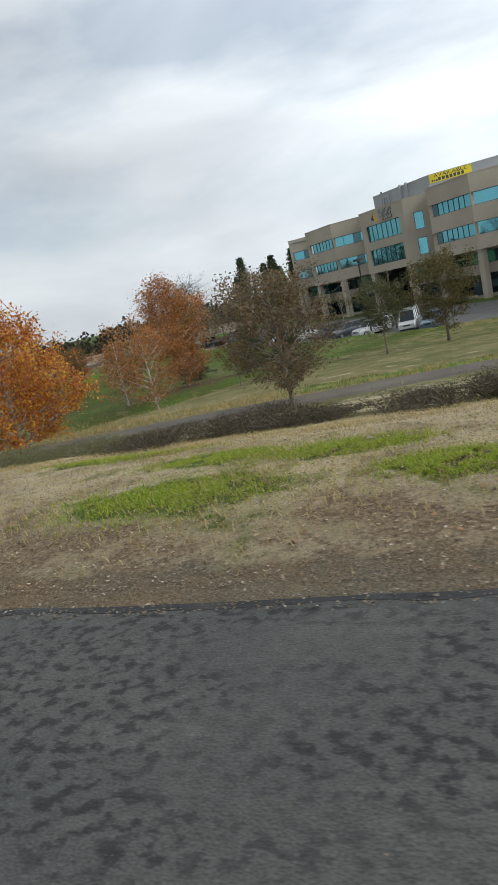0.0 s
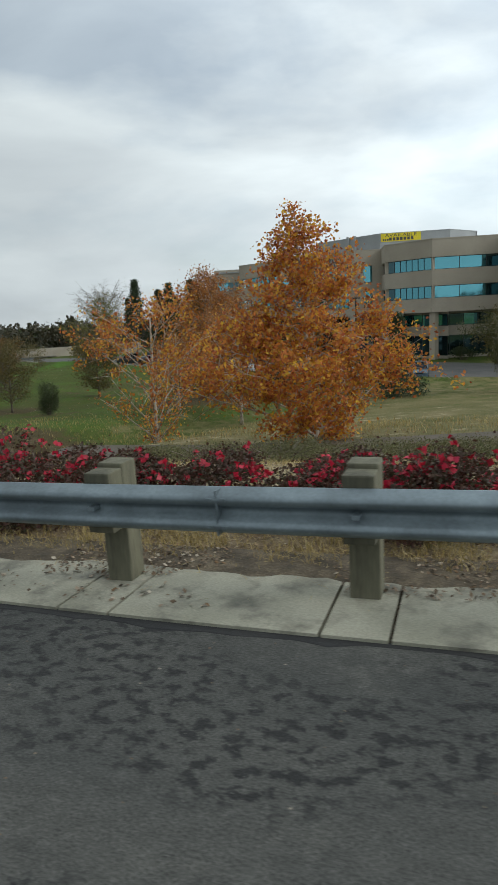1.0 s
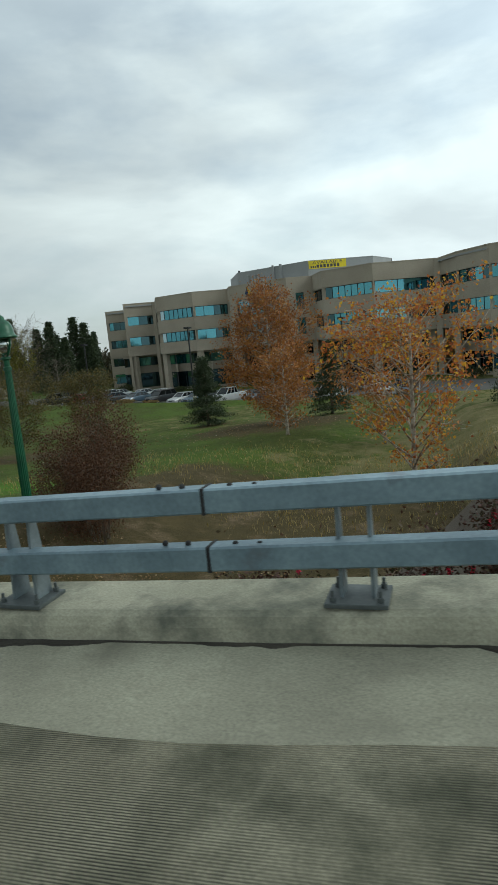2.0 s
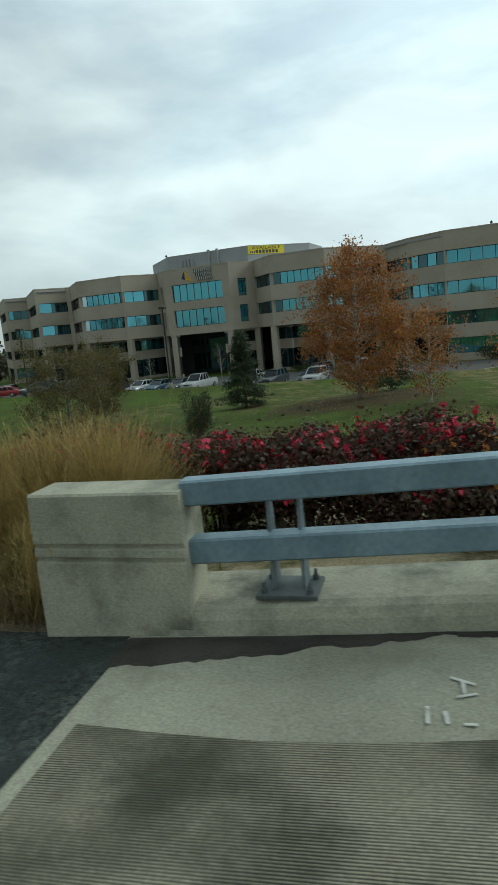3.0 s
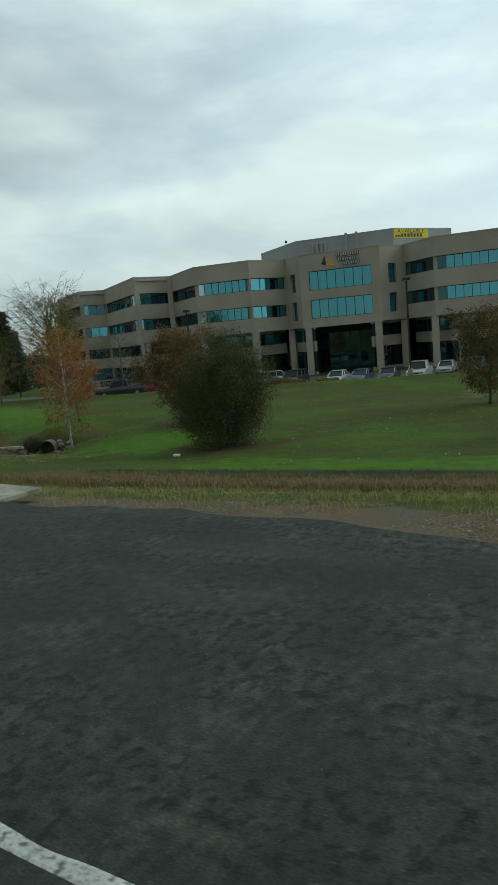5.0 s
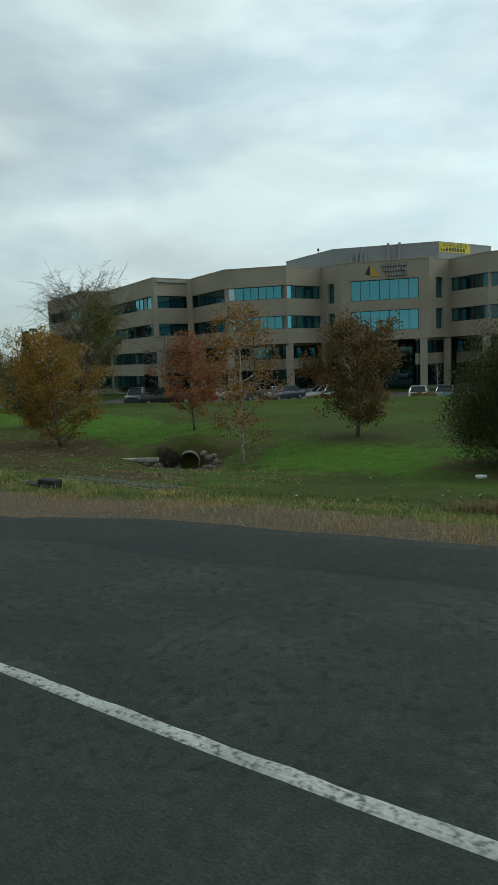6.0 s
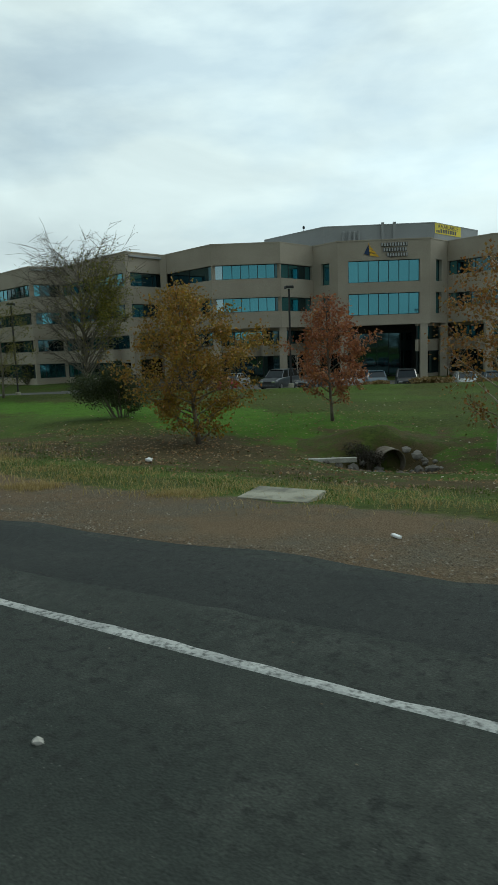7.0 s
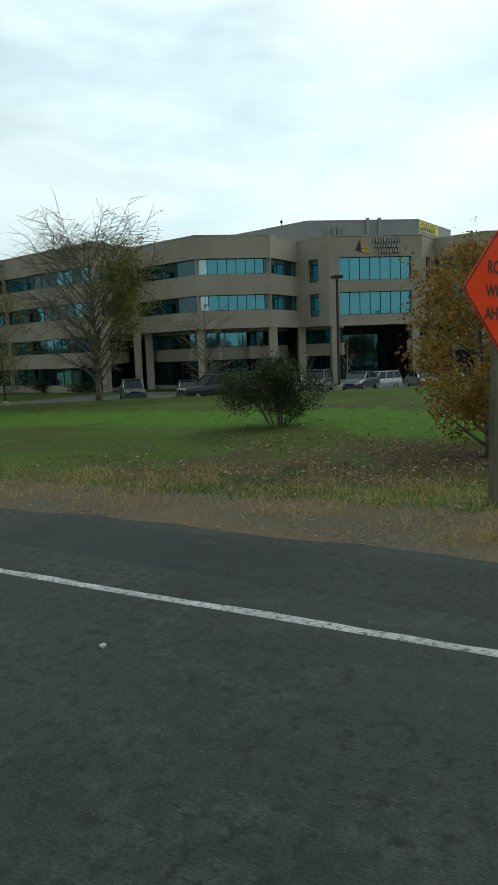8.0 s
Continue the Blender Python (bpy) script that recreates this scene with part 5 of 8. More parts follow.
kerb = thing("bridge_kerb", "rounded pale concrete kerb stained along its foot", "kerb", kind="structure")
k_prof = [(0.0, 0.0), (0.02, 0.10), (0.05, 0.165), (0.10, 0.195), (0.62, 0.205), (0.64, 0.19), (0.64, -0.3), (0.0, -0.3)]
for a, b in ((BRIDGE[0] - 0.3, 40.9), (40.92, 49.22), (49.28, BRIDGE[1] - 0.3)):
    sweep("kerb_stone", k_prof, a, b, KERB_D, 0.0, PARAPET, kerb)
joint = strip("expansion_joint", 49.21, 49.29, -8.0, KERB_D, BLACK_P, "dark tarred expansion joint across the deck", "joint", dz=0.011, cols=8, step=0.045)

RAIL_POSTS = [35.1, 37.75, 40.45, 43.1, 45.7, 48.36, 51.07]
railing = thing("bridge_railing", "two blue-grey steel tube rails on plate posts", "railing")
tube_prof = [(-0.08, -0.072), (-0.065, -0.085), (0.065, -0.085), (0.08, -0.072), (0.08, 0.072), (0.065, 0.085), (-0.065, 0.085), (-0.08, 0.072)]
for h in (0.54, 0.935):
    rail = sweep("rail", tube_prof, 32.6, 51.75, KERB_D + 0.18, h, STEEL_RAIL, railing)
    for s in (36.1, 41.4, 46.7):
        b = bmesh.new()
        m = on_road(s, KERB_D + 0.18, h)
        add_box(b, (-0.012, -0.084, -0.089), (0.012, 0.084, 0.089), m=m)
        for k in (-0.34, -0.17, 0.17, 0.34):
            bmesh.ops.create_uvsphere(b, u_segments=8, v_segments=5, radius=0.022, matrix=m @ Matrix.Translation((k, 0.0, 0.088)))
        part("splice", b, RUBBER, rail)
for s in RAIL_POSTS:
    post = new("rail_post")
    post.matrix_basis = on_road(s, KERB_D + 0.24, 0.205)
    post.parent = railing
    part("base_plate", box((-0.2, -0.17, 0.0), (0.2, 0.17, 0.03), 0.006), DARK_STEEL, post)
    for sx in (-0.1, 0.1):  # two flanges that taper to the top
        b = bmesh.new()
        vs = [b.verts.new((sx + e * 0.011, y, z)) for e in (-1, 1) for y, z in ((-0.13, 0.03), (0.06, 0.03), (0.05, 0.30), (0.03, 0.78), (-0.03, 0.78), (-0.09, 0.35))]
        b.faces.new(vs[:6])
        b.faces.new(vs[6:][::-1])
        for k in range(6):
            b.faces.new((vs[k], vs[6 + k], vs[6 + (k + 1) % 6], vs[(k + 1) % 6]))
        bmesh.ops.recalc_face_normals(b, faces=b.faces[:])
        part("flange", b, GALV, post)
    for z in (0.335, 0.73):
        part("tie", box((-0.09, -0.03, z - 0.02), (0.09, 0.01, z + 0.02), 0.004), STEEL_RAIL, post)
    for x in (-0.15, 0.15):
        for y in (-0.12, 0.12):
            b = bmesh.new()
            bmesh.ops.create_cone(b, cap_ends=True, segments=6, radius1=0.022, radius2=0.022, depth=0.03, matrix=Matrix.Translation((x, y, 0.045)))
            bmesh.ops.create_cone(b, cap_ends=True, segments=8, radius1=0.011, radius2=0.011, depth=0.05, matrix=Matrix.Translation((x, y, 0.075)))
            part("bolt", b, DARK_STEEL, post)

for s0, s1 in ((51.75, 52.85), (31.2, 32.6)):
    block = thing("parapet_end", "pale concrete parapet end block with two grooves", "parapet", on_road((s0 + s1) / 2, KERB_D + 0.2, 0).translation, road_turn((s0 + s1) / 2), kind="structure")
    w = (s1 - s0) / 2
    b = bmesh.new()
    prof = [(-0.19, -0.25), (0.19, -0.25), (0.19, 0.52), (0.165, 0.53), (0.165, 0.555), (0.19, 0.565), (0.19, 0.615), (0.165, 0.625), (0.165, 0.65), (0.19, 0.66), (0.185, 0.985), (0.17, 1.0), (-0.17, 1.0), (-0.19, 0.98)]
    ends = [[b.verts.new((x, y, z)) for y, z in prof] for x in (-w, w)]
    b.faces.new(ends[0][::-1])
    b.faces.new(ends[1])
    for k in range(len(prof)):
        j = (k + 1) % len(prof)
        b.faces.new((ends[0][k], ends[0][j], ends[1][j], ends[1][k]))
    bmesh.ops.recalc_face_normals(b, faces=b.faces[:])
    part("block", b, PARAPET, block)

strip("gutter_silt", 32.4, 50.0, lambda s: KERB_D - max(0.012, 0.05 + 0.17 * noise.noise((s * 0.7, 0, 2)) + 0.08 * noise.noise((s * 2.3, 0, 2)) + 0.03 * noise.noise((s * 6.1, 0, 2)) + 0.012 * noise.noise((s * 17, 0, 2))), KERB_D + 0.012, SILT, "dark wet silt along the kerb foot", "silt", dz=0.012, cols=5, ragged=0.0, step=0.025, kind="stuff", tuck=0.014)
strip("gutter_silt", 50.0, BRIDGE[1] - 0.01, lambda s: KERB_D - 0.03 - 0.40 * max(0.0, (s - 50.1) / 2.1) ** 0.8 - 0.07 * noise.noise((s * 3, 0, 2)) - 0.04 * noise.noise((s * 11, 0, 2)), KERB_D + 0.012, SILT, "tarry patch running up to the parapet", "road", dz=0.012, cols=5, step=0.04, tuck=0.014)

# ---------------------------------------------------------------- guard rail before the bridge
pad = thing("concrete_pad", "cracked pale concrete strip under a guard rail", "pavement", kind="structure")
cuts = [10.05]
for p in (14.6, 16.53, 18.46, 20.4, 22.33, 24.26, 26.2, 28.1, 30.0):
    cuts += [p - 0.22, p + 0.21]
cuts = sorted(cuts)[:1] + [11.9] + sorted(cuts)[1:] + [31.6]
for i, (a, b) in enumerate(zip(cuts[:-1], cuts[1:])):
    bm = bmesh.new()
    n = 6
    rows = []
    for k in range(n + 1):
        s = a + 0.012 + (b - a - 0.024) * k / n
        near = float(edge_d(s)) - 0.02
        far = 4.36 + 0.16 * noise.noise((s * 1.2, 0, 5)) + 0.08 * noise.noise((s * 5, 0, 9))
        if s < 11.9:
            far = near + (far - near) * math.sqrt(max(0.02, 1 - ((11.9 - s) / 1.95) ** 2)) + 0.02
        rows.append([road_xyz(s, near, z) for z in (0.025,)] + [road_xyz(s, (near + far) / 2, 0.025), road_xyz(s, far, 0.015), road_xyz(s, far, -0.12), road_xyz(s, near, -0.12)])
    vs = [[bm.verts.new([float(c) for c in p]) for p in r] for r in rows]
    for r, q in zip(vs[:-1], vs[1:]):
        for k in range(5):
            bm.faces.new((r[k], q[k], q[(k + 1) % 5], r[(k + 1) % 5]))
    bm.faces.new(vs[0][::-1])
    bm.faces.new(vs[-1])
    bmesh.ops.recalc_face_normals(bm, faces=bm.faces[:])
    part("slab", bm, CONCRETE, pad)

guard = thing("guard_rail", "galvanised W-beam guard rail on weathered wooden posts", "guard rail")
W_BEAM = [(0.0, -0.155), (-0.02, -0.135), (-0.075, -0.118), (-0.092, -0.095), (-0.092, -0.075), (-0.07, -0.05), (0.0, -0.022), (0.0, 0.022), (-0.07, 0.05), (-0.092, 0.075), (-0.092, 0.095), (-0.075, 0.118), (-0.02, 0.135), (0.0, 0.155)]
beam_prof = W_BEAM + [(o + 0.012, u) for o, u in W_BEAM[::-1]]
GR_D = 3.74
GR_H = 0.67
beam = sweep("beam", beam_prof, 14.8, 31.8, GR_D, GR_H, GALV, guard, step=0.3)
beam.data.polygons.foreach_set("use_smooth", [True] * len(beam.data.polygons))
for s in (15.58, 19.4, 23.2, 27.0, 30.8):
    b = bmesh.new()
    m = on_road(s, GR_D, GR_H)
    add_box(b, (-0.004, 0.0, -0.15), (0.004, 0.09, 0.15), m=m)
    for k in (-0.05, 0.05):
        for z in (-0.09, 0.09):
            add_box(b, (k - 0.018, 0.078, z - 0.012), (k + 0.018, 0.096, z + 0.012), 0.004, m)
    part("splice_bolts", b, GALV, beam)
GUARD_POSTS = [14.72, 16.55, 18.47, 20.4, 22.33, 24.24, 26.2, 28.1, 30.0]
for i, s in enumerate(GUARD_POSTS):
    gp = new("guard_post")
    gp.matrix_basis = on_road(s, GR_D + 0.31, -0.1) @ Matrix.Rotation(random.uniform(-0.06, 0.06), 4, "Z")
    gp.parent = guard
    top = 1.03 + random.uniform(-0.02, 0.03)
    part("post", box((-0.1, -0.1, 0), (0.1, 0.1, top), 0.012), WOOD_POST, gp)
    part("block_out", box((-0.1, 0.102, 0.56), (0.1, 0.29, top - 0.03), 0.012), WOOD_POST, gp)
    part("post_bolt", box((-0.025, 0.29, 0.755), (0.025, 0.40, 0.785), 0.004), GALV, gp)
# end terminal: boxed head with a striped face, ground strut and cable
term = thing("rail_terminal", "boxed steel guard-rail end with a black and yellow striped face", "guard rail", on_road(14.55, GR_D, 0.10).translation, road_turn(14.55))
part("back_plate", box((-0.53, -0.16, 0.34), (0.0, -0.145, 0.80), 0.003), DARK_STEEL, term)
part("top_plate", box((-0.53, -0.16, 0.80), (0.0, 0.14, 0.812), 0.003), GALV, term)
part("bottom_plate", box((-0.53, -0.16, 0.328), (0.0, 0.10, 0.34), 0.003), DARK_STEEL, term)
part("rear_plate", box((-0.23, -0.145, 0.34), (0.0, 0.15, 0.80), 0.003), GALV, term)
part("lip", box((-0.53, 0.128, 0.765), (-0.23, 0.14, 0.80), 0.003), GALV, term)
for x in (0.05, 0.74):
    part("guide_post", box((x, -0.02, 0.37), (x + 0.07, 0.125, 0.75), 0.004), GALV, term)
part("guide_channel", box((0.0, 0.02, 0.70), (0.81, 0.13, 0.725), 0.003), GALV, term)
part("guide_channel", box((0.0, 0.02, 0.39), (0.81, 0.13, 0.41), 0.003), GALV, term)
face = part("striped_face", box((-0.555, -0.22, 0.31), (-0.535, 0.2, 0.87), 0.004), YELLOW_P, term, "yellow plate with black diagonal stripes")


def clip_poly(poly, axis, limit, sign):
    out = []
    for (p0, p1) in zip(poly, poly[1:] + poly[:1]):
        a, c = sign * (p0[axis] - limit), sign * (p1[axis] - limit)
        if a >= 0:
            out.append(p0)
        if a * c < 0:
            f = a / (a - c)
            out.append(tuple(u + (v - u) * f for u, v in zip(p0, p1)))
    return out


for k in range(-3, 4):
    z = 0.36 + k * 0.19
    pts = [(-0.22, z), (0.2, z + 0.42), (0.2, z + 0.515), (-0.22, z + 0.095)]
    pts = clip_poly(clip_poly(pts, 1, 0.316, 1), 1, 0.864, -1) if k > -4 else pts
    if len(pts) > 2:
        b = bmesh.new()
        b.faces.new([b.verts.new((-0.5565, y, h)) for y, h in pts])
        part("stripe", b, BLACK_P, face)
part("ground_strut", box((-0.05, -0.33, 0.08), (2.5, -0.25, 0.17), 0.008), GALV, term)
part("cable", tubes_mesh([tube([(0.55, -0.25, 0.12), (1.5, -0.15, 0.34), (2.3, -0.06, 0.52)], [0.013] * 3, 6)], "cable"), GALV, term)

# ---------------------------------------------------------------- marker, lamp, sign, cabinet
mk = on_road(10.1, 3.98, -0.05)
marker = thing("delineator_post", "white marker paddle with a yellow strip on a steel post", "marker post", mk.translation, road_turn(10.1) + 0.55)
part("post", box((-0.025, -0.014, -0.1), (0.025, 0.014, 0.85), 0.004), GALV, marker)
pan = part("paddle", box((-0.056, 0.016, 0.70), (0.056, 0.032, 1.49), 0.006), WHITE_P, marker)
part("reflector", box((-0.034, 0.034, 0.99), (0.034, 0.040, 1.38), 0.003), YELLOW_P, pan)
part("reflector", box((-0.034, 0.008, 0.99), (0.034, 0.0155, 1.38), 0.003), YELLOW_P, pan)

lx, ly = 53.75, -83.6
lz = ground_at(lx, ly)
lamp = thing("street_lamp", "green fluted lamp post with a domed bell top", "street lamp", (lx, ly, lz))
H = 8.1 - lz
V, F = [], []
hs = [0, 0.35, 0.4, 0.9, 1.0, 3.0, H - 1.3, H - 1.2]
rs = [0.2, 0.2, 0.15, 0.14, 0.11, 0.10, 0.068, 0.068]
n = 32
for h, r in zip(hs, rs):
    for k in range(n):
        a = 2 * math.pi * k / n
        q = r * (1 - (0.10 if (k % 2 and 0.95 < h < H - 1.25) else 0))
        V.append((q * math.cos(a), q * math.sin(a), h))
for i in range(len(hs) - 1):
    for k in range(n):
        F.append((i * n + k, i * n + (k + 1) % n, (i + 1) * n + (k + 1) % n, (i + 1) * n + k))
part("pole", from_lists(V, F, "pole"), LAMP_GREEN, lamp)
part("collar", lathe([(0.068, H - 1.2), (0.085, H - 1.19), (0.085, H - 1.12), (0.055, H - 1.1), (0.06, H - 0.98), (0.10, H - 0.95), (0.10, H - 0.91), (0.05, H - 0.9)], "collar"), LAMP_GREEN, lamp, smooth=False)
ring = []
for sgn in (-1, 1):
    pts = [(sgn * (0.05 + 0.17 * math.sin(t * 1.75)), 0, H - 0.91 + 0.42 * t) for t in np.linspace(0, 1, 9)]
    ring.append(tube(pts, [0.024] * 9, 8))
yoke = part("yoke", tubes_mesh(ring, "yoke"), LAMP_GREEN, lamp, smooth=True)
part("hood", lathe([(0.29, H - 0.53), (0.30, H - 0.50), (0.245, H - 0.46), (0.235, H - 0.38), (0.21, H - 0.28), (0.16, H - 0.20), (0.085, H - 0.155), (0.08, H - 0.11), (0.055, H - 0.08), (0.03, H - 0.06), (0.018, H - 0.05), (0.022, H - 0.03), (0.002, H)], "hood", 28), LAMP_GREEN, lamp, smooth=True)
part("globe", lathe([(0.05, H - 0.86), (0.12, H - 0.80), (0.155, H - 0.68), (0.15, H - 0.54)], "globe", 20), LENS, lamp, smooth=True)

sx, sy = -16.97, -67.95
sign = thing("road_work_sign", "orange diamond road work sign on a wooden post", "road sign", (sx, sy, ground_at(sx, sy)), math.atan2(0.75, 1.36))
sz = 4.15 - ground_at(sx, sy)
part("post", box((-0.06, 0.012, -0.3), (0.06, 0.10, sz + 0.72), 0.008), WOOD_POST, sign, "weathered wooden post")


def diamond(r, t0, t1, name, mat, parent, corner=0.07):
    bm = bmesh.new()
    ring = []
    for k in range(4):
        a = k * math.pi / 2
        tip = Vector((math.cos(a) * r, math.sin(a) * r))
        nxt, prv = (Vector((math.cos(a + w) * r, math.sin(a + w) * r)) for w in (math.pi / 2, -math.pi / 2))
        p, q = tip + (prv - tip).normalized() * corner, tip + (nxt - tip).normalized() * corner
        for f in (0, 0.33, 0.67, 1):
            ring.append(p * (1 - f) ** 2 + tip * 2 * f * (1 - f) + q * f * f)
    front = [bm.verts.new((v.x, t0, v.y + sz)) for v in ring]
    back_v = [bm.verts.new((v.x, t1, v.y + sz)) for v in ring]
    bm.faces.new(front)
    bm.faces.new(back_v[::-1])
    for i in range(len(ring)):
        j = (i + 1) % len(ring)
        bm.faces.new((front[i], back_v[i], back_v[j], front[j]))
    bmesh.ops.recalc_face_normals(bm, faces=bm.faces[:])
    return part(name, bm, mat, parent)


plate = diamond(0.845, -0.004, 0.004, "plate", ORANGE_S, sign)
diamond(0.825, -0.0065, -0.0045, "black_border", BLACK_P, plate)
diamond(0.795, -0.0095, -0.0075, "orange_face", ORANGE_S, plate)
up = Matrix.Rotation(math.pi / 2, 4, "X")
for word, z, wd in (("ROAD", 0.275, 0.95), ("WORK", -0.035, 0.95), ("AHEAD", -0.33, 0.95)):
    letters(word, 0.228, Matrix.Translation((0, -0.012, sz + z)) @ up, BLACK_P, plate, 0.001, wd, bold=0.006)

cs, cd = 92.85, 7.35
cab_m = on_road(cs, cd, -0.08)
cab_s = 0.88
cab = thing("utility_cabinet", "tall grey-blue metal utility cabinet with a louvred door", "cabinet", cab_m.translation, road_turn(cs) + math.radians(8))
cab.matrix_basis = cab.matrix_basis @ Matrix.Diagonal((cab_s, cab_s, cab_s * 1.04, 1))
part("plinth", box((-0.33, -0.45, -0.05), (0.33, 0.45, 0.12), 0.01), CONCRETE, cab)
part("body", box((-0.31, -0.43, 0.12), (0.31, 0.43, 1.62), 0.012), CABINET, cab)
part("top", box((-0.26, -0.36, 1.62), (0.26, 0.36, 1.72), 0.01), CABINET, cab)
door = part("door", box((-0.332, -0.40, 0.2), (-0.312, 0.40, 1.56), 0.006), CABINET, cab)
for r in range(9):
    for c in range(4):
        part("louvre", box((-0.339, -0.24 + c * 0.1, 0.32 + r * 0.04), (-0.333, -0.17 + c * 0.1, 0.342 + r * 0.04)), WHITE_P, door)
part("handle", box((-0.36, -0.36, 0.82), (-0.335, -0.33, 1.02), 0.006), BLACK_P, door)
for k, ch in enumerate("ER 172"):
    if ch != " ":
        letters(ch, 0.12, Matrix.Translation((-0.2, 0.4335, 1.5 - k * 0.135)) @ Matrix.Rotation(math.pi, 4, "Z") @ up, BLACK_P, cab, 0.001)
cpad = thing("cabinet_base", "flat pale concrete slab round a cabinet", "slab", (0, 0, 0), kind="structure")
part("slab", box((-1.4, -0.65, -0.1), (0.55, 0.6, -0.02), 0.01, m=on_road(cs, cd, 0.0)), CONCRETE, cpad)

# ---------------------------------------------------------------- marks sprayed on the asphalt
spray = material("sprayed_white_paint", (0.22, 0.235, 0.225), (0.11, 0.118, 0.112), 0.85, scale=6, fine=70, bump=0.5, depth=0, spots=((0.042, 0.045, 0.04), 14, 0.44, 0.56))
marks = thing("survey_marks", "faded white sprayed survey arrow and letters on asphalt", "road marking", (0, 0, 0))
marks.matrix_basis = on_slope(79.5, 2.43, 0.008)
b = bmesh.new()


def dab(bm, p, q, w):
    p, q = Vector((*p, 0)), Vector((*q, 0))
    n = (q - p).cross(Vector((0, 0, 1))).normalized() * w / 2
    z = Vector((0, 0, 0.0008 * (len(bm.faces) + 1)))
    bm.faces.new([bm.verts.new(v + z) for v in (p - n, q - n, q + n, p + n)])


dab(b, (-0.72, 0.0), (0.62, 0.02), 0.035)
dab(b, (0.62, 0.02), (0.42, 0.09), 0.045)
dab(b, (0.62, 0.02), (0.44, -0.08), 0.045)
dab(b, (-0.72, 0.0), (-0.54, 0.09), 0.045)
dab(b, (-0.72, 0.0), (-0.55, -0.09), 0.045)
dab(b, (0.0, 0.0), (-0.02, -0.62), 0.035)
dab(b, (-0.02, -0.50), (-0.02, -0.68), 0.07)
part("arrow", b, spray, marks)
for word, x, y, sz2 in (("USA", 1.12, 0.02, 0.30), ("TEL", 1.12, -0.43, 0.30), ("50", -0.1, -0.85, 0.30)):
    letters(word, sz2, Matrix.Translation((x, y, 0.001)), spray, marks, 0.0005, 1.25)

# ---------------------------------------------------------------- litter, boards and slabs on the verge
def lump(rnd, r, squash=0.7):
    bm = bmesh.new()
    bmesh.ops.create_icosphere(bm, subdivisions=1, radius=r)
    for v in bm.verts:
        v.co *= rnd.uniform(0.75, 1.2)
        v.co.z *= squash
    return bm


rnd0 = random.Random(5)
ROCK_PALE = material("pale_stone", (0.50, 0.48, 0.43), (0.36, 0.34, 0.30), 0.9, scale=4, fine=30, bump=0.4, depth=0.004)
STICK = (60.1, 3.36)


def tubes_bm(points, r):
    return tubes_mesh([tube(points, [r * 0.8, r, r * 0.6], 6)], "stick")


def litter(name, label, category, s, d, bm, mat, turn=0.0, lift=0.0, group=""):
    p = road_xyz(s, d)
    z = max(ground_at(p[0], p[1]), float(p[2]) if d < edge_d(s) else -99)
    e = thing(name, label, category, (float(p[0]), float(p[1]), z + lift), road_turn(s) + turn, group)
    part("body", bm, mat, e)
    return e


litter("foam_board", "broken white board lying on gravel", "board", 77.9, 6.0, box((-0.37, -0.2, 0.0), (0.37, 0.2, 0.035), 0.01), BOARD, 0.25, 0.02)
litter("foam_board", "broken white board lying in dry grass", "board", 79.6, 5.5, box((-0.24, -0.13, 0.0), (0.24, 0.13, 0.035), 0.01), BOARD, -0.2, 0.0)
litter("foam_board", "thin white board lying in dry grass", "board", 77.4, 6.9, box((-0.28, -0.15, 0.0), (0.28, 0.15, 0.03), 0.008), BOARD, 0.1, 0.02)
litter("paper_plate", "crushed white paper plate on the asphalt", "litter", 79.37, 4.3, lump(rnd0, 0.05, 0.2), WHITE_P, 0, 0.01)
litter("plastic_bag", "scrap of white plastic on the lawn", "litter", 102.7, 21.5, lump(rnd0, 0.2, 0.5), WHITE_P, 0, 0.05)
litter("plastic_bag", "scrap of white plastic on the lawn", "litter", 126.5, 14.6, lump(rnd0, 0.13, 0.6), WHITE_P, 0, 0.05)
litter("white_stake", "long white stake lying on gravel", "stake", 124.5, 6.7, box((-0.42, -0.022, 0.0), (0.42, 0.022, 0.022), 0.004), BOARD, math.radians(8), 0.0)
litter("concrete_slab", "flat pale concrete cover slab on the verge", "slab", 116.85, 8.7, box((-0.58, -0.42, -0.05), (0.58, 0.42, 0.07), 0.012), CONCRETE, 0.12, 0.0)
litter("concrete_slab", "flat pale concrete cover slab among dry leaves", "slab", 17.3, 5.5, box((-1.1, -0.2, -0.05), (1.1, 0.2, 0.05), 0.012), CONCRETE, 0.0, 0.0)
litter("rubber_block", "black rubber tread block lying in grass", "debris", 109.35, 9.1, box((-0.27, -0.14, 0.0), (0.27, 0.14, 0.2), 0.05), RUBBER, 0.1, 0.0)
litter("rubber_strip", "flattened black rubber strip in grass", "debris", 110.3, 9.2, box((-0.3, -0.12, 0.0), (0.3, 0.12, 0.07), 0.03), RUBBER, 0.0, 0.0)
litter("foam_scrap", "small broken piece of white foam on gravel", "litter", 114.1, 6.7, box((-0.07, -0.025, 0.0), (0.07, 0.025, 0.03), 0.01), WHITE_P, -0.6, 0.01)
litter("hub_cap", "small white lid on bare soil", "litter", 6.4, 3.68, lump(rnd0, 0.085, 0.3), WHITE_P, 0, 0.03)
litter("concrete_slab", "flat pale concrete cover slab in bark mulch", "slab", 8.05, 4.88, box((-0.52, -0.25, -0.06), (0.52, 0.25, 0.025), 0.008), CONCRETE, 0.06, 0.02)
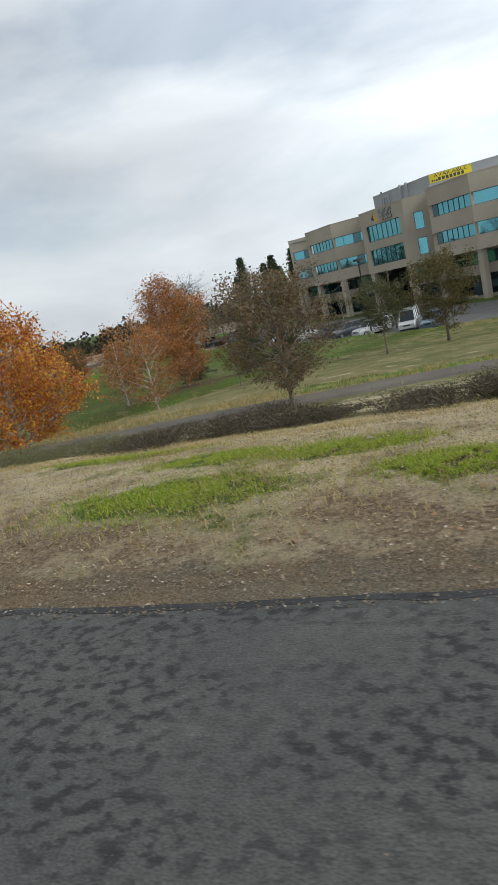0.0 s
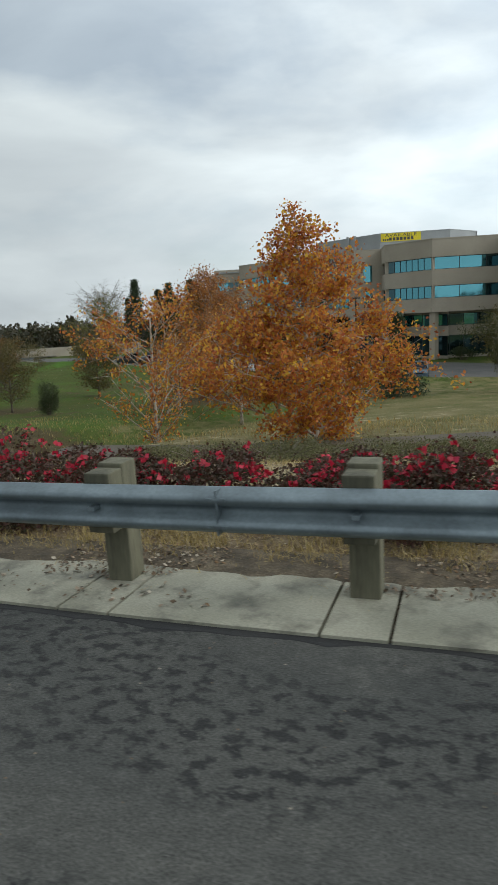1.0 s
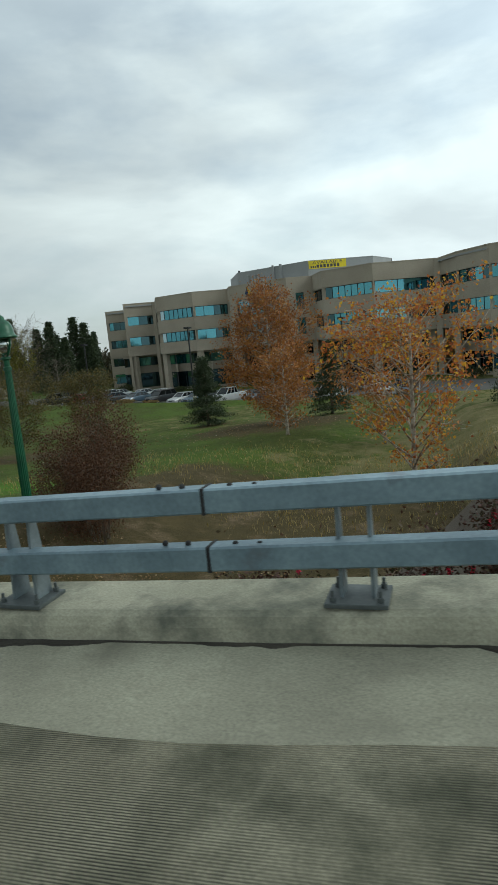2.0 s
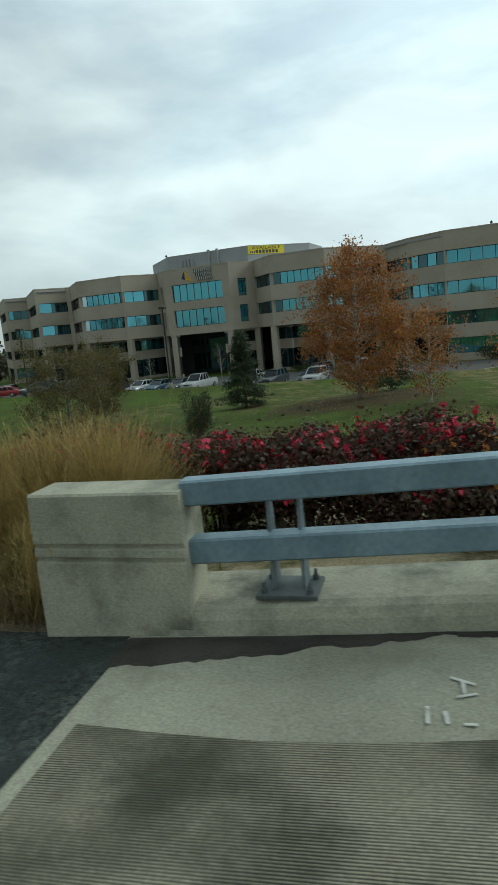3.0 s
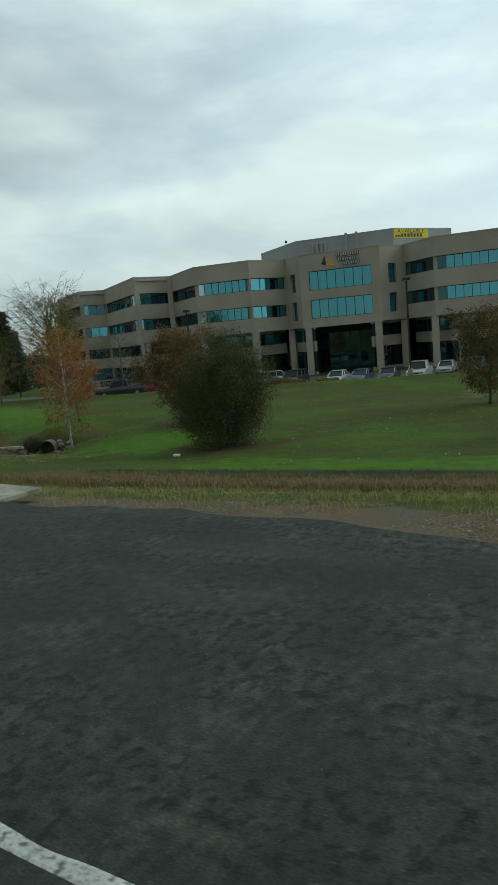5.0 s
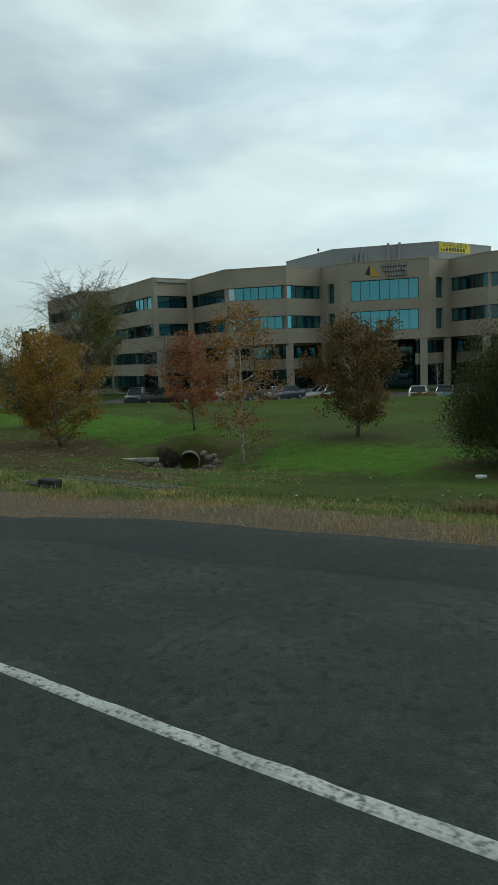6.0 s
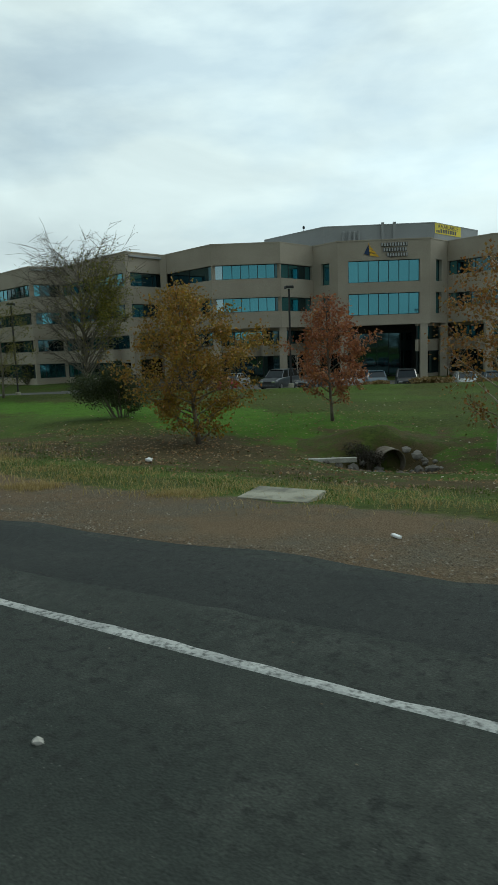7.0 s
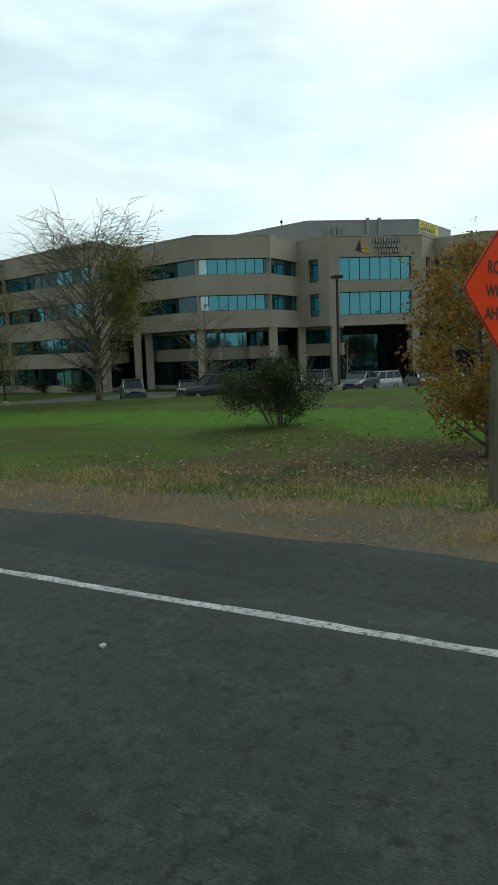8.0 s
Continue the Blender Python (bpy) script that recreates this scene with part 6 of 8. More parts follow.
litter("broken_stick", "short broken brown stick on the asphalt", "stick", STICK[0], STICK[1], tubes_bm([(-0.09, 0.01, 0.012), (0.0, -0.01, 0.016), (0.08, 0.012, 0.012)], 0.012), WOOD_POST, 0.1, 0.005)
for ws, wd, wr in ((77.5, 4.83, 0.06), (114.4, 2.03, 0.035), (74.7, 6.3, 0.08), (59.6, 5.05, 0.045), (129.4, 3.25, 0.03)):
    litter("white_stone", "small pale stone lying by the road", "stone", ws, wd, lump(rnd0, wr, 0.7), ROCK_PALE, 0.3, 0.01, "stones by the road")
deck_spray = material("faded_white_spray_paint", (0.60, 0.60, 0.55), (0.48, 0.47, 0.42), 0.85, scale=6, fine=60, bump=0.3, depth=0, spots=((0.30, 0.29, 0.22), 16, 0.52, 0.64))
dm = thing("deck_marks", "faint white sprayed strokes on the bridge deck", "road marking", (0, 0, 0))
dm.matrix_basis = on_slope(50.05, 3.0, 0.012)
for k, (a, b2) in enumerate((((-0.04, -0.16), (-0.04, -0.05)), ((-0.1, -0.13), (0.02, -0.2)), ((-0.1, -0.05), (0.0, -0.02)), ((0.14, 0.06), (0.14, 0.2)), ((0.06, 0.1), (0.05, 0.2)), ((-0.08, 0.2), (-0.02, 0.2)))):
    b = bmesh.new()
    dab(b, a, b2, 0.02)
    part("stroke", b, deck_spray, dm)
soil = strip("soil_on_pad", 12.2, 31.2, lambda s: 4.2 + 0.22 * noise.noise((s * 0.9, 0, 5)) + 0.10 * noise.noise((s * 4, 0, 9)), lambda s: 4.75, SOIL, "brown soil and debris along the back of a concrete strip", "soil", dz=0.030, cols=4, step=0.12, kind="stuff", tuck=0.02)


# ---------------------------------------------------------------- car park
lot = bmesh.new()
xs, ys = np.arange(-78, 90, 6.0), np.array([-34.0, -28.0, -22.0, -16.0, -10.0, -5.5])
front = lambda x: float(lot_front(x))
grid = [[lot.verts.new((x, front(x) + (y + 34.0) * (-5.5 - front(x)) / 28.5, 0)) for x in xs] for y in ys]
for v in lot.verts:
    v.co.z = ground_at(v.co.x, v.co.y) + 0.05
for a, b in zip(grid[:-1], grid[1:]):
    for i in range(len(xs) - 1):
        lot.faces.new((a[i], a[i + 1], b[i + 1], b[i]))
tagged(part("car_park", lot, PATH_ASPHALT), "grey asphalt car park before the building", "car park", kind="structure")
V, F = [], []
for i, x in enumerate(np.arange(-78, 88, 2.0)):
    y = front(x)
    z = ground_at(x, y)
    V += [(x, y - 0.35, z - 0.1), (x, y - 0.33, z + 0.2), (x, y - 0.05, z + 0.2), (x, y, z - 0.1)]
n = len(V) // 4
for i in range(n - 1):
    for k in range(3):
        F.append((i * 4 + k, (i + 1) * 4 + k, (i + 1) * 4 + k + 1, i * 4 + k + 1))
tagged(part("kerb", from_lists(V, F, "kerb"), CONCRETE), "low concrete kerb along the lawn", "kerb", kind="structure")

CAR_GLASS = glass("car_glass", (0.025, 0.03, 0.033), 0.08)
HEAD_L = glass("headlight_glass", (0.7, 0.72, 0.75), 0.1)
TAIL_L = material("red_tail_light", (0.35, 0.01, 0.01), None, 0.3, scale=5, fine=20, bump=0.1, depth=0)
RIM = material("alloy_rim", (0.45, 0.45, 0.46), None, 0.35, 0.8, scale=5, fine=20, bump=0.1, depth=0)


def paint(name, c):
    m = material("car_paint_" + name, c, tuple(v * 0.9 for v in c), 0.28, 0.15, scale=1.5, fine=20, bump=0.08, depth=0)
    m.node_tree.nodes["Principled BSDF"].inputs["Coat Weight"].default_value = 0.6
    return m


PAINTS = {"white": paint("white", (0.48, 0.49, 0.49)), "silver": paint("silver", (0.33, 0.35, 0.36)), "grey": paint("grey", (0.06, 0.066, 0.072)),
          "black": paint("black", (0.02, 0.02, 0.022)), "red": paint("red", (0.32, 0.02, 0.02)), "blue": paint("blue", (0.07, 0.11, 0.15))}
# length, width, nose and belt and roof heights, then where the cabin starts and ends at the belt and at the roof (from the nose)
SHAPES = {"sedan": (4.7, 1.8, 0.80, 0.95, 1.45, (1.25, 4.15, 2.05, 3.45)), "suv": (4.7, 1.9, 0.98, 1.10, 1.75, (1.25, 4.62, 1.95, 4.35)),
          "pickup": (5.6, 1.95, 1.05, 1.15, 1.85, (1.5, 3.7, 2.2, 3.5)), "van": (5.4, 2.0, 1.10, 1.25, 2.35, (0.75, 5.35, 1.6, 5.25))}


def car(name, kind, colour, x, y, turn, label):
    L, W, nose, belt, roof, (c0, c1, r0, r1) = SHAPES[kind]
    e = thing(name, label, "car", (x, y, ground_at(x, y) + 0.05), turn, "parked cars")
    body = bmesh.new()
    hw = W / 2
    tail = belt - 0.02 if kind != "sedan" else belt - 0.05
    st = [(0.0, 0.35, nose - 0.22, 0.86), (0.12, 0.24, nose - 0.08, 0.95), (0.5, 0.22, nose, 1.0), (c0, 0.22, belt - 0.04, 1.0), (c0 + 0.3, 0.22, belt, 1.0), (L * 0.6, 0.22, belt + 0.01, 1.0), (c1, 0.22, belt, 1.0),
          (L - 0.15, 0.26, tail, 0.97), (L, 0.36, tail - 0.15, 0.9)]
    rings = []
    for px, lo, hi, k in st:
        w = hw * k
        rings.append([body.verts.new((px - L / 2, yy, zz)) for yy, zz in ((-w * 0.92, lo), (-w, lo + 0.18), (-w, (lo + hi) / 2 + 0.1), (-w * 0.95, hi - 0.06), (-w * 0.86, hi), (w * 0.86, hi), (w * 0.95, hi - 0.06), (w, (lo + hi) / 2 + 0.1), (w, lo + 0.18), (w * 0.92, lo))])
    for a, b in zip(rings[:-1], rings[1:]):
        for k in range(10):
            body.faces.new((a[k], a[(k + 1) % 10], b[(k + 1) % 10], b[k]))
    body.faces.new(rings[0][::-1])
    body.faces.new(rings[-1])
    bmesh.ops.recalc_face_normals(body, faces=body.faces[:])
    part("body", body, PAINTS[colour], e, smooth=False)
    gl = bmesh.new()
    base = [gl.verts.new((px - L / 2, s * hw * 0.88, belt - 0.02)) for px, s in ((c0, -1), (c1, -1), (c1, 1), (c0, 1))]
    top = [gl.verts.new((px - L / 2, s * hw * 0.72, roof - 0.05)) for px, s in ((r0, -1), (r1, -1), (r1, 1), (r0, 1))]
    gl.faces.new(base[::-1])
    gl.faces.new(top)
    for k in range(4):
        gl.faces.new((base[k], base[(k + 1) % 4], top[(k + 1) % 4], top[k]))
    bmesh.ops.recalc_face_normals(gl, faces=gl.faces[:])
    part("window_glass", gl, CAR_GLASS, e)
    part("roof", box((r0 - L / 2 - 0.08, -hw * 0.74, roof - 0.06), (r1 - L / 2 + 0.08, hw * 0.74, roof), 0.025), PAINTS[colour], e)
    mids = (0.0, 0.38, 0.72, 1.0) if kind != "van" else (0.0, 0.25, 0.3, 0.6, 0.65, 1.0)
    for s in (-1, 1):
        for f in mids:
            b0, t0 = c0 + (c1 - c0) * f, r0 + (r1 - r0) * f
            p = [Vector((b0 - L / 2, s * hw * 0.885, belt - 0.02)), Vector((t0 - L / 2, s * hw * 0.725, roof - 0.04))]
            part("pillar", tubes_mesh([tube(p, [0.05, 0.045], 4)], "pillar"), PAINTS[colour], e)
    if kind == "pickup":
        part("load_bed", box((c1 - L / 2 + 0.1, -hw * 0.8, belt - 0.02), (L / 2 - 0.12, hw * 0.8, belt + 0.012)), BLACK_P, e)
    for px in (0.9, L - 0.95):
        for s in (-1, 1):
            wheel = new("wheel")
            wheel.matrix_basis = Matrix.Translation((px - L / 2, s * (hw - 0.1), 0.33)) @ Matrix.Rotation(math.pi / 2, 4, "X")
            wheel.parent = e
            part("tyre", lathe([(0.2, -0.11), (0.31, -0.11), (0.335, -0.07), (0.335, 0.07), (0.31, 0.11), (0.2, 0.11)], "tyre", 18), RUBBER, wheel)
            part("rim", lathe([(0.06, -0.115), (0.205, -0.112), (0.205, 0.112), (0.06, 0.115)], "rim", 14), RIM, wheel)
    for s in (-1, 1):
        part("headlight", box((-L / 2 - 0.005, s * hw * 0.62 - 0.17, nose - 0.30), (-L / 2 + 0.2, s * hw * 0.62 + 0.17, nose - 0.16), 0.02), HEAD_L, e)
        part("tail_light", box((L / 2 - 0.12, s * hw * 0.74 - 0.09, tail - 0.42), (L / 2 + 0.006, s * hw * 0.74 + 0.09, tail - 0.16), 0.015), TAIL_L, e)
    part("grille", box((-L / 2 - 0.006, -hw * 0.4, nose - 0.36), (-L / 2 + 0.05, hw * 0.4, nose - 0.2), 0.01), BLACK_P, e)
    part("bumper", box((-L / 2 - 0.03, -hw * 0.82, 0.3), (-L / 2 + 0.08, hw * 0.82, 0.46), 0.02), BLACK_P if kind == "van" else PAINTS[colour], e)
    return e


for name, kind, colour, x, y, turn, label in (
        ("pickup_truck", "pickup", "black", -17.4, -27.0, 0.35, "black pickup truck parked by the lawn"),
        ("parked_car", "sedan", "red", -15.2, -24.8, 0.5, "dark red car parked by the lawn"),
        ("parked_car", "suv", "grey", -9.0, -25.0, 1.1, "grey estate car parked by the lawn"),
        ("parked_car", "sedan", "grey", -5.6, -25.7, 0.9, "dark grey car parked by the lawn"),
        ("parked_car", "suv", "white", -2.2, -20.0, 0.5, "white sport utility car in the car park"),
        ("parked_car", "sedan", "blue", -0.5, -26.3, 1.50, "grey-blue car parked by the lawn"),
        ("parked_car", "suv", "black", 2.5, -24.5, 1.42, "black sport utility car parked by the lawn"),
        ("parked_car", "sedan", "white", 7.5, -25.5, 1.46, "white car parked beside the lawn"),
        ("parked_car", "sedan", "blue", 10.0, -25.3, 1.42, "grey-blue car parked nose out"),
        ("parked_car", "sedan", "grey", 12.8, -25.1, 1.46, "dark grey car parked nose out"),
        ("pickup_truck", "pickup", "white", 16.0, -26.5, 1.46, "white pickup truck parked nose out"),
        ("parked_car", "suv", "grey", 21.3, -26.5, 1.42, "grey sport utility car parked nose out"),
        ("parked_car", "suv", "grey", 25.2, -26.0, 1.50, "grey sport utility car by the lawn"),
        ("parked_car", "sedan", "grey", 28.9, -24.5, 1.46, "dark grey car parked in the row"),
        ("delivery_van", "van", "white", 35.6, -24.6, 2.3, "white delivery van in the car park"),
        ("parked_car", "suv", "blue", 38.6, -24.0, 2.15, "dark blue sport utility car by the lawn"),
        ("parked_car", "suv", "white", 30.2, -26.0, 1.50, "white car parked beside the lawn"),
        ("parked_car", "sedan", "silver", -13.6, -17.5, 1.2, "silver car parked near the building"),
        ("parked_car", "sedan", "white", -9.0, -16.5, 1.2, "white car parked near the building"),
        ("pickup_truck", "pickup", "grey", -24.0, -18.5, 1.7, "dark grey pickup truck parked nose in"),
        ("parked_car", "sedan", "black", -19.2, -19.5, 1.6, "black car parked near the building"),
        ("parked_car", "sedan", "white", 18.5, -16.0, 1.42, "white car parked near the entrance"),
        ("parked_car", "suv", "grey", 27.5, -15.0, 1.42, "grey estate car parked near the building")):
    car(name, kind, colour, x, y, turn, label)

POLE = material("dark_pole_paint", (0.03, 0.03, 0.03), None, 0.6, 0.2, scale=3, fine=20, bump=0.1, depth=0)
for x, y, h in ((-8.0, -28.0, 8.6), (15.5, -32.5, 8.6), (-33.5, -24.0, 8.6), (33.5, -28.5, 8.6), (58.0, -30.0, 8.6)):
    lp = thing("car_park_lamp", "dark square lamp post with a box head", "street lamp", (x, y, ground_at(x, y)), 0.2, "car park lamps")
    part("pole", box((-0.07, -0.07, 0), (0.07, 0.07, h), 0.01), POLE, lp)
    part("footing", lathe([(0.25, -0.2), (0.25, 0.55), (0.2, 0.6)], "footing", 12), CONCRETE, lp)
    part("head", box((-0.32, -0.42, h - 0.05), (0.32, 0.42, h + 0.18), 0.03), POLE, lp)
    part("lens", box((-0.26, -0.36, h - 0.065), (0.26, 0.36, h - 0.052)), WHITE_P, lp)


# ---------------------------------------------------------------- roses, hedges, grasses
ROSE = leafy("rose_leaves", [(0.04, 0.030, 0.016), (0.075, 0.036, 0.022), (0.09, 0.034, 0.024), (0.045, 0.05, 0.02), (0.10, 0.05, 0.028), (0.06, 0.022, 0.018)])
BANK_DARK = leafy("dark_bank_shrub_leaves", [(0.046, 0.033, 0.018), (0.078, 0.055, 0.030), (0.070, 0.060, 0.028), (0.115, 0.082, 0.046)])
BANK_OLIVE = leafy("olive_bank_shrub_leaves", [(0.10, 0.095, 0.04), (0.16, 0.145, 0.06), (0.135, 0.15, 0.052), (0.22, 0.185, 0.09)])
RED_B = leafy("red_rose_petals", [(0.45, 0.010, 0.03), (0.62, 0.02, 0.06), (0.36, 0.008, 0.025), (0.72, 0.06, 0.13)], 0.5, 0.3)
PEACH_B = leafy("orange_rose_petals", [(0.55, 0.20, 0.03), (0.6, 0.30, 0.05), (0.55, 0.12, 0.10)], 0.5, 0.3)
HEDGE = leafy("dark_hedge_leaves", [(0.028, 0.028, 0.014), (0.05, 0.045, 0.022), (0.075, 0.06, 0.032), (0.04, 0.045, 0.02)])
BROWN_B = leafy("brown_shrub_leaves", [(0.05, 0.025, 0.014), (0.10, 0.045, 0.02), (0.14, 0.06, 0.025), (0.07, 0.04, 0.02)])
TAN_S = leafy("tan_shrub_leaves", [(0.16, 0.10, 0.035), (0.26, 0.16, 0.05), (0.20, 0.15, 0.06), (0.30, 0.22, 0.09)])
DARK_S = leafy("dark_dead_shrub_leaves", [(0.018, 0.015, 0.009), (0.04, 0.03, 0.018), (0.028, 0.028, 0.014)])
STRAW = leafy("straw_grass", [(0.22, 0.17, 0.045), (0.42, 0.32, 0.11), (0.34, 0.24, 0.085), (0.54, 0.43, 0.21), (0.19, 0.13, 0.05)], 0.8, 0.3)
BLADES = leafy("green_grass_blades", [(0.040, 0.085, 0.008), (0.07, 0.13, 0.014), (0.12, 0.16, 0.025), (0.055, 0.105, 0.010), (0.24, 0.23, 0.07)], 0.8, 0.3)
BROWN_G = leafy("brown_ditch_grass", [(0.08, 0.052, 0.022), (0.17, 0.11, 0.042), (0.26, 0.19, 0.08), (0.12, 0.09, 0.03), (0.34, 0.26, 0.12)], 0.8, 0.2)
TURF = leafy("bright_turf_blades", [(0.14, 0.21, 0.012), (0.23, 0.32, 0.016), (0.36, 0.40, 0.03), (0.17, 0.27, 0.012), (0.42, 0.40, 0.06)], 0.8, 0.3)
FALLEN = leafy("fallen_leaves", [(0.20, 0.10, 0.035), (0.30, 0.18, 0.08), (0.14, 0.08, 0.04), (0.36, 0.26, 0.14), (0.10, 0.06, 0.03)], 0.85, 0.1)
PALE_FALLEN = leafy("pale_fallen_leaves", [(0.30, 0.24, 0.15), (0.48, 0.44, 0.36), (0.22, 0.14, 0.06), (0.58, 0.55, 0.48)], 0.85, 0.1)
VERGE = leafy("verge_grass_blades", [(0.10, 0.14, 0.028), (0.17, 0.20, 0.05), (0.28, 0.27, 0.10), (0.13, 0.17, 0.035), (0.44, 0.39, 0.20)], 0.8, 0.3)
CHIPS = leafy("bark_chips", [(0.06, 0.042, 0.026), (0.15, 0.10, 0.06), (0.24, 0.18, 0.12), (0.04, 0.03, 0.02), (0.20, 0.12, 0.06), (0.46, 0.40, 0.31)], 0.9, 0.0)
PEBBLES = leafy("loose_pebbles", [(0.06, 0.046, 0.030), (0.12, 0.088, 0.054), (0.10, 0.082, 0.060), (0.20, 0.160, 0.112), (0.15, 0.095, 0.052), (0.15, 0.125, 0.09), (0.34, 0.30, 0.235)], 0.9, 0.0)


def at_sd(s, d):
    p = road_xyz(s, d)
    return float(p[0]), float(p[1])


rp = random.Random(3)
k = 0
for s in np.arange(13.5, 31.9, 1.15):
    x, y = at_sd(s + rp.uniform(-0.2, 0.2), (6.0 if s < 17 else 5.75) + rp.uniform(-0.3, 0.5))
    tall = float(np.interp(s, [13, 16, 18, 19.5, 21.5, 22.5, 26, 32], [0.75, 0.72, 0.8, 0.62, 0.66, 1.0, 0.95, 0.85])) * rp.uniform(0.9, 1.15)
    bush("rose_bush", "low rose bush with dark leaves and red flowers", x, y, rp.uniform(1.5, 2.1), tall, ROSE, 200 + k, 7500, 0.045, middle=0.38, bloom_mat=RED_B, bloom_n=rp.choice((36, 60, 90)), group="roses along the road", category="rose bush")
    k += 1
for s in np.arange(43.0, 55.2, 1.05):
    d = 6.2 + rp.uniform(-0.3, 0.5)
    x, y = at_sd(s, d)
    z = ground_at(x, y)
    top = float(road_xyz(s, d)[2]) + rp.uniform(-0.12, 0.15) + float(np.interp(s, [43, 46.5, 49, 55], [0.45, 0.62, 1.0, 1.12]))
    peach = 47.5 < s < 49.7
    bush("rose_bush", "tall rose bush with orange and pink flowers" if peach else "tall rose bush with dark leaves and red flowers", x, y, rp.uniform(1.9, 2.4), top - z, ROSE, 240 + k, 19000, 0.055, bloom_mat=PEACH_B if peach else RED_B,
         bloom_n=170 if s < 48 else 260, group="roses along the bridge", category="rose bush")
    k += 1
for s in np.arange(33.4, 42.5, 1.9):
    d = 7.0 + rp.uniform(-0.3, 0.5)
    x, y = at_sd(s, d)
    if 38.2 < s < 43.2:
        continue
    z = ground_at(x, y)
    top = float(road_xyz(s, d)[2]) + rp.uniform(0.2, 0.5)
    bush("rose_bush", "tall rose bush with dark leaves and red flowers", x, y, 2.4, top - z, ROSE, 270 + k, 18000, 0.055, bloom_mat=RED_B, bloom_n=90, group="roses along the bridge", category="rose bush")
    k += 1
bush("brown_shrub", "large bare reddish brown shrub beside the path", 52.3, -80.4, 4.6, 4.1, BROWN_B, 301, 52000, 0.05)
bush("shrub", "small dark green shrub on the lawn", 35.2, -65.4, 2.2, 2.9, DARKGREEN, 302, 8000, 0.08)
rh = random.Random(31)
HEDGE_TOP = [(-8, 0.75), (-1, 0.70), (0.6, 0.55), (1.8, 0.42), (2.6, 0.16), (4.2, 0.34), (5.5, 0.50), (8.0, 0.46), (9.4, 0.30), (10.5, 0.34), (13, 0.46), (17, 0.44), (25, 0.40)]
for i, s in enumerate(np.arange(-7.5, 25.0, 0.95)):
    h = float(np.interp(s, [q[0] for q in HEDGE_TOP], [q[1] for q in HEDGE_TOP])) * rh.uniform(0.65, 1.25)
    if h < 0.24:
        continue
    x, y = at_sd(s + rh.uniform(-0.25, 0.25), 11.9 + rh.uniform(-0.8, 0.9))
    dark = s < 9.6
    bush("low_hedge", "low dark brown shrub on the bank" if dark else "low spreading olive shrub on the bank", x, y, rh.uniform(1.7, 2.3), h * 0.95, BANK_DARK if dark else BANK_OLIVE, 310 + i, 6500, 0.032, group="hedges on the bank", deep=rh.uniform(2.2, 3.4), category="hedge", lumps_n=22)
for i, (x, y) in enumerate(((88.9, -49.2), (84.6, -51.6), (80.3, -53.1))):
    bush("low_hedge", "low dark hedge above the path", x, y, 4.8, 0.9, BANK_DARK, 330 + i, 8000, 0.06, group="hedges above the path", deep=2.6, category="hedge")
for i, (x, y, h) in enumerate(((87.0, -56.8, 5.0), (82.7, -48.5, 5.5), (92.9, -52.6, 6.0))):
    broadleaf("lawn_tree", "dark green leafy tree above the path", x, y, h, h * 0.36, 4200, DARKGREEN if i else OLIVE, BARK, 340 + i, 0.25, 26, 0.12, 0.2, trunk_r=0.08)


def blades(name, label, centres, heights, mat, seed, width=0.012, lean=0.35, kind="stuff", category="grass"):
    """Loose grass: each blade one bent strip."""
    rnd = np.random.default_rng(seed)
    c = np.asarray(centres, float)
    n = len(c)
    a = rnd.uniform(0, 6.283, n)
    out = np.stack([np.cos(a), np.sin(a), np.zeros(n)], 1)
    side = np.stack([-np.sin(a), np.cos(a), np.zeros(n)], 1) * width * rnd.uniform(0.6, 1.5, n)[:, None]
    h = np.asarray(heights)[:, None]
    up = np.array([0, 0, 1.0])
    mid = c + up * h * 0.6 + out * h * lean * 0.25 * rnd.uniform(0.3, 1.6, (n, 1))
    tip = c + up * h * rnd.uniform(0.85, 1.0, (n, 1)) + out * h * lean * rnd.uniform(0.3, 1.5, (n, 1))
    V = np.empty((n, 6, 3))
    V[:, 0], V[:, 1], V[:, 2], V[:, 3], V[:, 4], V[:, 5] = c - side, c + side, mid + side * 0.8, mid - side * 0.8, tip + side * 0.15, tip - side * 0.15
    me = bpy.data.meshes.new(name)
    me.vertices.add(n * 6)
    me.vertices.foreach_set("co", V.reshape(-1).astype(np.float32))
    idx = (np.arange(n)[:, None] * 6 + np.array([0, 1, 2, 3, 3, 2, 4, 5])).reshape(-1).astype(np.int32)
    me.loops.add(n * 8)
    me.loops.foreach_set("vertex_index", idx)
    me.polygons.add(n * 2)
    me.polygons.foreach_set("loop_start", np.arange(0, n * 8, 4, dtype=np.int32))
    me.update(calc_edges=True)
    return tagged(part(name, me, mat), label, category, kind=kind)


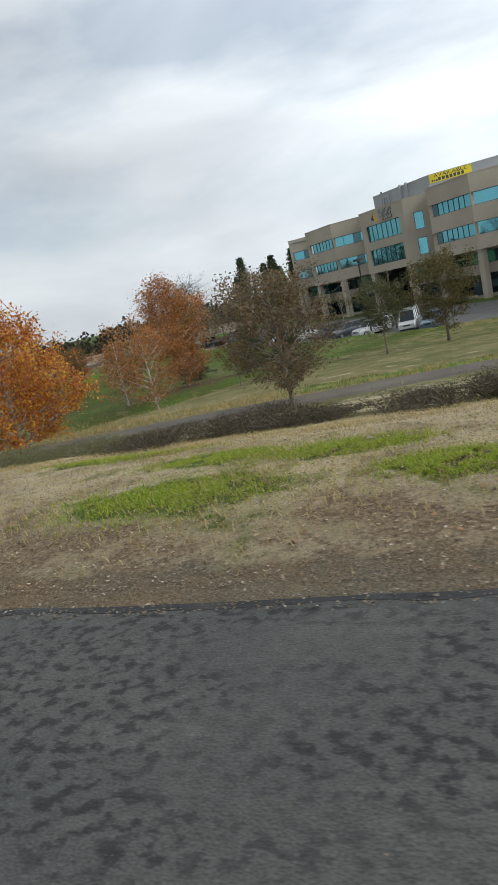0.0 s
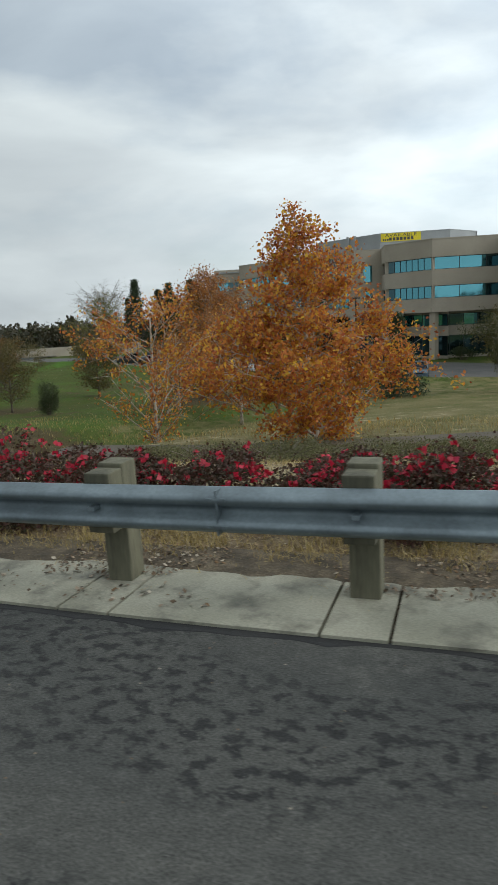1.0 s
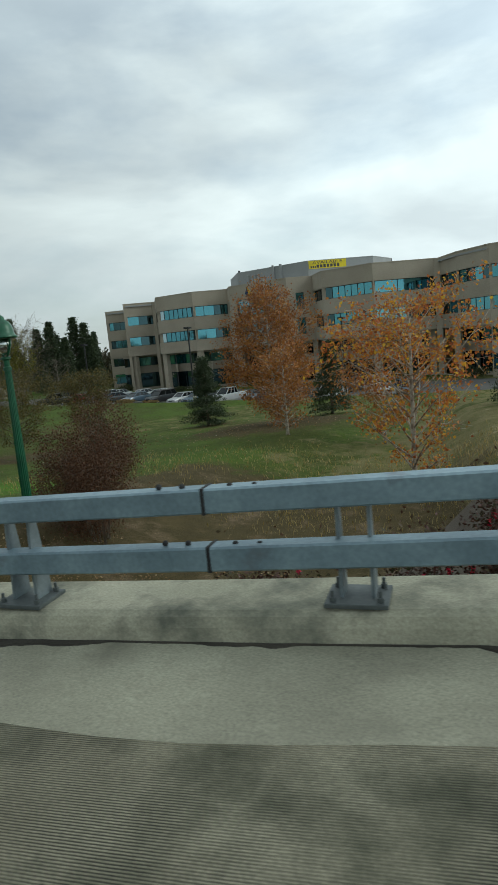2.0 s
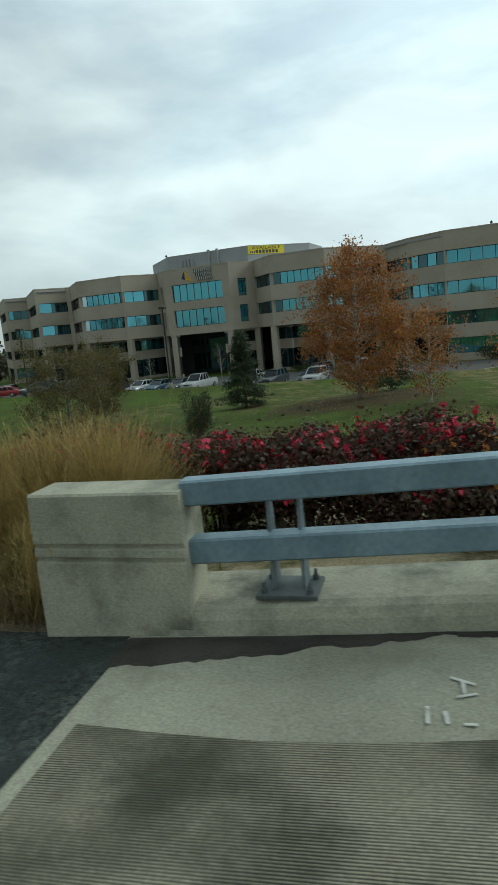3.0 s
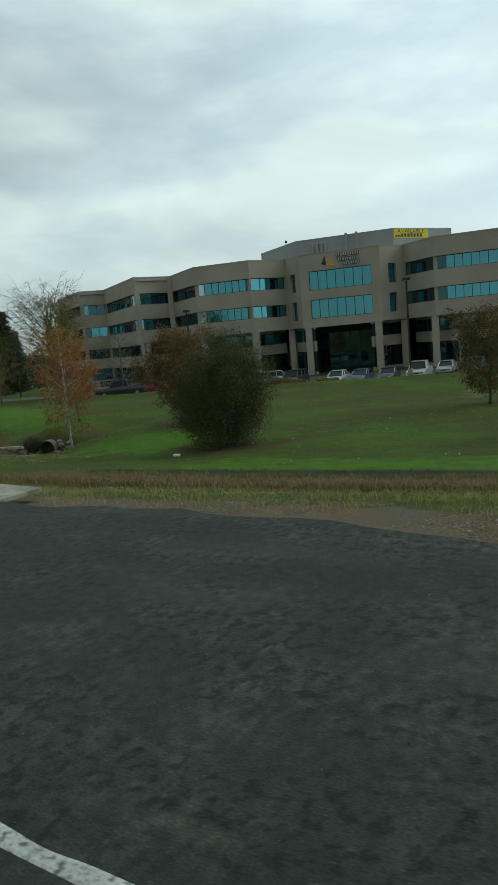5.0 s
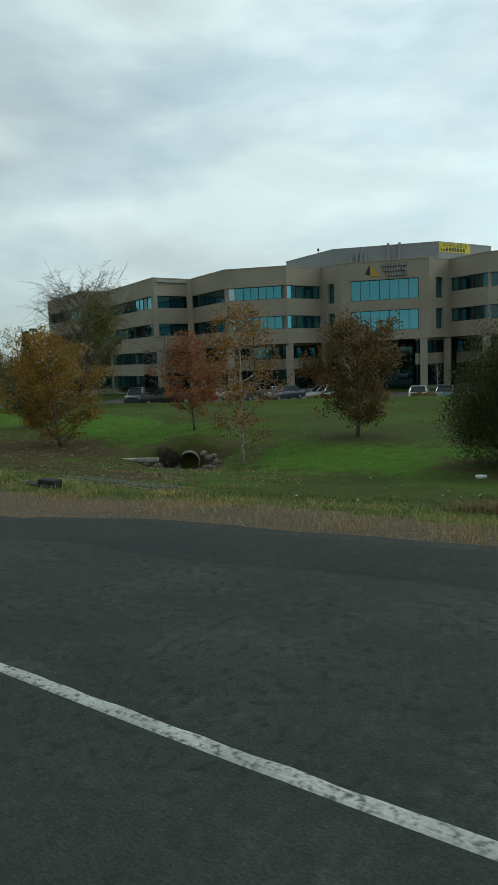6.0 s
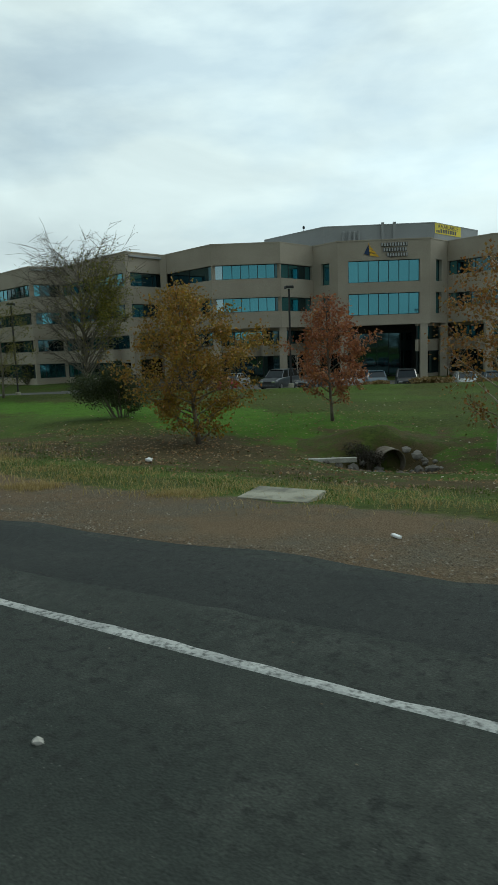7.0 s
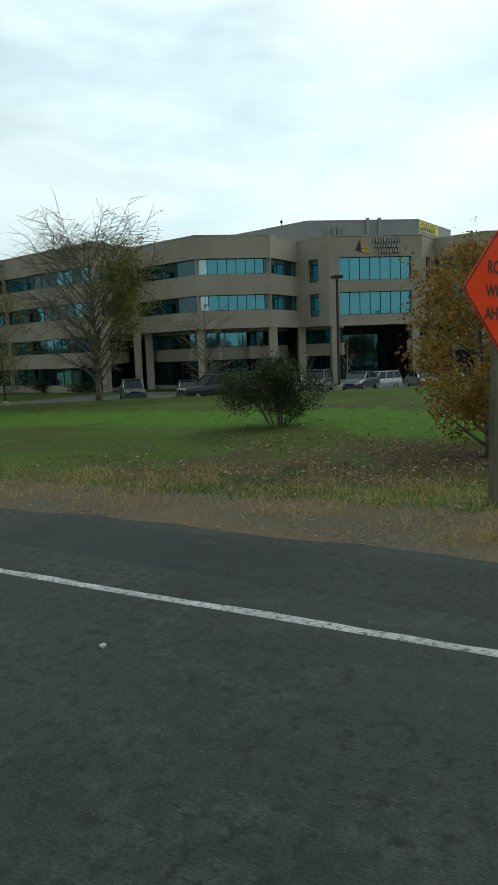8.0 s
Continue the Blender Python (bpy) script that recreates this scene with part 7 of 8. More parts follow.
def scatter(n, s0, s1, d0, d1, seed, clump=0.0, power=1.0, patchy=0.0):
    rnd = np.random.default_rng(seed)
    s = rnd.uniform(s0, s1, n)
    d = d0 + (d1 - d0) * rnd.uniform(0, 1, n) ** power
    if clump:
        m = max(4, int(n / 60))
        cs, cd = rnd.uniform(s0, s1, m), rnd.uniform(d0, d1, m)
        j = rnd.integers(0, m, n)
        s, d = cs[j] + rnd.normal(size=n) * clump, cd[j] + rnd.normal(size=n) * clump
    ok = d > edge_d(s) + 0.12
    if patchy:
        ok &= noise2(s * 0.8, d * 1.3, 0.55, seed) + 0.6 * noise2(s, d, 1.7, seed + 3.0) > patchy
    s, d = s[ok], d[ok]
    p = road_xyz(s, d)
    z = ground_z(p[:, 0], p[:, 1])
    return np.stack([p[:, 0], p[:, 1], z], 1), s, d


rg = np.random.default_rng(77)
STRAW_TALL = leafy("tall_straw_grass", [(0.24, 0.17, 0.05), (0.48, 0.35, 0.12), (0.36, 0.25, 0.08), (0.60, 0.46, 0.20), (0.19, 0.14, 0.045), (0.32, 0.25, 0.08)], 0.8, 0.3)


def tussock(name, label, x, y, height, spread, count, mat, seed):
    """A clump of grass: stalks that fan out from one foot and droop, with feathery tips."""
    rnd = np.random.default_rng(seed)
    a = rnd.uniform(0, 6.283, count)
    out = np.stack([np.cos(a), np.sin(a), np.zeros(count)], 1)
    far = rnd.uniform(0, 1, (count, 1)) ** 0.9 * spread
    h = height * rnd.uniform(0.45, 1.0, (count, 1))
    foot = np.array([x, y, ground_at(x, y) - 0.02]) + out * 0.22 * rnd.uniform(0, 1, (count, 1)) + rnd.normal(size=(count, 3)) * (0.09, 0.09, 0)
    up = np.array([0, 0, 1.0])
    wind = rnd.normal(size=3) * (0.10, 0.10, 0)
    bend = wind + rnd.normal(size=(count, 3)) * (0.11, 0.11, 0.05)
    p = [foot, foot + up * h * 0.50 + out * far * 0.30 + bend * 0.4, foot + up * h * 0.88 + out * far * 0.62 + bend, foot + up * h * rnd.uniform(1.0, 1.16, (count, 1)) + out * far * 0.92 + bend * 1.6]
    side = np.stack([-np.sin(a), np.cos(a), np.zeros(count)], 1) * rnd.uniform(0.0010, 0.0026, count)[:, None]
    V = [np.stack([p[i] - side, p[i] + side, p[i + 1] + side, p[i + 1] - side], 1) for i in range(3)]
    k = rnd.uniform(0, 1, (count * 6, 1))
    tip = np.repeat(p[2], 6, 0) * (1 - k) + np.repeat(p[3], 6, 0) * k + rnd.normal(size=(count * 6, 3)) * 0.010
    hair = np.repeat(p[3] - p[2], 6, 0) * 0.16 + rnd.normal(size=(count * 6, 3)) * 0.024 + (0, 0, 0.022)
    w = np.repeat(side, 6, 0) * 0.9
    V.append(np.stack([tip - w, tip + w, tip + hair + w * 0.3, tip + hair - w * 0.3], 1))
    return tagged(part(name, quad_mesh(np.vstack(V), name), mat), label, "grass", kind="stuff")


# tall straw clump past the bridge, brown weeds at its foot
c, s, d = scatter(16000, 52.8, 57.5, 3.95, 4.9, 87, 0.2)
blades("dry_weeds", "dark brown dead weeds at the foot of tall grass", c, rg.uniform(0.05, 0.32, len(c)), BROWN_G, 88, 0.003, 0.9)
c, s, d = scatter(5000, 52.6, 54.2, 4.6, 5.6, 89, 0.2)
blades("green_weeds", "green weeds among tall straw grass", c, rg.uniform(0.2, 0.6, len(c)), VERGE, 90, 0.006, 0.6)
rt = np.random.default_rng(19)
for k in range(52):
    ts, td = rt.uniform(53.0, 56.6), 4.1 + 2.5 * rt.uniform(0, 1) ** 1.2
    hh = rt.uniform(0.6, 1.3) * (1 - 0.45 * float(smooth01(54.8, 56.4, ts))) * (1 - 0.35 * float(smooth01(5.2, 4.5, td)))
    x, y = at_sd(ts, td)
    tussock("tall_dry_grass", "tall drooping tussock of straw-coloured dry grass", x, y, hh, rt.uniform(0.2, 0.6), 900, STRAW_TALL, 500 + k)
c, s, d = scatter(4200, 53.2, 58.6, 4.0, 4.9, 3, 0.20)
blades("dry_weeds", "scrubby dry weeds along the road edge", c, rg.uniform(0.02, 0.13, len(c)), STRAW, 4, 0.002, 1.0)
# green and dry strip between gravel and lawn
c, s, d = scatter(80000, 55.5, 92, 6.6, 11.3, 5, patchy=-0.12)
c = c[(s < 78) | (d > 8.5)]
blades("verge_grass", "green and yellow grass along the gravel verge", c, rg.uniform(0.02, 0.13, len(c)), VERGE, 6, 0.005, 0.7)
c, s, d = scatter(4500, 55.5, 83, 7.2, 9.8, 7, 0.4)
blades("dry_grass", "tufts of dry grass on the verge", c, rg.uniform(0.04, 0.2, len(c)), STRAW, 8, 0.0032, 0.8)
c, s, d = scatter(9000, 73, 80.5, 6.0, 8.5, 17, patchy=0.18)
blades("dry_grass", "matted straw grass round fallen boards", c, rg.uniform(0.03, 0.15, len(c)), STRAW, 18, 0.004, 1.6)
c, s, d = scatter(5000, 83, 97, 7.8, 10.4, 19, 0.3)
blades("dry_grass", "sparse straw tufts on the dirt slope", c, rg.uniform(0.03, 0.12, len(c)), STRAW, 20, 0.003, 1.2)
c, s, d = scatter(16000, 75, 99, 13.6, 15.6, 21, 0.3)
blades("dry_grass", "brown grass along the dark path", c, rg.uniform(0.05, 0.26, len(c)), BROWN_G, 22, 0.006, 0.9)
c, s, d = scatter(52000, 56, 100, 11.5, 14.2, 9, 0.38)
blades("dry_grass", "band of brown grass along the ditch", c, rg.uniform(0.06, 0.28, len(c)), BROWN_G, 10, 0.006, 0.9)
c, s, d = scatter(30000, 96, 143, 8.6, 15.0, 11, patchy=0.08)
blades("verge_grass", "green grass on the slope below the gravel", c, rg.uniform(0.03, 0.11, len(c)), BLADES, 12, 0.006, 0.8)
c, s, d = scatter(20000, 97, 143, 7.6, 11.6, 13, 0.35)
blades("dry_grass", "straw tufts where gravel meets grass", c, rg.uniform(0.03, 0.15, len(c)), STRAW, 14, 0.0035, 1.2)
c, s, d = scatter(900, 128, 139.5, 10, 15, 15, 0.25)
blades("dry_grass", "pale dead weeds on the slope", c, rg.uniform(0.08, 0.42, len(c)), STRAW, 16, 0.0035, 0.7)
for i, (ss, dd, nn, hh) in enumerate(((79.8, 5.6, 400, 0.14), (79.1, 6.2, 500, 0.2), (118.5, 8.3, 400, 0.2), (121.9, 7.6, 500, 0.22), (64.0, 5.0, 400, 0.2), (127.2, 7.2, 400, 0.18), (61.2, 5.4, 350, 0.14))):
    c, s, d = scatter(nn * 4, ss - 0.5, ss + 0.5, dd - 0.35, dd + 0.35, 30 + i, 0.16)
    blades("dry_tuft", "low tuft of tan dry grass", c, rg.uniform(0.3, 1.0, len(c)) * hh * 0.6, STRAW, 40 + i, 0.0022, 0.9, kind="stuff")
# early bank: patches of turf, straw and chips
V = []
for k, (ps, pd, pa, pb) in enumerate(PATCHES):
    q = np.random.default_rng(120 + k).normal(size=(14000, 2)) * 0.58
    q = q[noise2(q[:, 0] * pa, q[:, 1] * pb, 2.6, 5.0 + k) + 0.5 * noise2(q[:, 0] * pa, q[:, 1] * pb, 7.0, 2.0) > -0.25]
    xy = road_xyz(ps + q[:, 0] * pa, pd + q[:, 1] * pb)
    V.append(np.stack([xy[:, 0], xy[:, 1], ground_z(xy[:, 0], xy[:, 1])], 1))
c = np.vstack(V)
blades("bank_grass", "patches of bright green grass on the bank", c, rg.uniform(0.012, 0.05, len(c)), TURF, 22, 0.0035, 0.8)
c, s, d = scatter(80000, -6, 31, 4.6, 11.5, 23, 0.45)
blades("dry_grass", "flattened straw grass on the bank", c, rg.uniform(0.02, 0.08, len(c)), STRAW, 24, 0.003, 1.4)
c, s, d = scatter(7000, -6.3, 29.1, 20.3, 25, 25, 0.9)
blades("dry_grass", "tall straw grass beside the path", c, rg.uniform(0.06, 0.26, len(c)), STRAW, 26, 0.007, 0.9)
c, s, d = scatter(5000, 29.1, 59.8, 18, 30, 27, 1.2)
blades("dry_grass", "pale grass tufts round the trees", c, rg.uniform(0.06, 0.22, len(c)), STRAW, 28, 0.010, 0.7)


def flakes(name, label, c, size, mat, seed, lift=0.02, category="leaves", flatness=4.0):
    rnd = np.random.default_rng(seed)
    n = len(c)
    a = rnd.uniform(0, 6.283, n)
    u = np.stack([np.cos(a), np.sin(a), rnd.normal(size=n) / flatness], 1)
    v = np.stack([-np.sin(a), np.cos(a), rnd.normal(size=n) / flatness], 1)
    s = size * rnd.uniform(0.5, 1.4, n)[:, None]
    c = c + (0, 0, lift)
    V = np.stack([c - u * s * 0.5, c + v * s * 0.35, c + u * s * 0.5, c - v * s * 0.35], 1)
    return tagged(part(name, quad_mesh(V, name), mat), label, category, kind="stuff")


c, s, d = scatter(60000, -5.3, 31.9, 3.7, 10.5, 51, 0, 1.2)
flakes("bark_mulch", "scattered bark chips and dry leaves", c, 0.026, CHIPS, 52, category="mulch")
c, s, d = scatter(7000, -5.3, 31.9, 3.6, 9.0, 53, patchy=0.05)
flakes("fallen_leaves", "fallen brown leaves on the bank", c, 0.045, FALLEN, 54)
c, s, d = scatter(26000, 12.0, 31.5, 4.45, 6.2, 55, patchy=-0.05)
blades("dry_grass", "dry grass behind the guard rail", c, rg.uniform(0.03, 0.16, len(c)), STRAW, 56, 0.003, 0.9)
c, s, d = scatter(2600, 12.4, 31.2, 3.5, 4.6, 57, patchy=0.12)
flakes("fallen_leaves", "dead leaves blown on the concrete strip", np.column_stack([c[:, :2], road_xyz(s, d)[:, 2] + 0.03]), 0.04, CHIPS, 58, 0.006)


c, s, d = scatter(9000, 12.4, 31.2, 4.0, 4.75, 59, patchy=-0.1)
flakes("bark_mulch", "brown leaf crumbs and twigs along the back of the concrete", np.column_stack([c[:, :2], road_xyz(s, d)[:, 2] + 0.03]), 0.03, CHIPS, 60, 0.006, "mulch", 2.5)
rnd = np.random.default_rng(83)
s = rnd.uniform(-7, 12.4, 9000)
d = edge_d(s) - 0.14 + 0.9 * rnd.uniform(0, 1, len(s)) ** 1.2
p = road_xyz(s, d)
flakes("bark_mulch", "grey chips and crumbs along the asphalt edge", np.column_stack([p[:, :2], np.maximum(p[:, 2], ground_z(p[:, 0], p[:, 1]))]), 0.02, PEBBLES, 84, 0.008, "mulch", 2.5)


c, s, d = scatter(16000, 34, 47, 4.8, 15, 85, patchy=-0.1)
flakes("fallen_leaves", "brown leaves and chips on the slope under the bridge rail", c, 0.06, FALLEN, 86, 0.02, flatness=2.5)


def round_tree(n, x, y, r, seed):
    rnd = np.random.default_rng(seed)
    px, py = x + rnd.normal(size=n) * r, y + rnd.normal(size=n) * r
    return np.stack([px, py, ground_z(px, py)], 1)


c = np.vstack([round_tree(1500, -12.3, -59.3, 3.6, 61), round_tree(500, -6.6, -52.6, 2.5, 62), round_tree(700, 41.3, -54.8, 4.5, 63), round_tree(600, -1.7, -60.5, 2.8, 64), round_tree(700, 32.1, -54.6, 6, 65), round_tree(900, 68.1, -71.8, 2.5, 66), round_tree(500, -18.4, -60.0, 5, 67)])
flakes("fallen_leaves", "fallen leaves under the trees", c, 0.10, FALLEN, 68, 0.04)
c, s, d = scatter(900, 57.9, 145.5, 12, 40, 69)
flakes("fallen_leaves", "single fallen leaves on the lawn", c, 0.085, PALE_FALLEN, 70, 0.04)


c, s, d = scatter(900, 112, 139, 12.5, 19.5, 71, patchy=0.10)
flakes("fallen_leaves", "pale and brown leaves lying in the swale", c, 0.07, PALE_FALLEN, 72, 0.03, flatness=4.0)
c, s, d = scatter(7000, 108, 138, 12.0, 20.5, 73, patchy=0.05)
flakes("fallen_leaves", "brown leaves lying in the swale", c, 0.075, FALLEN, 74, 0.05, flatness=2.5)


def pebbles(name, label, c, size, seed, mat=None):
    """Small four-sided stones."""
    rnd = np.random.default_rng(seed)
    n = len(c)
    s = size * rnd.uniform(0.4, 1.5, n)[:, None]
    base = np.array([[-0.5, -0.4, 0], [0.5, -0.35, 0], [0.4, 0.45, 0], [-0.45, 0.4, 0], [0.05, 0.0, 0.55]])
    a = rnd.uniform(0, 6.283, n)
    R = np.stack([np.stack([np.cos(a), -np.sin(a)], 1), np.stack([np.sin(a), np.cos(a)], 1)], 1)
    V = np.empty((n, 5, 3))
    V[:, :, :2] = np.einsum("nij,kj->nki", R, base[:, :2]) * s[:, None]
    V[:, :, 2] = base[:, 2] * s - 0.004
    V += c[:, None]
    idx = (np.arange(n)[:, None] * 5 + np.array([0, 1, 4, 1, 2, 4, 2, 3, 4, 3, 0, 4])).reshape(-1).astype(np.int32)
    me = bpy.data.meshes.new(name)
    me.vertices.add(n * 5)
    me.vertices.foreach_set("co", V.reshape(-1).astype(np.float32))
    me.loops.add(n * 12)
    me.loops.foreach_set("vertex_index", idx)
    me.polygons.add(n * 4)
    me.polygons.foreach_set("loop_start", np.arange(0, n * 12, 3, dtype=np.int32))
    me.update(calc_edges=True)
    return tagged(part(name, me, mat or PEBBLES), label, "gravel", kind="stuff")


rnd = np.random.default_rng(80)
s = np.r_[rnd.uniform(53.5, 142, 60000), rnd.uniform(55, 92, 45000)]
d = edge_d(s) + 0.05 + rnd.uniform(0, 1, len(s)) ** 1.3 * 2.4
p = road_xyz(s, d)
pebbles("gravel", "loose grey and tan gravel along the asphalt edge", np.stack([p[:, 0], p[:, 1], ground_z(p[:, 0], p[:, 1]) + 0.005], 1), 0.018, 81)
s = rnd.uniform(-4, 142, 2600)
d = edge_d(s) - rnd.uniform(0, 1, len(s)) ** 2 * 3.0
ok = (s < BRIDGE[0]) | (s > BRIDGE[1] + 0.3)
p = road_xyz(s[ok], d[ok])
pebbles("road_grit", "pale grit scattered on the asphalt", p + (0, 0, 0.003), 0.010, 82)

# ---------------------------------------------------------------- paths, culvert, far woods
def ribbon(name, pts, width, mat, label, lift=0.035, category="path", dashes=None, kind="structure"):
    P = np.array(pts, float)
    t = np.r_[0, np.cumsum(np.hypot(*np.diff(P, axis=0).T))]
    q = np.arange(0, t[-1], 0.6)
    from_x, from_y = np.interp(q, t, P[:, 0]), np.interp(q, t, P[:, 1])
    w = np.ones(9) / 9
    xs2 = np.convolve(np.pad(from_x, 4, "edge"), w, "valid")
    ys2 = np.convolve(np.pad(from_y, 4, "edge"), w, "valid")
    tx, ty = np.gradient(xs2), np.gradient(ys2)
    ln = np.hypot(tx, ty)
    tx, ty = tx / ln, ty / ln
    V, F = [], []
    cols = np.linspace(-0.5, 0.5, 5)
    for i in range(len(q)):
        for k in cols:
            V.append((xs2[i] - ty[i] * k * width, ys2[i] + tx[i] * k * width))
    V = np.array(V)
    z = ground_z(V[:, 0], V[:, 1])
    zc = z.reshape(-1, 5).max(1).repeat(5) if width > 1 else z
    drop = np.tile([0.12, 0, 0, 0, 0.12], len(q)) if width > 1 else 0.0
    ends = np.minimum(np.arange(len(q)), np.arange(len(q))[::-1]).repeat(5)
    V = np.column_stack([V, np.maximum(z, zc - 0.04) + lift - drop - 0.15 * (ends < 2)])
    for i in range(len(q) - 1):
        if dashes and (q[i] % (dashes * 2)) > dashes:
            continue
        for k in range(4):
            F.append((i * 5 + k, i * 5 + k + 1, (i + 1) * 5 + k + 1, (i + 1) * 5 + k))
    return tagged(part(name, from_lists(V, F, name), mat), label, category, kind=kind)


PATH_LINE = [(104, -38), (94, -45), (84, -53.5), (79.6, -58.5), (77.2, -63.2), (74.3, -67.8), (71.2, -71.0), (67.3, -74.2), (63.0, -77.0), (59.6, -80.2), (57.4, -84.5), (56, -90), (55.2, -96), (55, -104), (55, -118)]
ribbon("bike_path", PATH_LINE, 2.3, PATH_TAN, "grey asphalt cycle path that dips under the bridge", 0.05)
TAR_PATH = material("dark_path_asphalt", (0.026, 0.024, 0.020), (0.045, 0.040, 0.032), 0.95, scale=0.6, fine=30, bump=0.4)
TAR_PATH.node_tree.nodes["Principled BSDF"].inputs["Specular IOR Level"].default_value = 0.12
PATH_WHITE = material("path_line_paint", (0.42, 0.41, 0.36), (0.30, 0.29, 0.25), 0.8, scale=4, fine=40, bump=0.3, depth=0)
PATH_YELLOW = material("path_yellow_paint", (0.45, 0.34, 0.06), (0.33, 0.25, 0.05), 0.8, scale=4, fine=40, bump=0.3, depth=0)
ribbon("path_line", PATH_LINE[:8], 0.11, PATH_WHITE, "thin pale line painted on the path", 0.10, "path marking")
ribbon("path_line", PATH_LINE[7:], 0.11, PATH_YELLOW, "broken yellow line painted on the path", 0.10, "path marking", 1.2)
ribbon("service_path", [(30, -80.6), (25, -79.1), (20, -77.9), (15, -76.4), (9.5, -75.1), (6.5, -74.6)], 1.6, TAR_PATH, "narrow dark asphalt path across the lawn", 0.04)

rnd = np.random.default_rng(91)
u = np.sort(rnd.uniform(0, 1, 16000))
px, py = np.interp(u, [0, 0.21, 0.43, 0.64, 0.88, 1], [30, 25, 20, 15, 9.5, 6.5]), np.interp(u, [0, 0.21, 0.43, 0.64, 0.88, 1], [-80.6, -79.1, -77.9, -76.4, -75.1, -74.6])
off = rnd.choice((-1, 1), len(u)) * (0.85 - 0.35 * np.abs(rnd.normal(size=len(u))) + 0.25 * noise2(px, py, 0.9, 4.0))
px, py = px + 0.26 * off, py + 0.96 * off
blades("verge_grass", "grass creeping over the edges of a dark path", np.stack([px, py, ground_z(px, py) + 0.02], 1), rnd.uniform(0.04, 0.16, len(px)), BLADES, 92, 0.006, 0.9)

cx0, cy0 = -5.0, -60.1
culvert = thing("culvert", "rusty corrugated drain pipe under a pile of rocks", "culvert", (cx0, cy0, ground_at(cx0, cy0) - 0.05), 0.25)
V, F = [], []
for i in range(15):
    yy = i * 0.12
    r = 0.48 + 0.018 * math.sin(i * 2.1)
    for k in range(24):
        a = 2 * math.pi * k / 24
        V.append((r * math.cos(a), yy, r * math.sin(a) + 0.4))
for i in range(14):
    for k in range(24):
        F.append((i * 24 + k, i * 24 + (k + 1) % 24, (i + 1) * 24 + (k + 1) % 24, (i + 1) * 24 + k))
pipe = part("pipe", from_lists(V, F, "pipe"), RUSTY, culvert)
pipe.modifiers.new("thick", "SOLIDIFY").thickness = 0.03
# black disc closes the pipe and stands in for the shade within
part("dark_inside", lathe([(0.46, 0.0), (0.46, 0.02)], "inside", 20), BLACK_P, culvert).matrix_basis = Matrix.Translation((0, 1.5, 0.4)) @ Matrix.Rotation(math.pi / 2, 4, "X")
rr = random.Random(8)
for i in range(46):
    x, y = rr.uniform(-2.6, 1.6), rr.uniform(-1.1, 0.9)
    if abs(x) < 0.5 and y > -0.4:
        continue
    r = rr.uniform(0.09, 0.24)
    z = 0.05 + max(0.0, 0.5 - abs(abs(x) - 0.7)) * 1.2 * (y > 0.0)
    e = thing("rock", "pale rough rock beside a drain pipe", "rock", (cx0 + x, cy0 + y, ground_at(cx0 + x, cy0 + y) + z), rr.uniform(0, 6), "rocks at the drain")
    part("stone", lump(rr, r, 0.75), ROCK, e)
for x, y, L2, t in ((-2.6, -0.5, 2.4, 0.05), (-0.8, -0.9, 1.6, -0.1)):
    e = thing("timber", "long weathered grey timber beside a drain", "timber", (cx0 + x, cy0 + y, ground_at(cx0 + x, cy0 + y) + 0.02), t)
    part("beam", box((-L2 / 2, -0.09, -0.02), (L2 / 2, 0.09, 0.15), 0.015), BOARD, e)
bush("dark_shrub", "dark bare shrub growing beside a drain pipe", cx0 - 0.95, cy0 + 0.1, 1.9, 1.1, DARK_S, 350, 5000, 0.05)
V, F = [], []
for j in range(16):
    for i in range(25):
        u, v = -3.6 + 0.3 * i, 0.3 + 0.3 * j
        x, y = cx0 + u * math.cos(0.25) - v * math.sin(0.25), cy0 + u * math.sin(0.25) + v * math.cos(0.25)
        h = 0.98 * math.exp(-(u / 1.9) ** 2) * float(smooth01(0.2, 1.1, v)) * (1 - float(smooth01(1.6, 4.6, v)))
        V.append((x, y, ground_at(x, y) - 0.05 + h * (1 + 0.3 * noise.noise((u * 1.1, v * 1.1, 3))) + 0.06 * noise.noise((u * 3, v * 3, 1))))
for j in range(15):
    for i in range(24):
        F.append((j * 25 + i, j * 25 + i + 1, (j + 1) * 25 + i + 1, (j + 1) * 25 + i))
mound = from_lists(V, F, "mound")
a = mound.attributes.new("litter", "FLOAT", "POINT")
a.data.foreach_set("value", np.full(len(V), 0.5, np.float32))
tagged(part("earth_mound", mound, LAND, smooth=True), "grassy earth bank over a drain pipe", "bank", kind="structure")

# grid pavers down the slope
pv = thing("grid_paving", "pale concrete grid paving set in grass", "paving", (0, 0, 0), kind="structure")
PAVER_C = material("mossy_paver_concrete", (0.135, 0.14, 0.10), (0.075, 0.085, 0.05), 0.9, scale=3, fine=40, bump=0.5)
gm = bmesh.new()
add_box(gm, (-0.2, -0.14, -0.03), (0.2, -0.085, 0.02))
add_box(gm, (-0.2, 0.085, -0.03), (0.2, 0.14, 0.02))
for x in (-0.175, 0.0, 0.175):
    add_box(gm, (x - 0.025, -0.085, -0.03), (x + 0.025, 0.085, 0.019))
paver = mesh_of(gm, "paver")
paver.materials.append(PAVER_C)
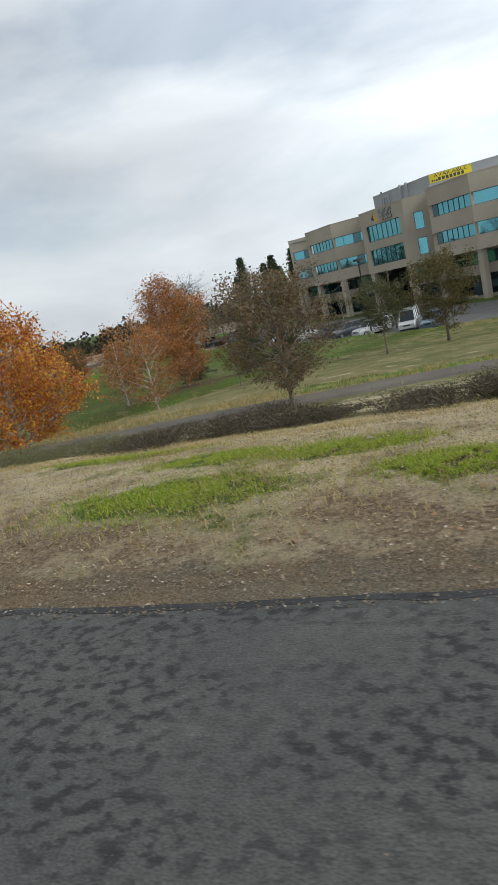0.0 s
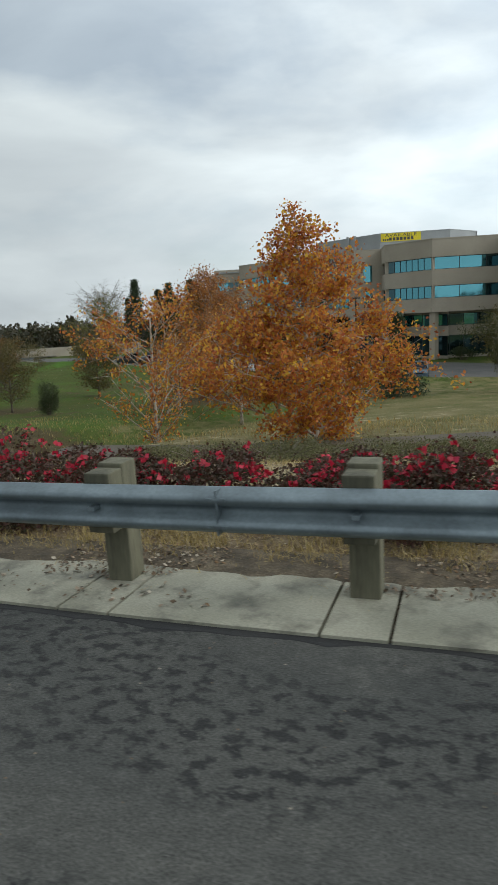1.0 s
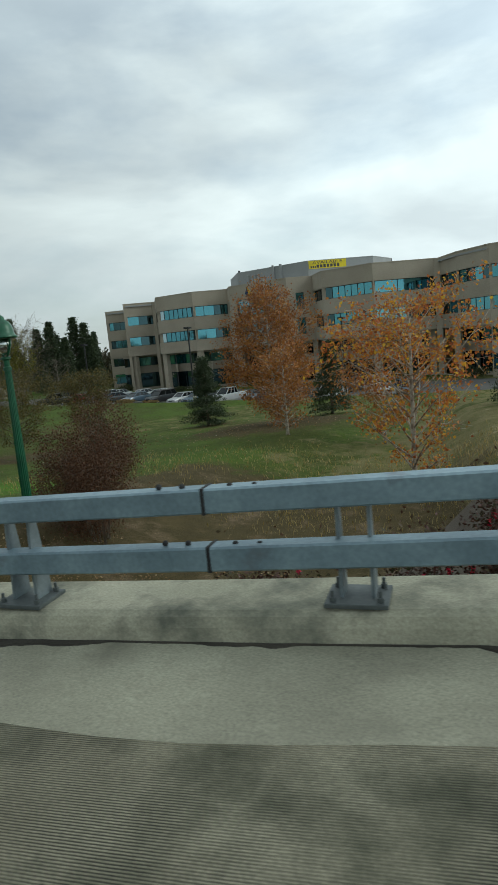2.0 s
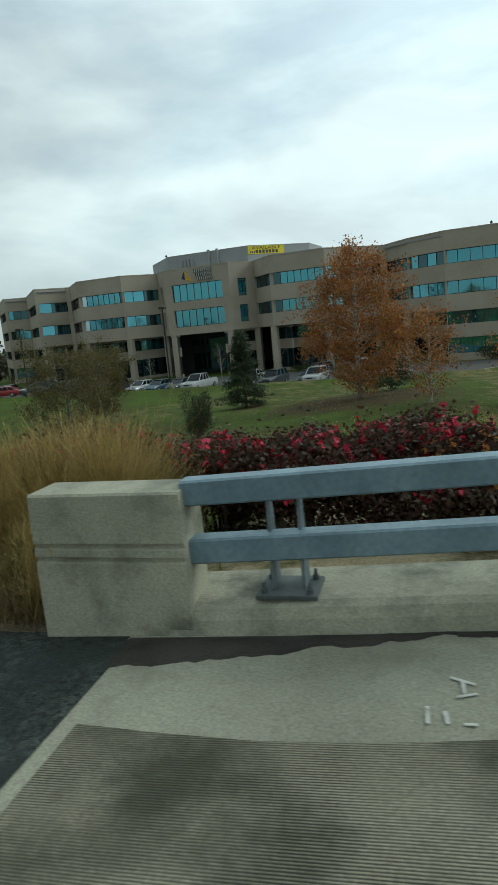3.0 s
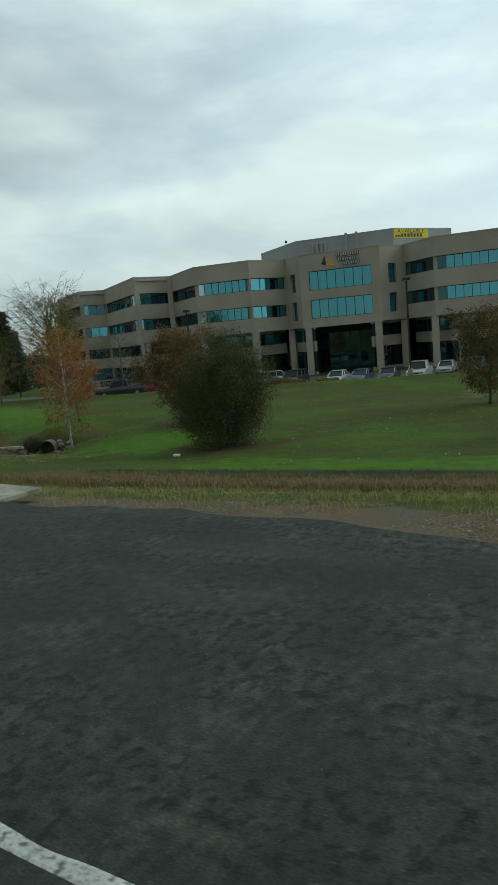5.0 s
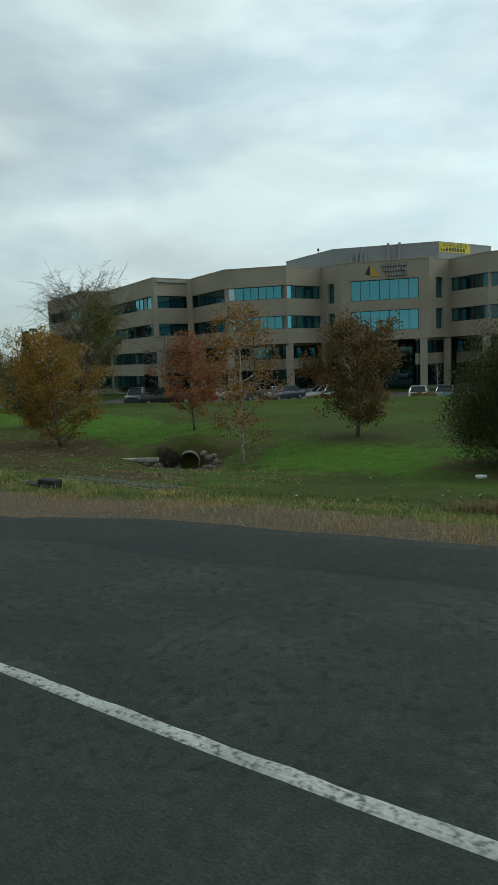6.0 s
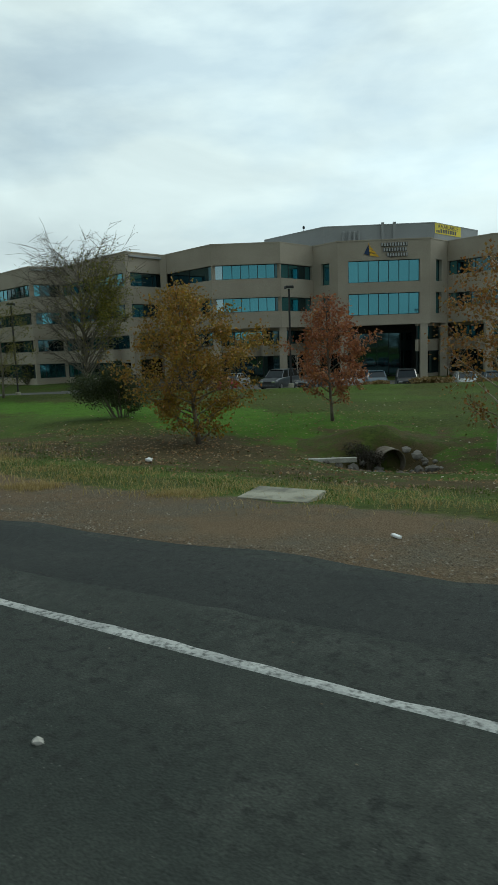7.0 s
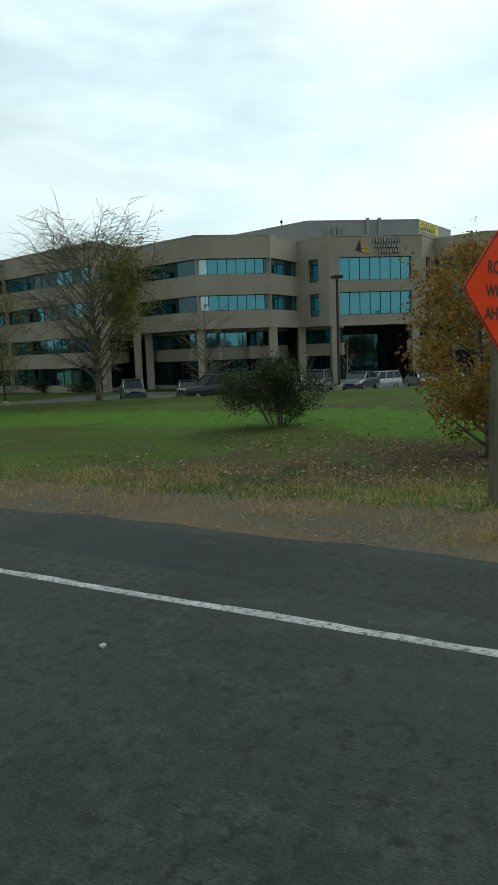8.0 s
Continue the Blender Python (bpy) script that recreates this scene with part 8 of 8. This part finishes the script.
for i in range(13):
    for j in range(4):
        s1, d1 = 108.6 + i * 0.42, 11.4 + j * 0.30 + i * 0.05
        x, y = at_sd(s1, d1)
        o = new("paver", paver)
        o.matrix_basis = Matrix.Translation((x, y, ground_at(x, y) + 0.015)) @ Matrix.Rotation(road_turn(s1), 4, "Z") @ Matrix.Rotation(-0.08, 4, "X")
        o.parent = pv

# far conifers, far woods and a far wall
rf = random.Random(12)
for i in range(14):
    x, y = -72 - rf.uniform(0, 45), 22 + rf.uniform(-8, 40)
    if i < 6:  # the tallest stand close together
        x, y = -80 - 3.6 * i, 34 - 1.6 * i + rf.uniform(-3, 3)
    conifer("far_conifer", "tall dark pine beyond the building", x, y, rf.uniform(19, 22.5) if i < 6 else rf.uniform(14, 18), rf.uniform(4.0, 4.8) if i < 6 else rf.uniform(2.8, 3.8), NEEDLES, 400 + i, 7000, "pines beyond the building", 0.85, z=-2.5, taper=0.68)
V = []
rn = np.random.default_rng(90)
for k in range(520):
    a = rn.uniform(0.2, 2 * math.pi) if k < 200 else rn.uniform(1.9, 3.5)
    R = rn.uniform(210, 420) if k < 200 else rn.uniform(165, 280)
    x, y = 10 + R * math.cos(a), -60 + R * math.sin(a)
    if -60 < x < 110 and y > 0 and R < 300:
        continue
    h, w = (rn.uniform(5, 11) if k < 200 else rn.uniform(8, 14)), rn.uniform(6, 11)
    n = 150
    v = rn.normal(size=(n, 3))
    v /= np.linalg.norm(v, axis=1)[:, None]
    V.append(np.array([x, y, ground_at(x, y) + h * 0.5]) + v * rn.uniform(0.6, 1, (n, 1)) * (w * 0.5, w * 0.5, h * 0.5))
V = np.vstack(V)
tagged(part("far_woods", cards(V, rn.uniform(0.8, 2.0, len(V)), 0.8, rn, "far_woods"), HEDGE), "belt of dark far woods on the horizon", "woods", kind="stuff")
wall = thing("far_wall", "long tan sound wall beyond a far road", "wall", (-96, -12, ground_at(-96, -12) - 0.3), math.radians(66), kind="structure")
part("panel", box((-34, -0.2, -1), (30, 0.2, 2.6), 0.05), WALL, wall)
# planting at the foot of the building and the lawn's rim
for i, (x, y, w, h, mat) in enumerate(((-30, 0.5, 5, 1.6, DARKGREEN), (-36, 8, 5, 2, DARKGREEN), (-47, 13, 6, 2.2, DARKGREEN), (22, -4.2, 5, 1.3, DARKGREEN), (30, -1, 5, 2.2, DARKGREEN), (40, -5.2, 6, 2.2, DARKGREEN), (48, -5.4, 6, 2.0, DARKGREEN), (56, -5.4, 6, 2.0, DARKGREEN), (-12, -3.6, 5, 1.0, DARKGREEN),
                                       (3.0, -32.0, 4.5, 0.6, TAN_S), (-1.5, -31.9, 3, 0.5, TAN_S), (7.5, -32.0, 2.5, 0.45, TAN_S))):
    bush("planting", "clipped dark shrubs at the foot of the building" if mat is DARKGREEN else "low tan shrubs along the car park kerb", x, y, w, h, mat, 370 + i, 1500, 0.2, group="planting", deep=2.0)
for i, (x, y, h) in enumerate(((-1.5, -8.0, 5.0), (10.5, -8.0, 5.5), (-7.0, -12.0, 4.5), (20.0, -9.0, 5.0))):
    broadleaf("bare_tree", "small white-barked bare tree by the entrance", x, y, h, 1.1, 0, OLIVE, PALE_BARK, 380 + i, 0.2, 18, trunk_r=0.06, twigs=6, rise=1.3, group="trees by the entrance")
for i, (x, y, h, r, mat, n, label) in enumerate(((3.0, -56.7, 6.3, 2.2, OLIVE_RUST, 14000, "dark olive tree with rusty autumn leaves on the lawn"), (21.3, -54.0, 6.0, 2.3, OLIVE, 11000, "dark olive tree on the lawn"),
                                             (-33.0, -28.5, 9.0, 3.5, GREENGOLD, 3600, "thin yellow-green tree by the car park"), (52.0, -61.0, 7.2, 2.6, RUSTY_L, 5000, "sycamore with orange-brown leaves"),
                                             (46.5, -61.5, 5.4, 1.7, RUSTY_L, 3000, "small sycamore with thin orange leaves"), (30.0, -22.0, 8.5, 3.0, OLIVE, 0, "tall bare tree in the car park"), (-46.0, -14.0, 8.0, 3.4, OLIVE, 4000, "brown-leaved tree beside the car park"),
                                             (-40.0, -24.0, 7.5, 3.0, OLIVE, 5000, "brown-leaved tree beside the car park"))):
    broadleaf("bare_tree" if not n else "lawn_tree", label, x, y, h, r, n, mat, BARK if mat is not RUSTY_L else PALE_BARK, 390 + i, 0.1, 34, 0.13, 0.2, trunk_r=0.09, twigs=7)
